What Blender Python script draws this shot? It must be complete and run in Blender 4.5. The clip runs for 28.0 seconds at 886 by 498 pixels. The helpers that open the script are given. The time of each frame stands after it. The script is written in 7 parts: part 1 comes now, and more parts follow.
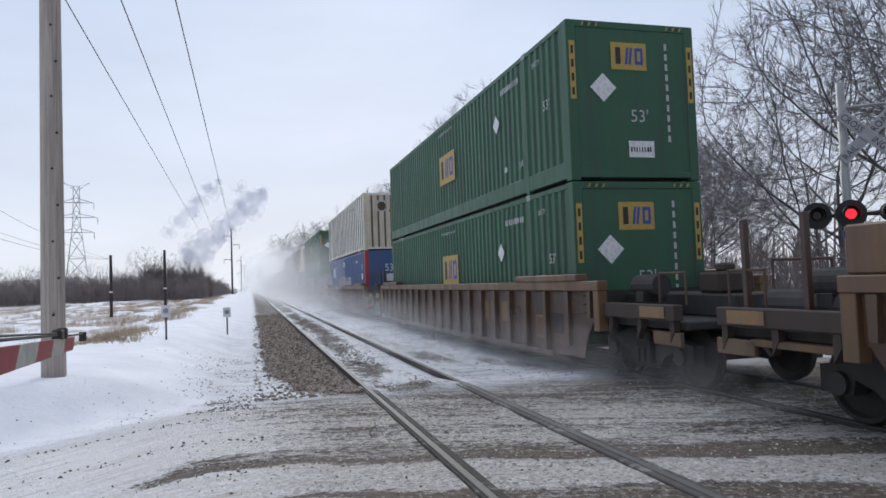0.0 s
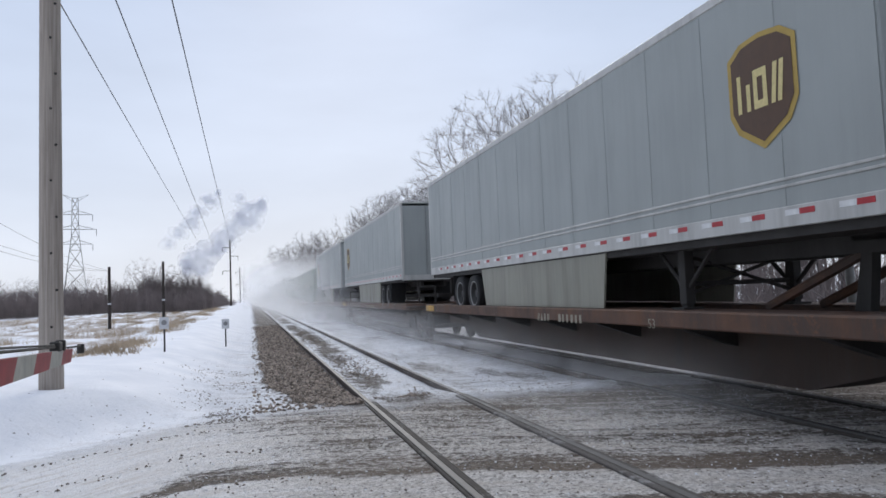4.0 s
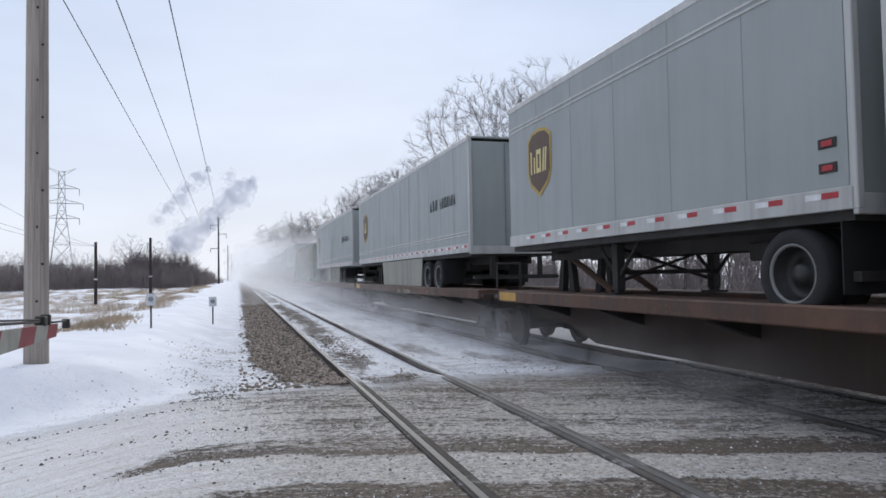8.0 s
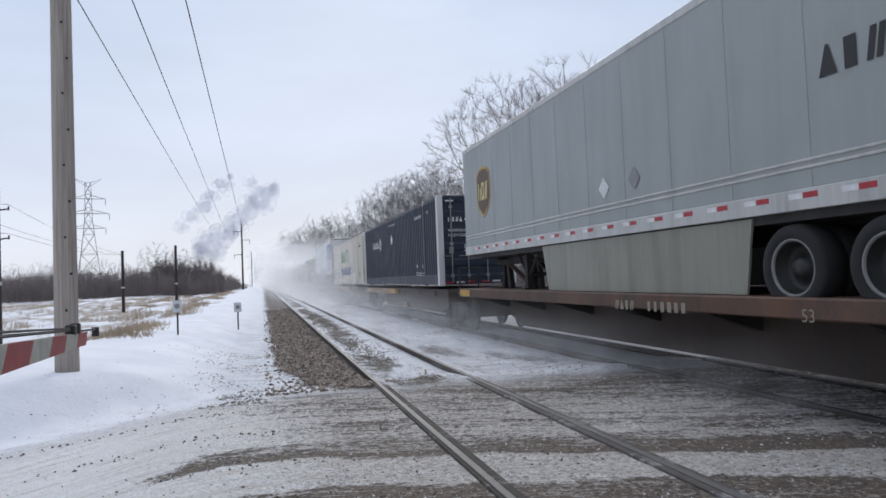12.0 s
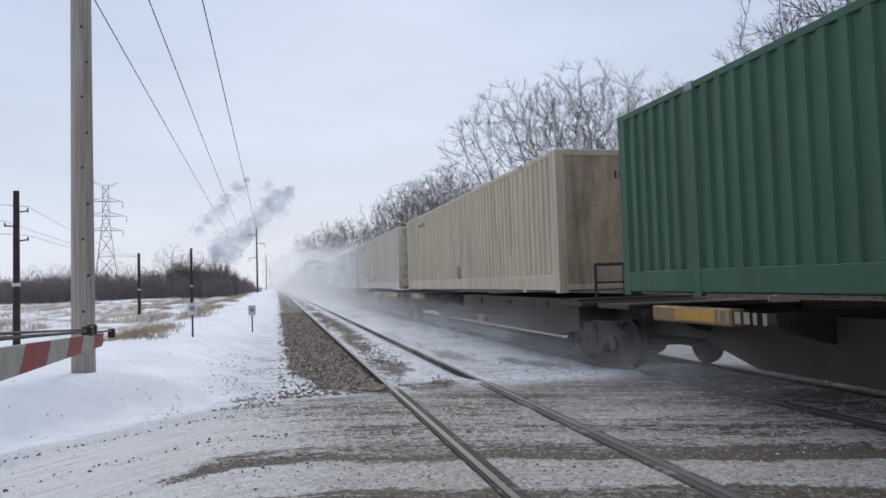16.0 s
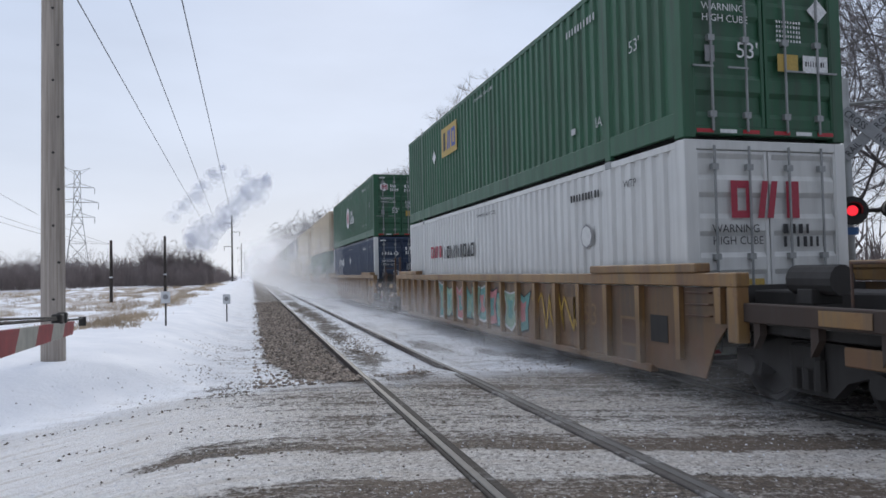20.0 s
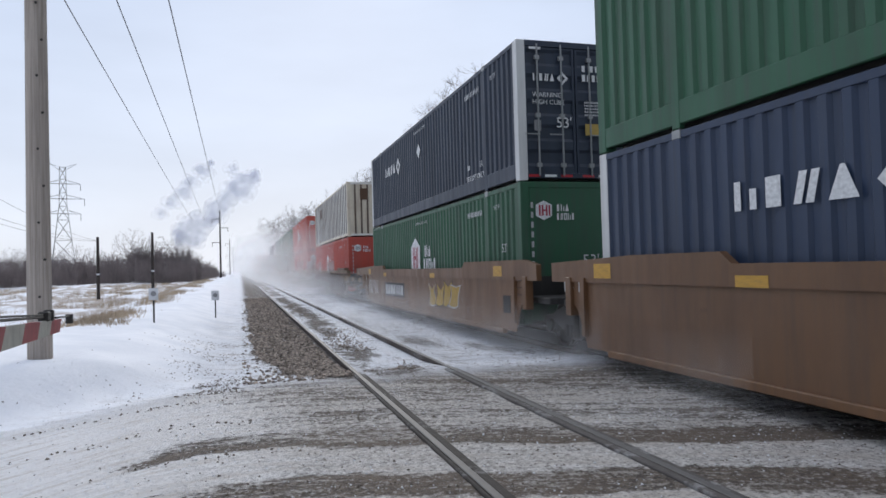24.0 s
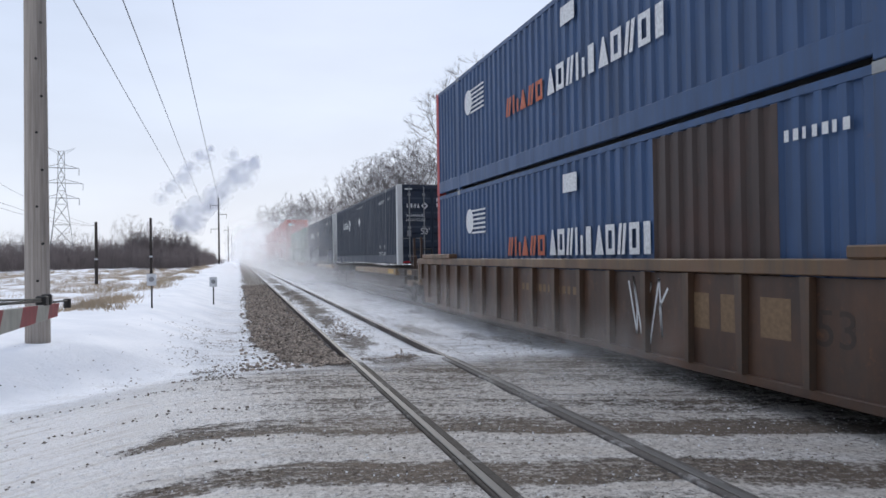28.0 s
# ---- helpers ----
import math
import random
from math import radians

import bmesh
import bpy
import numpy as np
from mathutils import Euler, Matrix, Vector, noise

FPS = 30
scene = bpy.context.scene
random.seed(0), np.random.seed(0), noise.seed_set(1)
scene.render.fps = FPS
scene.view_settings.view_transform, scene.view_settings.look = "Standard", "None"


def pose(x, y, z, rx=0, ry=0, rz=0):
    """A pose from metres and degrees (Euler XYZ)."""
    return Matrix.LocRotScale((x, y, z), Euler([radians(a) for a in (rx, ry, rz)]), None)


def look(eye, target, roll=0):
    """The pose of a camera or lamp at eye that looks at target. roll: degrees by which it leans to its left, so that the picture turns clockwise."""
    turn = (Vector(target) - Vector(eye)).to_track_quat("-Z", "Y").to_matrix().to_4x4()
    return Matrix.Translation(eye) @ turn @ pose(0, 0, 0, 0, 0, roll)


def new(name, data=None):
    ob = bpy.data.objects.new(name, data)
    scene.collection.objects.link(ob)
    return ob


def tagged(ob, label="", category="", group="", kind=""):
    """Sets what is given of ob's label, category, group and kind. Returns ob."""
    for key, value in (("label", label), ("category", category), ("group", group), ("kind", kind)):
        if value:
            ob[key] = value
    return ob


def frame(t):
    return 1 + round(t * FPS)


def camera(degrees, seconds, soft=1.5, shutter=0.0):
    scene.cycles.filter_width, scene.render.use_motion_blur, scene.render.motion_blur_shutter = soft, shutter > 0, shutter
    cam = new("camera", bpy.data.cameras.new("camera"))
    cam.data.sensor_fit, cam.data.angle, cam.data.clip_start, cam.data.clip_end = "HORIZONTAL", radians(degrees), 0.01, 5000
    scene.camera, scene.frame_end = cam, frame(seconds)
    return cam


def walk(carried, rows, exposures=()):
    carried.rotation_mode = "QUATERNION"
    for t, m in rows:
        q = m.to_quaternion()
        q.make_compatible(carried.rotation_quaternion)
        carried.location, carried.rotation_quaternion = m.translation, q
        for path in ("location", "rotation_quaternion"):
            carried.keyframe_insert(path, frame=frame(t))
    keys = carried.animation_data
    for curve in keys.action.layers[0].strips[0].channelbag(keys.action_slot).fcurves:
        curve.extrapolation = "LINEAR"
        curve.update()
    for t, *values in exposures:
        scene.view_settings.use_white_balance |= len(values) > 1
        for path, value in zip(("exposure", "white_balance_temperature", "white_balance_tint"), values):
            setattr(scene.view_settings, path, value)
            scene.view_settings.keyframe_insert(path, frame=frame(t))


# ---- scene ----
cam = camera(65.4, 28.0, soft=1.6)
PATH = [
    (0.0, 0, 0, 1.62, 92.68, 2.10, -15.45),
    (0.5, 0, 0, 1.62, 92.58, 2.26, -15.39),
    (1.0, 0, 0, 1.62, 92.56, 2.24, -15.28),
    (1.5, 0, 0, 1.62, 92.75, 2.03, -15.03),
    (2.0, 0, 0, 1.62, 92.94, 1.99, -14.92),
    (2.5, 0, 0, 1.62, 93.08, 1.86, -14.87),
    (3.0, 0, 0, 1.62, 93.26, 2.01, -14.92),
    (3.5, 0, 0, 1.62, 93.60, 2.27, -15.28),
    (5.5, 0, 0, 1.62, 93.52, 1.92, -16.05),
    (6.0, 0, 0, 1.62, 93.60, 1.85, -16.08),
    (6.5, 0, 0, 1.62, 92.92, 1.74, -16.04),
    (7.0, 0, 0, 1.62, 92.39, 1.31, -16.14),
    (7.5, 0, 0, 1.62, 92.24, 1.06, -16.31),
    (8.0, 0, 0, 1.62, 92.11, 1.02, -16.49),
    (8.5, 0, 0, 1.62, 91.92, 0.99, -16.56),
    (9.0, 0, 0, 1.62, 91.90, 0.62, -16.45),
    (9.5, 0, 0, 1.62, 92.11, 0.65, -16.40),
    (10.0, 0, 0, 1.62, 92.08, 0.51, -16.30),
    (10.5, 0, 0, 1.62, 91.83, 0.36, -16.11),
    (11.0, 0, 0, 1.62, 91.64, 0.73, -15.87),
    (11.5, 0, 0, 1.62, 91.65, 1.64, -15.44),
    (12.0, 0, 0, 1.62, 92.26, 2.27, -14.65),
    (12.5, 0, 0, 1.62, 92.63, 2.42, -14.11),
    (13.0, 0, 0, 1.62, 92.94, 2.69, -13.68),
    (13.5, 0, 0, 1.62, 93.02, 2.71, -13.28),
    (15.5, 0, 0, 1.62, 93.28, 2.50, -13.25),
    (16.0, 0, 0, 1.62, 92.68, 1.81, -13.53),
    (16.5, 0, 0, 1.62, 91.58, 1.14, -13.80),
    (17.0, 0, 0, 1.62, 91.49, 1.19, -14.35),
    (17.5, 0, 0, 1.62, 91.57, 1.19, -14.79),
    (18.0, 0, 0, 1.62, 91.60, 1.40, -15.15),
    (18.5, 0, 0, 1.62, 91.71, 1.50, -15.27),
    (19.0, 0, 0, 1.62, 91.85, 1.52, -15.21),
    (19.5, 0, 0, 1.62, 91.87, 1.45, -15.33),
    (20.0, 0, 0, 1.62, 91.88, 1.21, -15.46),
    (20.5, 0, 0, 1.62, 91.80, 1.23, -15.59),
    (21.0, 0, 0, 1.62, 91.67, 1.16, -15.69),
    (21.5, 0, 0, 1.62, 91.61, 1.24, -15.97),
    (23.5, 0, 0, 1.62, 91.60, 1.46, -16.29),
    (24.0, 0, 0, 1.62, 91.42, 1.59, -16.34),
    (24.5, 0, 0, 1.62, 91.41, 1.73, -16.34),
    (25.0, 0, 0, 1.62, 91.45, 1.69, -16.31),
    (25.5, 0, 0, 1.62, 91.54, 1.82, -16.50),
    (26.0, 0, 0, 1.62, 91.52, 1.80, -16.47),
    (26.5, 0, 0, 1.62, 91.63, 1.54, -16.35),
    (27.0, 0, 0, 1.62, 91.14, 1.04, -16.29),
    (27.5, 0, 0, 1.62, 90.84, 0.94, -16.33),
    (28.0, 0, 0, 1.62, 90.55, 0.82, -16.47),
]
walk(cam, [(t, pose(*p)) for t, *p in PATH], exposures=((0.0, 0.03), (3.0, 0.02), (6.0, -0.05), (8.0, 0.07), (11.0, 0.03), (13.0, -0.03), (16.0, -0.06), (17.0, -0.17), (19.0, -0.11), (20.0, -0.03), (21.0, 0.0), (24.0, 0.07), (26.0, 0.06), (28.0, 0.10)))

# ---- light ----
scene.cycles.transparent_max_bounces = 48
SUN_AZ, SUN_EL = 8.0, 30.0
world = bpy.data.worlds.new("overcast_sky")
scene.world = world
world.use_nodes = True
wn, wl = world.node_tree.nodes, world.node_tree.links
wn.clear()
sky = wn.new("ShaderNodeTexSky")
sky.sky_type, sky.sun_disc = "NISHITA", False
sky.sun_elevation, sky.sun_rotation = radians(SUN_EL), radians(SUN_AZ)
sky.air_density, sky.dust_density = 1.0, 2.0
tc = wn.new("ShaderNodeTexCoord")
sep = wn.new("ShaderNodeSeparateXYZ")
wl.new(tc.outputs["Generated"], sep.inputs[0])
ramp = wn.new("ShaderNodeValToRGB")
er = ramp.color_ramp
er.elements[0].position, er.elements[0].color = 0.0, (0.79, 0.835, 0.925, 1)
er.elements[1].position, er.elements[1].color = 1.0, (1.25, 1.34, 1.58, 1)
mid = er.elements.new(0.16)
mid.color = (0.655, 0.73, 0.875, 1)
mid2 = er.elements.new(0.4)
mid2.color = (0.565, 0.665, 0.86, 1)
wl.new(sep.outputs["Z"], ramp.inputs["Fac"])
cmap = wn.new("ShaderNodeMapping")
cmap.inputs["Scale"].default_value = (1.5, 1.5, 5.0)
wl.new(tc.outputs["Generated"], cmap.inputs["Vector"])
cn = wn.new("ShaderNodeTexNoise")
cn.inputs["Scale"].default_value, cn.inputs["Detail"].default_value, cn.inputs["Roughness"].default_value = 1.6, 5.0, 0.5
wl.new(cmap.outputs[0], cn.inputs["Vector"])
cr = wn.new("ShaderNodeMapRange")
cr.inputs["From Min"].default_value, cr.inputs["From Max"].default_value = 0.35, 0.68
cr.inputs["To Min"].default_value, cr.inputs["To Max"].default_value = 0.93, 1.05
wl.new(cn.outputs["Fac"], cr.inputs["Value"])
cm = wn.new("ShaderNodeVectorMath")
cm.operation = "SCALE"
wl.new(ramp.outputs["Color"], cm.inputs[0])
# the veiled sun stands ahead: the sky behind the eye is duller
az = wn.new("ShaderNodeMapRange")
az.inputs["From Min"].default_value, az.inputs["From Max"].default_value = -0.9, 0.9
az.inputs["To Min"].default_value, az.inputs["To Max"].default_value = 0.52, 1.0
wl.new(sep.outputs["Y"], az.inputs["Value"])
both = wn.new("ShaderNodeMath")
both.operation = "MULTIPLY"
wl.new(cr.outputs[0], both.inputs[0])
wl.new(az.outputs[0], both.inputs[1])
wl.new(both.outputs[0], cm.inputs["Scale"])
bg1 = wn.new("ShaderNodeBackground")
bg1.inputs["Strength"].default_value = 1.0
wl.new(cm.outputs[0], bg1.inputs["Color"])
bg2 = wn.new("ShaderNodeBackground")
bg2.inputs["Strength"].default_value = 0.004
wl.new(sky.outputs[0], bg2.inputs["Color"])
mixw = wn.new("ShaderNodeAddShader")
wl.new(bg1.outputs[0], mixw.inputs[0])
wl.new(bg2.outputs[0], mixw.inputs[1])
wo = wn.new("ShaderNodeOutputWorld")
wl.new(mixw.outputs[0], wo.inputs["Surface"])
sun_data = bpy.data.lights.new("sun", "SUN")
sun_data.energy, sun_data.angle, sun_data.color = 1.15, radians(25), (1.0, 0.95, 0.87)
sun = new("sun", sun_data)
sun.matrix_world = look((0, 0, 50), (-50 * math.sin(radians(SUN_AZ)), -50 * math.cos(radians(SUN_AZ)), 50 - 50 * math.tan(radians(SUN_EL))))


# ---- mesh and part helpers ----
class Builder:
    """Collects vertices and faces of one mesh."""

    def __init__(self):
        self.v, self.f, self.m = [], [], []

    def face(self, pts, mat=0):
        n = len(self.v)
        self.v += [tuple(p) for p in pts]
        self.f.append(tuple(range(n, n + len(pts))))
        self.m.append(mat)

    def box(self, x0, x1, y0, y1, z0, z1, bevel=0.0, mat=0):
        if bevel <= 0:
            n = len(self.v)
            self.v += [(x, y, z) for x in (x0, x1) for y in (y0, y1) for z in (z0, z1)]
            for q in ((0, 1, 3, 2), (4, 6, 7, 5), (0, 4, 5, 1), (2, 3, 7, 6), (0, 2, 6, 4), (1, 5, 7, 3)):
                self.f.append(tuple(n + i for i in q))
                self.m.append(mat)
            return self
        b = bevel
        lo, hi = (x0, y0, z0), (x1, y1, z1)
        idx = {}
        for sx in (0, 1):
            for sy in (0, 1):
                for sz in (0, 1):
                    s = (sx, sy, sz)
                    for ax in range(3):
                        p = [(hi[k] if s[k] else lo[k]) for k in range(3)]
                        for k in range(3):
                            if k != ax:
                                p[k] += -b if s[k] else b
                        idx[(s, ax)] = len(self.v)
                        self.v.append(tuple(p))
        for ax in range(3):
            a1, a2 = (ax + 1) % 3, (ax + 2) % 3
            for side in (0, 1):
                loop = []
                for c1, c2 in ((0, 0), (1, 0), (1, 1), (0, 1)):
                    s = [0, 0, 0]
                    s[ax], s[a1], s[a2] = side, c1, c2
                    loop.append(idx[(tuple(s), ax)])
                self.f.append(tuple(loop if side else loop[::-1]))
                self.m.append(mat)
            for c1 in (0, 1):
                for c2 in (0, 1):
                    s0, s1 = [0, 0, 0], [0, 0, 0]
                    s0[ax], s1[ax] = 0, 1
                    s0[a1] = s1[a1] = c1
                    s0[a2] = s1[a2] = c2
                    s0, s1 = tuple(s0), tuple(s1)
                    q = [idx[(s0, a1)], idx[(s1, a1)], idx[(s1, a2)], idx[(s0, a2)]]
                    self.f.append(tuple(q if (c1 == c2) else q[::-1]))
                    self.m.append(mat)
        for key in {k[0] for k in idx}:
            q = [idx[(key, 0)], idx[(key, 1)], idx[(key, 2)]]
            self.f.append(tuple(q if sum(key) % 2 else q[::-1]))
            self.m.append(mat)
        return self

    def extrude_x(self, prof, x0, x1, mat=0):
        """Polygon of (y, z) points drawn out from x0 to x1."""
        n, k = len(self.v), len(prof)
        self.v += [(x0, y, z) for y, z in prof] + [(x1, y, z) for y, z in prof]
        self.f += [tuple(range(n, n + k)), tuple(range(n + 2 * k - 1, n + k - 1, -1))]
        self.f += [(n + i, n + k + i, n + k + (i + 1) % k, n + (i + 1) % k) for i in range(k)]
        self.m += [mat] * (k + 2)
        return self

    def extrude_y(self, prof, y0, y1, mat=0):
        n, k = len(self.v), len(prof)
        self.v += [(x, y0, z) for x, z in prof] + [(x, y1, z) for x, z in prof]
        self.f += [tuple(range(n, n + k)), tuple(range(n + 2 * k - 1, n + k - 1, -1))]
        self.f += [(n + i, n + k + i, n + k + (i + 1) % k, n + (i + 1) % k) for i in range(k)]
        self.m += [mat] * (k + 2)
        return self

    def tube(self, a, b, r0, r1=None, n=8, caps=True, mat=0):
        r1 = r0 if r1 is None else r1
        a, b = Vector(a), Vector(b)
        w = (b - a).normalized()
        u = w.orthogonal().normalized()
        t = w.cross(u)
        i0 = len(self.v)
        for c, r in ((a, r0), (b, r1)):
            for k in range(n):
                an = 2 * math.pi * k / n
                self.v.append(tuple(c + r * (math.cos(an) * u + math.sin(an) * t)))
        for k in range(n):
            self.f.append((i0 + k, i0 + (k + 1) % n, i0 + n + (k + 1) % n, i0 + n + k))
            self.m.append(mat)
        if caps:
            self.f += [tuple(range(i0 + n - 1, i0 - 1, -1)), tuple(range(i0 + n, i0 + 2 * n))]
            self.m += [mat, mat]
        return self

    def spike(self, a, b, r):
        """A slim three-sided spike from a to its tip at b."""
        a, b = Vector(a), Vector(b)
        w = (b - a).normalized()
        u = w.orthogonal().normalized() * r
        t = w.cross(u)
        i = len(self.v)
        self.v += [tuple(a + u), tuple(a - 0.5 * u + 0.866 * t), tuple(a - 0.5 * u - 0.866 * t), tuple(b)]
        self.f += [(i, i + 1, i + 3), (i + 1, i + 2, i + 3), (i + 2, i, i + 3)]
        self.m += [0, 0, 0]
        return self

    def lathe(self, prof, cx, cy, cz, n=20, mat=0):
        """Profile of (radius, offset along x) turned about the x axis."""
        i0, k = len(self.v), len(prof)
        for j in range(n):
            an = 2 * math.pi * j / n
            for r, o in prof:
                self.v.append((cx + o, cy + r * math.cos(an), cz + r * math.sin(an)))
        for j in range(n):
            for i in range(k - 1):
                a, b = i0 + j * k + i, i0 + ((j + 1) % n) * k + i
                self.f.append((a, a + 1, b + 1, b))
                self.m.append(mat)
        return self

    def mesh(self, name, *mats, smooth=False):
        me = bpy.data.meshes.new(name)
        me.from_pydata(self.v, [], self.f)
        for m in mats:
            me.materials.append(m)
        if len(mats) > 1:
            me.polygons.foreach_set("material_index", self.m)
        if smooth:
            me.polygons.foreach_set("use_smooth", [True] * len(me.polygons))
        me.update()
        return me


def B():
    return Builder()


def part(name, me, parent, label="", at=None, kind=""):
    ob = new(name, me)
    ob.parent = parent
    if at is not None:
        ob.matrix_basis = at if isinstance(at, Matrix) else Matrix.Translation(at)
    return tagged(ob, label, kind=kind)


def thing(name, label, category, group="", at=None, me=None, kind=""):
    ob = new(name, me)
    if at is not None:
        ob.matrix_basis = at if isinstance(at, Matrix) else Matrix.Translation(at)
    return tagged(ob, label, category, group, kind)


CACHE = {}


def cached(key, make):
    if key not in CACHE:
        CACHE[key] = make()
    return CACHE[key]


# ---- materials ----
def node_mat(name):
    m = bpy.data.materials.new(name)
    m.use_nodes = True
    nt = m.node_tree
    return m, nt.nodes, nt.links, nt.nodes["Principled BSDF"]


def rgba(c):
    return (c[0], c[1], c[2], 1.0)


def mixc(n, l, fac, a, b):
    mx = n.new("ShaderNodeMix")
    mx.data_type = "RGBA"
    for sock, val in ((mx.inputs[0], fac), (mx.inputs[6], a), (mx.inputs[7], b)):
        if hasattr(val, "is_linked"):
            l.new(val, sock)
        elif isinstance(val, (int, float)):
            sock.default_value = val
        else:
            sock.default_value = rgba(val)
    return mx.outputs[2]


def noise_tex(n, l, vec, scale, detail=4.0, rough=0.55, stretch=None):
    if stretch is not None:
        mp = n.new("ShaderNodeMapping")
        mp.inputs["Scale"].default_value = stretch
        l.new(vec, mp.inputs["Vector"])
        vec = mp.outputs[0]
    t = n.new("ShaderNodeTexNoise")
    t.inputs["Scale"].default_value, t.inputs["Detail"].default_value, t.inputs["Roughness"].default_value = scale, detail, rough
    l.new(vec, t.inputs["Vector"])
    return t.outputs["Fac"]


def remap(n, l, val, a, b, c=0.0, d=1.0):
    r = n.new("ShaderNodeMapRange")
    r.inputs["From Min"].default_value, r.inputs["From Max"].default_value = a, b
    r.inputs["To Min"].default_value, r.inputs["To Max"].default_value = c, d
    l.new(val, r.inputs["Value"])
    return r.outputs[0]


def maths(n, l, op, a, b=None):
    t = n.new("ShaderNodeMath")
    t.operation = op
    for sock, val in ((t.inputs[0], a), (t.inputs[1], b)):
        if val is None:
            continue
        if hasattr(val, "is_linked"):
            l.new(val, sock)
        else:
            sock.default_value = val
    return t.outputs[0]


def bump(n, l, bs, val, strength, dist=0.02):
    b = n.new("ShaderNodeBump")
    b.inputs["Strength"].default_value, b.inputs["Distance"].default_value = strength, dist
    l.new(val, b.inputs["Height"])
    l.new(b.outputs[0], bs.inputs["Normal"])


def painted(name, col, rust=0.1, dirt=0.35, rough=0.5, rust_col=(0.16, 0.075, 0.04), metal=0.0, streak=True):
    """Weathered paint on sheet steel: fading, streaks of road grime, rust spots."""
    m, n, l, bs = node_mat(name)
    co = n.new("ShaderNodeTexCoord").outputs["Object"]
    inf = n.new("ShaderNodeObjectInfo").outputs["Random"]
    fade = noise_tex(n, l, co, 0.9, 3)
    c1 = mixc(n, l, remap(n, l, fade, 0.3, 0.75, 0.0, 0.5), col, [min(1, c * 1.18 + 0.01) for c in col])
    st = noise_tex(n, l, co, 1.0, 6, 0.65, (3.0, 3.0, 0.35) if streak else (1, 1, 1))
    dirt_c = (0.115, 0.108, 0.10) if sum(col) > 0.35 else (0.06, 0.058, 0.055) if sum(col) > 0.1 else (0.026, 0.024, 0.022)
    c2 = mixc(n, l, remap(n, l, st, 0.46, 0.72, 0.0, dirt), c1, dirt_c)
    runs = noise_tex(n, l, co, 1.0, 7, 0.7, (11.0, 11.0, 0.5))
    c2 = mixc(n, l, remap(n, l, runs, 0.48, 0.70, 0.0, dirt * (0.4 if sum(col) > 1 else 0.8)), c2, dirt_c)
    sp = noise_tex(n, l, co, 5.5, 8, 0.7)
    rs = remap(n, l, sp, 0.70 - 0.22 * rust, 0.80 - 0.16 * rust, 0.0, min(1.0, 0.5 + rust))
    c3 = mixc(n, l, rs, c2, rust_col)
    if rust > 0.25:
        blot = noise_tex(n, l, co, 1.3, 7, 0.65, (1.0, 1.0, 0.6) if streak else (1, 1, 1))
        c3 = mixc(n, l, remap(n, l, blot, 0.47, 0.63, 0.0, min(0.75, rust)), c3, rust_col)
    var = mixc(n, l, remap(n, l, inf, 0, 1, 0.0, 0.10), c3, (0.10, 0.10, 0.10))
    l.new(var, bs.inputs["Base Color"])
    l.new(remap(n, l, st, 0.3, 0.7, rough - 0.1, rough + 0.15), bs.inputs["Roughness"])
    bs.inputs["Metallic"].default_value = metal
    bump(n, l, bs, noise_tex(n, l, co, 40.0, 3), 0.08, 0.01)
    return m


def plain(name, col, rough=0.6, metal=0.0, var=0.12, scale=8.0):
    m, n, l, bs = node_mat(name)
    co = n.new("ShaderNodeTexCoord").outputs["Object"]
    f = noise_tex(n, l, co, scale, 5)
    c = mixc(n, l, remap(n, l, f, 0.3, 0.7), [x * (1 - var) for x in col], [min(1, x * (1 + var)) for x in col])
    l.new(c, bs.inputs["Base Color"])
    bs.inputs["Roughness"].default_value, bs.inputs["Metallic"].default_value = rough, metal
    bump(n, l, bs, noise_tex(n, l, co, scale * 7, 3), 0.1, 0.01)
    return m


def glow(name, col, strength):
    m, n, l, bs = node_mat(name)
    bs.inputs["Base Color"].default_value = rgba(col)
    bs.inputs["Emission Color"].default_value = rgba(col)
    bs.inputs["Emission Strength"].default_value = strength
    return m


GREEN = painted("green_container_paint", (0.017, 0.096, 0.044), 0.14, 0.5)
GREEN_OLD = painted("old_green_container_paint", (0.035, 0.11, 0.055), 0.35, 0.5)
NAVY = painted("navy_container_paint", (0.011, 0.023, 0.047), 0.1, 0.3)
NAVY_BLUE = painted("blue_navy_container_paint", (0.014, 0.033, 0.078), 0.1, 0.3)
BLUE = painted("blue_container_paint", (0.040, 0.112, 0.285), 0.3, 0.45)
BLUE_DEEP = painted("deep_blue_container_paint", (0.028, 0.075, 0.18), 0.25, 0.35)
RED = painted("red_container_paint", (0.46, 0.060, 0.036), 0.1, 0.25)
RED_POST = painted("red_post_paint", (0.42, 0.035, 0.035), 0.15, 0.3)
CREAM = painted("cream_container_paint", (0.56, 0.47, 0.34), 0.2, 0.4)
CREAM_STAINED = painted("rust_stained_cream_paint", (0.46, 0.35, 0.24), 0.55, 0.75, rust_col=(0.16, 0.085, 0.05))
CREAM_PALE = painted("pale_cream_container_paint", (0.635, 0.585, 0.495), 0.12, 0.35)
WHITE = painted("white_container_paint", (0.62, 0.625, 0.61), 0.08, 0.2)
WHITE_OLD = painted("weathered_white_container_paint", (0.76, 0.74, 0.68), 0.24, 0.28, rust_col=(0.24, 0.13, 0.075))
WHITE_STAINED = painted("stained_white_end_paint", (0.66, 0.60, 0.47), 0.33, 0.3, rust_col=(0.28, 0.12, 0.07))
POST_DARK = painted("dark_weathered_post_paint", (0.13, 0.115, 0.10), 0.3, 0.4)
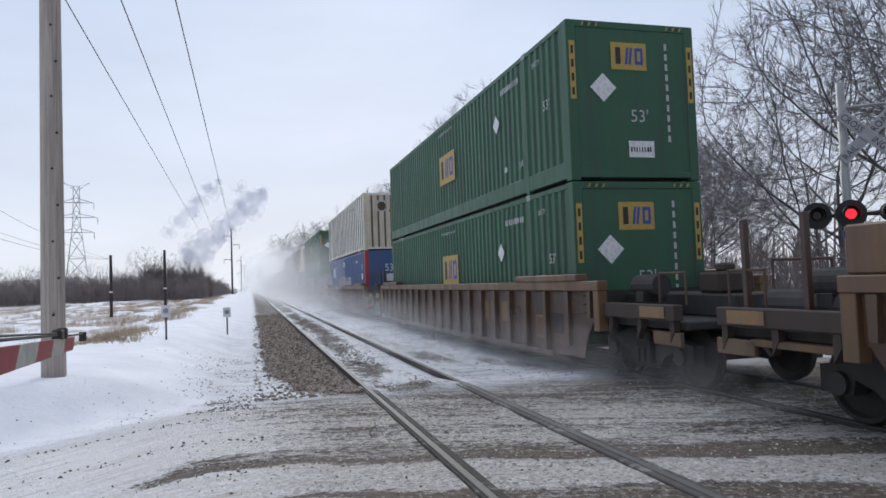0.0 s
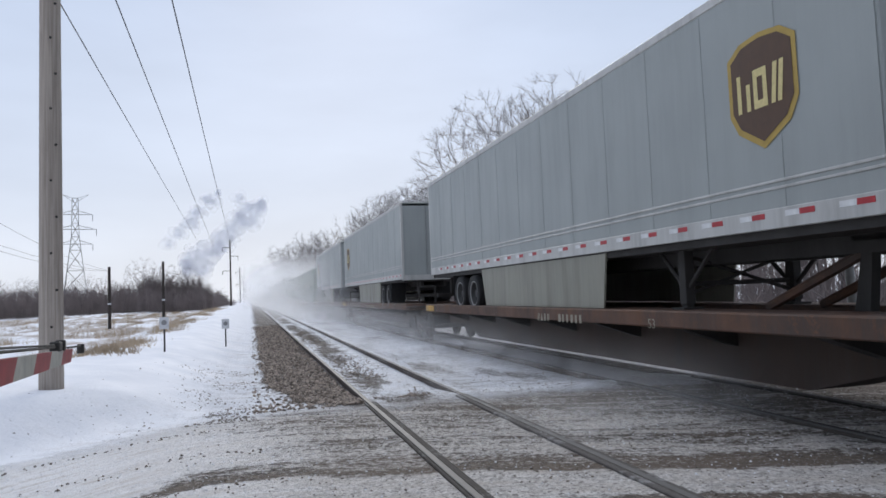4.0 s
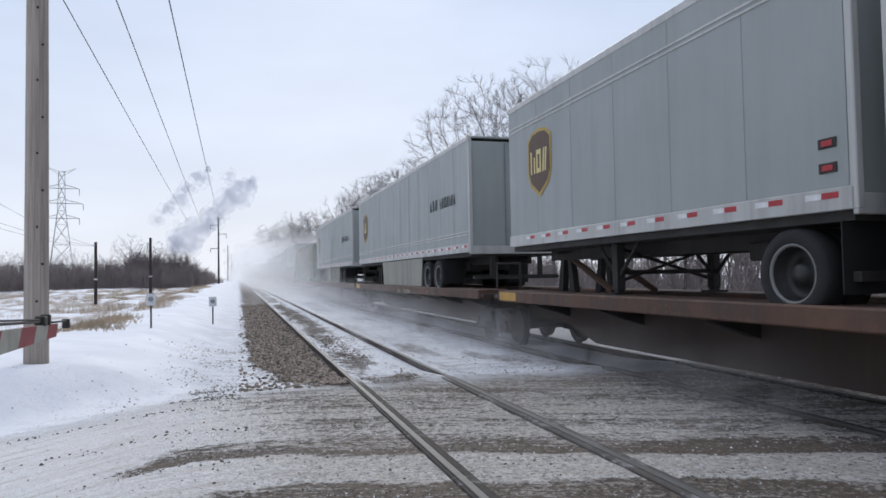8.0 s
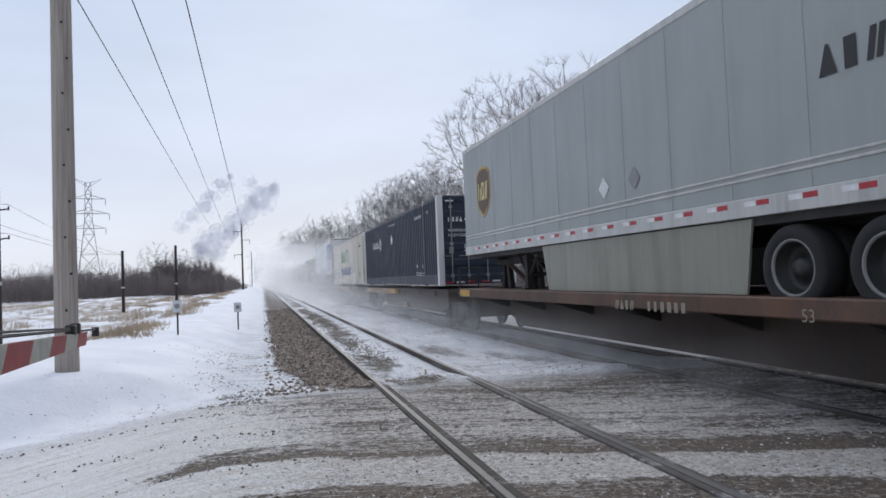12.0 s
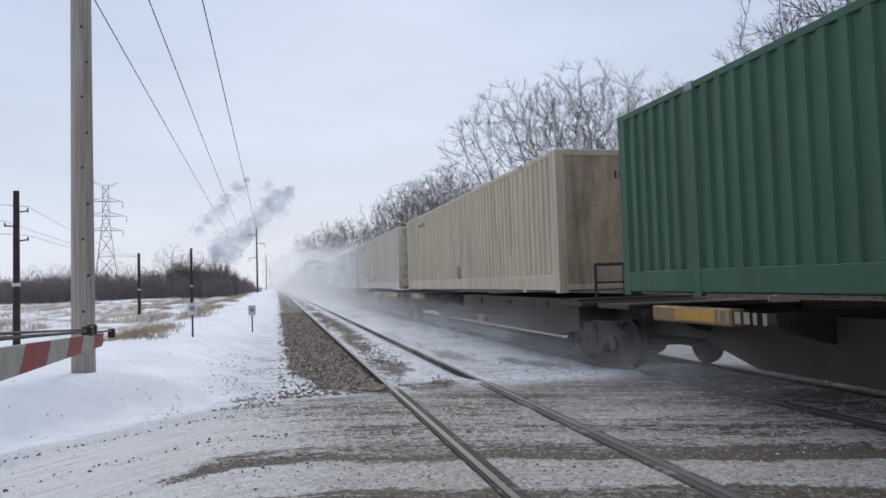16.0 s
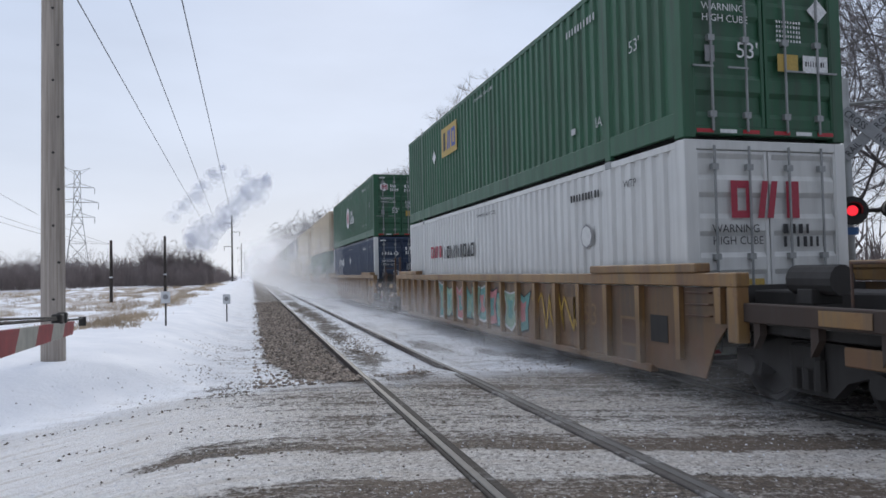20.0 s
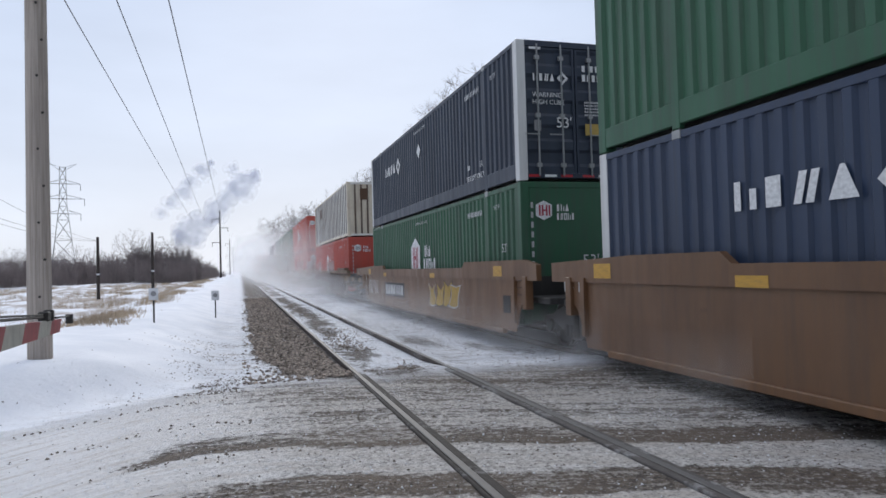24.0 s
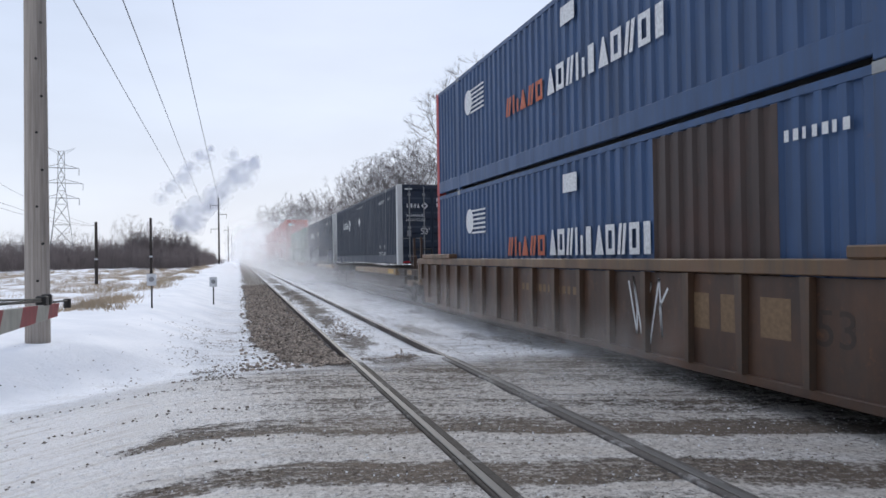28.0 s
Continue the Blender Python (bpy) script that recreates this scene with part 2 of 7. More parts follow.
END_POST = painted("brown_end_post_paint", (0.12, 0.085, 0.06), 0.3, 0.4)
POST_PALE = painted("pale_weathered_post_paint", (0.27, 0.27, 0.22), 0.3, 0.4)
BROWN = painted("brown_freight_car_paint", (0.060, 0.030, 0.017), 0.5, 0.35, rust_col=(0.145, 0.066, 0.030))
BROWN_RIB = painted("worn_brown_rib_paint", (0.082, 0.050, 0.030), 0.5, 0.5)
BROWN_SMOOTH = painted("rust_brown_car_paint", (0.160, 0.075, 0.028), 0.28, 0.28, rust_col=(0.085, 0.040, 0.02))
RED_BROWN = painted("faded_red_brown_car_paint", (0.125, 0.040, 0.028), 0.4, 0.4, rust_col=(0.10, 0.05, 0.03))
PRIMER = painted("dark_rust_primer_paint", (0.045, 0.026, 0.020), 0.35, 0.4, rust_col=(0.10, 0.04, 0.025))
YELLOW = painted("yellow_freight_car_paint", (0.27, 0.155, 0.052), 0.55, 0.6)
YELLOW_DULL = painted("grimy_yellow_car_paint", (0.150, 0.083, 0.033), 0.55, 0.7)
YELLOW_CLEAN = painted("bright_yellow_paint", (0.55, 0.30, 0.03), 0.2, 0.35)
DARK_STEEL = painted("grimy_dark_steel", (0.030, 0.027, 0.025), 0.15, 0.5, 0.75, rust_col=(0.05, 0.03, 0.02))
UNDERFRAME = painted("grimy_brown_underframe", (0.050, 0.032, 0.024), 0.3, 0.5, 0.75, rust_col=(0.06, 0.034, 0.02))
RUSTY = painted("rusty_deck_steel", (0.085, 0.045, 0.03), 0.7, 0.6, 0.7)
SILVER = painted("grey_trailer_panel_paint", (0.335, 0.362, 0.355), 0.03, 0.10)
TRAILER_WHITE = painted("white_trailer_panel_paint", (0.62, 0.64, 0.66), 0.03, 0.18)
SKIRT = painted("olive_grey_skirt_panel", (0.27, 0.265, 0.215), 0.05, 0.35)
RAIL_ALU = painted("aluminium_trailer_rail", (0.52, 0.52, 0.50), 0.05, 0.35, 0.4)
RUBBER = plain("tyre_rubber", (0.018, 0.018, 0.019), 0.85)
RIM = plain("grey_steel_rim", (0.05, 0.05, 0.05), 0.45, 0.6)
RIM_EDGE = plain("worn_rim_edge", (0.19, 0.19, 0.185), 0.5)
RIM_WHITE = plain("white_painted_rim", (0.6, 0.6, 0.6), 0.5)
WHEEL_STEEL = plain("grimy_wheel_steel", (0.03, 0.027, 0.025), 0.7, 0.2)
MARK_WHITE = plain("white_marking", (0.68, 0.69, 0.69), 0.6, var=0.2)
MARK_BLACK = plain("black_marking", (0.02, 0.02, 0.022), 0.6)
MARK_DIM = plain("worn_white_marking", (0.44, 0.45, 0.45), 0.6, var=0.3)
MARK_RED = plain("red_marking", (0.34, 0.025, 0.05), 0.5)
MARK_YELLOW = plain("yellow_marking", (0.44, 0.305, 0.075), 0.6)
MARK_PALE_YELLOW = plain("pale_yellow_marking", (0.66, 0.56, 0.26), 0.6)
MARK_BLUE = plain("blue_marking", (0.03, 0.07, 0.30), 0.5)
MARK_GREEN = plain("leaf_green_marking", (0.05, 0.26, 0.05), 0.5)
MARK_BROWN = plain("brown_marking", (0.085, 0.042, 0.02), 0.5)
MARK_ORANGE = plain("faded_orange_marking", (0.45, 0.11, 0.05), 0.6)
MARK_GREY = plain("grey_marking", (0.25, 0.25, 0.26), 0.6)
REFLECT_RED = plain("red_reflective_tape", (0.42, 0.02, 0.03), 0.35)
STEEL_BARE = plain("galvanised_bar", (0.30, 0.31, 0.31), 0.5, 0.5)

# ---- ground ----
TRACKS = (2.45, 6.75)
GAUGE = 1.5


def smooth(a, b, x):
    t = min(1.0, max(0.0, (x - a) / (b - a)))
    return t * t * (3 - 2 * t)


def road_bend(x):
    t = -0.75 - x
    return 0.6 * (t + math.sqrt(t * t + 0.16))


def road_line(x, y):
    """Which wheel line of the road a point lies on: metres across the road, which bends on the left and slants on the right."""
    t = x - 0.3
    return y + road_bend(x) + 0.18 * (t + math.sqrt(t * t + 0.2))


def road_depth(x, y):
    """Metres inside the far edge of the gritty road, which bends towards the eye on the left."""
    return min(10.55 - y - road_bend(x), 2.6 + x + 0.15 * (y - 6))


def ground_height(x, y):
    z = -0.16
    inside = road_depth(x, y)
    z += -0.35 * smooth(9.2, 12.5, x)
    off_road = smooth(-0.3, -3.0, inside)
    edge = -3.1 - 0.012 * y + 0.5 * noise.noise((y * 0.12, 4.0, 0.0))
    bank = smooth(-0.1, -2.6, x) * off_road
    z += 0.56 * bank
    # beyond the bank's edge the field lies lower, with mounds
    down = smooth(edge - 0.4, edge - 4.5, x) * off_road * smooth(14.0, 20.0, y)
    z -= 0.95 * down
    z += down * (0.42 * noise.noise((x * 0.26, y * 0.10, 9.0)) + 0.20 * noise.noise((x * 0.7, y * 0.3, 2.0)))
    z += 0.5 * noise.noise((x * 0.05, y * 0.03, 7.0)) * smooth(-12, -30, x)
    z += 0.10 * noise.noise((x * 0.35, y * 0.16, 1.3)) * smooth(-0.3, -2.0, x) * smooth(-0.2, -1.5, inside)
    z += (0.045 * noise.noise((x * 0.8, y * 0.45, 12.0)) + 0.02 * noise.noise((x * 2.2, y * 1.6, 13.0))) * smooth(0.0, -1.5, x) * smooth(0.2, -0.8, inside)
    road = smooth(-2.0, 0.4, inside) * (1 - 0.75 * smooth(9.5, 14, x))
    line = road_line(x, y)
    ruts = 0.016 * noise.noise((line * 2.2, x * 0.15, 5.0)) + 0.008 * noise.noise((line * 6.0, x * 0.6, 8.0)) + 0.006 * noise.noise((x * 3.3, y * 3.3, 3.0))
    z = z * (1 - road) + road * (-0.032 + ruts)
    for c in TRACKS:
        d = abs(x - c)
        if inside < 0.1:
            z += 0.04 * smooth(1.6, 0.9, d) * smooth(0.1, -0.2, inside)
    return z


def ground_mesh(mat):
    xs = [-3500, -2200, -1400, -900, -600, -400, -280, -200, -150, -115, -90, -76, -65, -57, -50, -44, -39, -35, -31, -28, -25, -22.5, -20, -18, -16.2, -14.6, -13.2, -12, -11, -10.1, -9.3, -8.6, -7.9, -7.2, -6.5]
    x = -5.8
    while x < 10.5:
        xs.append(round(x, 3))
        x += 0.16 if -3.6 < x < 4.2 else 0.3
    xs += [11, 12, 13.5, 15.5, 18, 21, 25, 30, 37, 46, 58, 75, 100, 140, 200, 300, 450, 700, 1100, 1800, 3500]
    ys = [-3500, -2000, -1200, -900, -700, -500, -350, -240, -160, -110, -75, -50, -34, -22, -14, -9, -6, -4, -2.5, -1]
    y = 0.0
    while y < 400:
        ys.append(round(y, 3))
        y += 0.10 if 4 < y < 12 else 0.25 if y < 20 else 0.5 if y < 35 else 0.025 * y
    ys += [430, 480, 550, 650, 800, 1000, 1300, 1800, 2500, 3500]
    b = B()
    b.v = [(px, py, ground_height(px, py)) for py in ys for px in xs]
    w = len(xs)
    b.f = [(j * w + i, j * w + i + 1, (j + 1) * w + i + 1, (j + 1) * w + i) for j in range(len(ys) - 1) for i in range(w - 1)]
    b.m = [0] * len(b.f)
    return b.mesh("ground", mat, smooth=True)


def ramp_of(n, l, val, lo, hi, stops):
    """A smooth curve through (value, level) stops."""
    r = n.new("ShaderNodeValToRGB")
    cr = r.color_ramp
    cr.interpolation = "EASE"
    for i, (v, c) in enumerate(stops):
        e = cr.elements[i] if i < 2 else cr.elements.new(0.5)
        e.position, e.color = (v - lo) / (hi - lo), (c, c, c, 1)
    l.new(remap(n, l, val, lo, hi), r.inputs["Fac"])
    return r.outputs["Color"]


# how much packed snow lies on each wheel line across the road
ROAD_SNOW = ((4.0, 0.30), (4.7, 0.40), (5.1, 0.55), (5.35, 0.18), (5.75, 0.22), (6.0, 0.74), (6.4, 0.76), (6.62, 0.50), (6.85, 0.06), (7.2, 0.25), (7.5, 0.40), (7.75, 0.95), (8.3, 1.0), (8.85, 0.90), (9.2, 0.66), (9.48, 0.62), (9.68, 0.08), (9.9, 0.12), (10.2, 0.36), (10.6, 0.22), (11.2, 0.28))


def ground_material():
    """Snow, grit-streaked road and stony ballast, told apart by place."""
    m, n, l, bs = node_mat("snowy_ground")
    geo = n.new("ShaderNodeNewGeometry").outputs["Position"]
    sp = n.new("ShaderNodeSeparateXYZ")
    l.new(geo, sp.inputs[0])
    x, y = sp.outputs["X"], sp.outputs["Y"]

    def add(*v):
        out = v[0]
        for w in v[1:]:
            out = maths(n, l, "ADD", out, w)
        return out

    def mul(*v):
        out = v[0]
        for w in v[1:]:
            out = maths(n, l, "MULTIPLY", out, w)
        return out

    def hyper(v, k):
        return add(v, maths(n, l, "SQRT", add(mul(v, v), k)))

    wob = noise_tex(n, l, geo, 0.8, 5, 0.6)
    fine = noise_tex(n, l, geo, 6.0, 8, 0.7)
    grit = noise_tex(n, l, geo, 30.0, 9, 0.8)
    crumb = noise_tex(n, l, geo, 17.0, 5, 0.7)
    bend = mul(hyper(maths(n, l, "SUBTRACT", -0.75, x), 0.16), 0.6)
    depth0 = maths(n, l, "SUBTRACT", maths(n, l, "SUBTRACT", 10.55, y), bend)
    leftward = add(x, 2.2, mul(maths(n, l, "SUBTRACT", y, 6.0), 0.15))
    depth = maths(n, l, "MINIMUM", depth0, add(leftward, 1.6))
    line = add(y, bend, mul(hyper(maths(n, l, "SUBTRACT", x, 0.3), 0.2), 0.18))
    # wheel streaks that follow the road
    cmb = n.new("ShaderNodeCombineXYZ")
    l.new(add(line, mul(wob, 0.25)), cmb.inputs[0])
    l.new(mul(x, 0.13), cmb.inputs[1])
    streak = noise_tex(n, l, cmb.outputs[0], 2.6, 7, 0.68)
    thin = noise_tex(n, l, cmb.outputs[0], 9.0, 5, 0.7)
    level = ramp_of(n, l, add(line, remap(n, l, wob, 0.3, 0.7, -0.13, 0.13)), 4.0, 11.2, ROAD_SNOW)
    level = add(mul(level, remap(n, l, x, -2.0, -0.7)), remap(n, l, x, -0.7, -2.0, 0.0, 0.6))
    mix1 = add(mul(streak, 0.34), mul(thin, 0.26), mul(fine, 0.18), mul(crumb, 0.22))
    mix1 = add(mix1, mul(add(level, -0.5), 0.34), mul(remap(n, l, x, 0.8, -2.2, 0.0, 0.15), remap(n, l, level, 0.08, 0.40, 0.12, 1.0)), remap(n, l, x, 4.0, 8.0, 0.0, -0.03))
    snow_on_road = remap(n, l, mix1, 0.405, 0.475)
    snow_on_road = maths(n, l, "MINIMUM", mul(snow_on_road, add(remap(n, l, grit, 0.36, 0.50, 0.5, 1.0), remap(n, l, x, 0.6, -1.2, 0.0, 0.5))), 1.0)
    dirt = mixc(n, l, remap(n, l, crumb, 0.40, 0.62), (0.050, 0.041, 0.034), (0.185, 0.149, 0.117))
    brown = mixc(n, l, remap(n, l, wob, 0.35, 0.65, 0.0, 0.8), dirt, (0.140, 0.106, 0.080))
    packed = mixc(n, l, remap(n, l, crumb, 0.40, 0.58), (0.42, 0.395, 0.37), (0.82, 0.80, 0.775))
    packed = mixc(n, l, remap(n, l, streak, 0.45, 0.65, 0.0, 0.6), packed, (0.60, 0.55, 0.49))
    speck = noise_tex(n, l, geo, 26.0, 3, 0.6)
    packed = mixc(n, l, remap(n, l, speck, 0.575, 0.64, 0.0, 0.8), packed, (0.10, 0.085, 0.072))
    packed = mixc(n, l, remap(n, l, x, 1.0, -1.9, 0.0, 0.85), packed, (0.87, 0.87, 0.875))
    packed = mixc(n, l, remap(n, l, add(mul(thin, 0.6), mul(crumb, 0.4)), 0.50, 0.60, 0.0, 0.55), packed, (0.50, 0.445, 0.385))
    brown = mixc(n, l, remap(n, l, speck, 0.42, 0.35, 0.0, 0.6), brown, (0.52, 0.51, 0.50))
    road = mixc(n, l, snow_on_road, brown, packed)
    # clean snow with a faint warm and cool mottle, wind-scoured grit near the road
    snow = mixc(n, l, remap(n, l, wob, 0.3, 0.7), (0.69, 0.715, 0.76), (0.85, 0.86, 0.885))
    scour = noise_tex(n, l, geo, 1.0, 6, 0.65, (1.1, 3.2, 1.0))
    near_road = mul(remap(n, l, depth, -2.6, 0.4), remap(n, l, x, -2.8, -0.6, 0.15, 1.0))
    near_track = mul(remap(n, l, x, -1.6, 0.3), remap(n, l, y, 60.0, 20.0, 0.3, 1.0))
    dusted = maths(n, l, "MAXIMUM", near_road, near_track)
    snow = mixc(n, l, mul(remap(n, l, add(mul(scour, 0.6), mul(crumb, 0.4)), 0.52, 0.60, 0.0, 0.75), dusted), snow, (0.30, 0.27, 0.24))
    snow = mixc(n, l, mul(remap(n, l, crumb, 0.62, 0.67, 0.0, 0.8), dusted), snow, (0.13, 0.11, 0.095))
    edge = add(depth, remap(n, l, fine, 0.3, 0.7, -0.30, 0.30), remap(n, l, wob, 0.3, 0.7, -0.25, 0.25))
    on_road = mul(remap(n, l, edge, -0.45, 0.75), remap(n, l, x, 30.0, 12.0))
    base = mixc(n, l, on_road, snow, road)
    # ballast beside the near track, in patches between its rails, and from under the far track outward
    jag = add(remap(n, l, fine, 0.25, 0.75, -0.40, 0.40), remap(n, l, wob, 0.3, 0.7, -0.25, 0.25))
    off = add(x, jag)
    left = mul(remap(n, l, maths(n, l, "SUBTRACT", off, remap(n, l, y, 15.0, 10.8, 0.0, 0.75)), 0.12, 0.34), remap(n, l, x, 1.82, 1.70))
    patch = add(mul(noise_tex(n, l, geo, 1.0, 6, 0.65, (0.9, 0.20, 1)), 0.72), mul(crumb, 0.28))
    mid = mul(remap(n, l, patch, 0.44, 0.49), remap(n, l, maths(n, l, "ABSOLUTE", add(off, -2.38)), 0.52, 0.36))
    between = mul(remap(n, l, patch, 0.535, 0.60, 0.0, 0.8), mul(remap(n, l, off, 3.5, 3.8), remap(n, l, off, 6.2, 5.8)))
    # stony tone carried past the far track, painting the dark seen below the cars
    under = remap(n, l, maths(n, l, "ABSOLUTE", add(off, -8.7)), 3.4, 2.2, 0.0, 0.55)
    stony = maths(n, l, "MAXIMUM", maths(n, l, "MAXIMUM", left, mid), maths(n, l, "MAXIMUM", between, under))
    stony = mul(stony, remap(n, l, add(edge, remap(n, l, x, 0.2, 1.5, 0.6, -0.1)), 0.25, -0.15))
    stony = mul(stony, remap(n, l, grit, 0.62, 0.53, 0.15, 1.0))
    stone = mixc(n, l, remap(n, l, grit, 0.35, 0.65), (0.066, 0.055, 0.047), (0.235, 0.198, 0.168))
    base = mixc(n, l, stony, base, stone)
    # dry grass showing through the field snow
    gn = noise_tex(n, l, geo, 0.3, 8, 0.7, (1.0, 0.4, 1))
    grass = mul(remap(n, l, gn, 0.47, 0.56, 0.0, 0.75), remap(n, l, x, -4.5, -8.0))
    base = mixc(n, l, grass, base, mixc(n, l, fine, (0.19, 0.14, 0.10), (0.34, 0.265, 0.19)))
    l.new(base, bs.inputs["Base Color"])
    bs.inputs["Roughness"].default_value = 0.85
    rough = maths(n, l, "MAXIMUM", maths(n, l, "MAXIMUM", on_road, stony), mul(dusted, 0.6))
    hgt = mul(add(crumb, fine, mul(streak, 0.8), mul(snow_on_road, 0.35)), add(mul(rough, 0.8), 0.2))
    bump(n, l, bs, hgt, 0.8, 0.07)
    return m


ground = thing("ground", "snow-covered ground with a gritty road crossing and dark ballast", "ground", kind="structure", me=ground_mesh(ground_material()))


def snowy_strip(name="dark_flangeway_groove", dark=(0.018, 0.016, 0.015), light=(0.07, 0.06, 0.05), snow=0.55):
    """Strip flush with the road, dusted with packed snow and grit; the dark one draws the flangeway groove by colour.
    """
    m, n, l, bs = node_mat(name)
    co = n.new("ShaderNodeTexCoord").outputs["Object"]
    g = noise_tex(n, l, co, 9.0, 7, 0.7)
    w = noise_tex(n, l, co, 0.9, 4, 0.6)
    c = mixc(n, l, g, dark, light)
    f = maths(n, l, "ADD", maths(n, l, "MULTIPLY", g, 0.4), maths(n, l, "MULTIPLY", w, 0.6))
    c = mixc(n, l, remap(n, l, f, snow, snow + 0.07, 0.0, 0.5), c, (0.4, 0.4, 0.4))
    l.new(c, bs.inputs["Base Color"])
    bs.inputs["Roughness"].default_value = 0.9
    bump(n, l, bs, g, 0.6, 0.03)
    return m


# ---- rails ----
RAIL_TOP = plain("worn_rail_steel", (0.10, 0.098, 0.096), 0.62, 0.15)
RAIL_SIDE = plain("rusty_rail_side", (0.055, 0.04, 0.033), 0.75, 0.2)
TIMBER = plain("weathered_timber_tie", (0.07, 0.06, 0.052), 0.9, var=0.3)
GROOVE_DARK = snowy_strip()
GRIT = snowy_strip("packed_grey_grit", (0.04, 0.036, 0.034), (0.13, 0.118, 0.11), 0.52)


def rail_mesh():
    b = B()
    prof = [(-0.07, -0.17), (0.07, -0.17), (0.07, -0.155), (0.012, -0.13), (0.012, -0.05), (0.036, -0.036), (0.036, -0.006), (0.03, 0.0), (-0.03, 0.0), (-0.036, -0.006), (-0.036, -0.036), (-0.012, -0.05), (-0.012, -0.13), (-0.07, -0.155)]
    b.extrude_y(prof, -900.0, 1500.0)
    b.m = [0, 0] + [1 if i in (6, 7, 8) else 0 for i in range(len(prof))]
    return b.mesh("rail", RAIL_SIDE, RAIL_TOP)


def crossing_strip(w, mat=None):
    return B().box(-w / 2, w / 2, -14.0, 10.6, -0.12, -0.006, 0.008).mesh("flangeway", mat or GROOVE_DARK)


rail_me = rail_mesh()
tie_me = B().box(-1.3, 1.3, -0.11, 0.11, -0.3, -0.125, 0.012).mesh("tie", TIMBER)
rng = random.Random(4)
for c in TRACKS:
    track = thing("railway_track", "steel rails on snowy ballast, dark timber ties", "track", kind="structure")
    for s in (-1, 1):
        part("rail", rail_me, track, at=(c + s * GAUGE / 2, 0, 0))
        if c + s * GAUGE / 2 > 3 and c < 5:
            # packed full of grit
            part("flangeway_strip", cached("strip_grit", lambda: crossing_strip(0.075, GRIT)), track, at=(c + s * (GAUGE / 2 - 0.077), 0, 0))
            part("flangeway_strip", cached("strip_grit_out", lambda: crossing_strip(0.05, GRIT)), track, at=(c + s * (GAUGE / 2 + 0.064), 0, 0))
            continue
        part("flangeway_strip", cached("strip_in", lambda: crossing_strip(0.08)), track, at=(c + s * (GAUGE / 2 - 0.08), 0, 0))
        part("flangeway_strip", cached("strip_out", lambda: crossing_strip(0.035)), track, at=(c + s * (GAUGE / 2 + 0.055), 0, 0))
    for k in range(46):
        part("tie", tie_me, track, at=pose(c + rng.uniform(-0.05, 0.05), 10.6 + 0.52 * k, -0.022, 0, 0, rng.uniform(-1, 1)))

# ---- train: trucks ----
def wheel_mesh():
    b = B()
    b.lathe([(0.0, -0.05), (0.10, -0.06), (0.13, -0.03), (0.34, -0.015), (0.37, -0.06), (0.42, -0.06), (0.425, 0.02), (0.45, 0.035), (0.45, 0.06), (0.36, 0.06), (0.33, 0.02), (0.12, 0.03), (0.0, 0.03)], 0, 0, 0, 24)
    return b.mesh("wheel", WHEEL_STEEL, smooth=False)


def side_frame_mesh():
    b = B()
    prof = [(-1.15, 0.34), (-1.15, 0.62), (-0.85, 0.66), (-0.45, 0.80), (0.45, 0.80), (0.85, 0.66), (1.15, 0.62), (1.15, 0.34), (0.75, 0.34), (0.72, 0.50), (0.48, 0.42), (0.30, 0.24), (-0.30, 0.24), (-0.48, 0.42), (-0.72, 0.50), (-0.75, 0.34)]
    b.extrude_x(prof, -0.08, 0.08)
    for y in (-0.89, 0.89):
        b.tube((-0.14, y, 0.45), (0.1, y, 0.45), 0.12, n=12)
    for y in (-0.16, 0.0, 0.16):
        b.tube((-0.11, y, 0.30), (-0.11, y, 0.62), 0.065, n=8)
    return b.mesh("side_frame", DARK_STEEL)


def add_truck(car, y):
    tr = part("truck", cached("bolster", lambda: B().box(-1.15, 1.15, -0.2, 0.2, 0.5, 0.78, 0.03).mesh("bolster", DARK_STEEL)), car, at=(0, y, 0))
    w, f = cached("wheel", wheel_mesh), cached("sframe", side_frame_mesh)
    ax = cached("axle", lambda: B().tube((-0.75, 0, 0), (0.75, 0, 0), 0.08, n=10).mesh("axle", DARK_STEEL))
    for dy in (-0.89, 0.89):
        part("axle", ax, tr, at=(0, dy, 0.45))
        part("wheel", w, tr, at=(-0.75, dy, 0.45))
        part("wheel", w, tr, at=pose(0.75, dy, 0.45, 0, 0, 180))
    for s in (-1, 1):
        part("side_frame", f, tr, at=pose(s * 0.98, 0, 0, 0, 0, 0 if s < 0 else 180))


# ---- train: freight cars ----
WELL_STYLES = {
    "brown": (BROWN, YELLOW_DULL, BROWN_RIB),
    "yellow": (YELLOW_DULL, YELLOW, YELLOW),
    "rust": (BROWN_SMOOTH, BROWN_SMOOTH, BROWN_SMOOTH),
    "red": (RED_BROWN, RED_BROWN, RED_BROWN),
}


def side_prof(a, b):
    a, b = min(1.25, a - 0.8), min(1.25, b - 0.8)
    return [(-a, 1.36), (-a, 0.96), (-a + 0.25, 0.90), (-a + 0.45, 0.68), (-a + 0.65, 0.27), (15.6 + b, 0.27), (15.8 + b, 0.70), (15.95 + b, 0.90), (16.15 + b, 0.96), (16.15 + b, 1.36)]


def rib_row(xo, s):
    b = B()
    for i in range(17):
        y = 0.75 + i * 0.915
        b.extrude_x([(y - 0.06, 1.37), (y + 0.06, 1.37), (y + 0.04, 0.30), (y - 0.04, 0.30)], xo + s * 0.013, xo + s * 0.10)
    return b


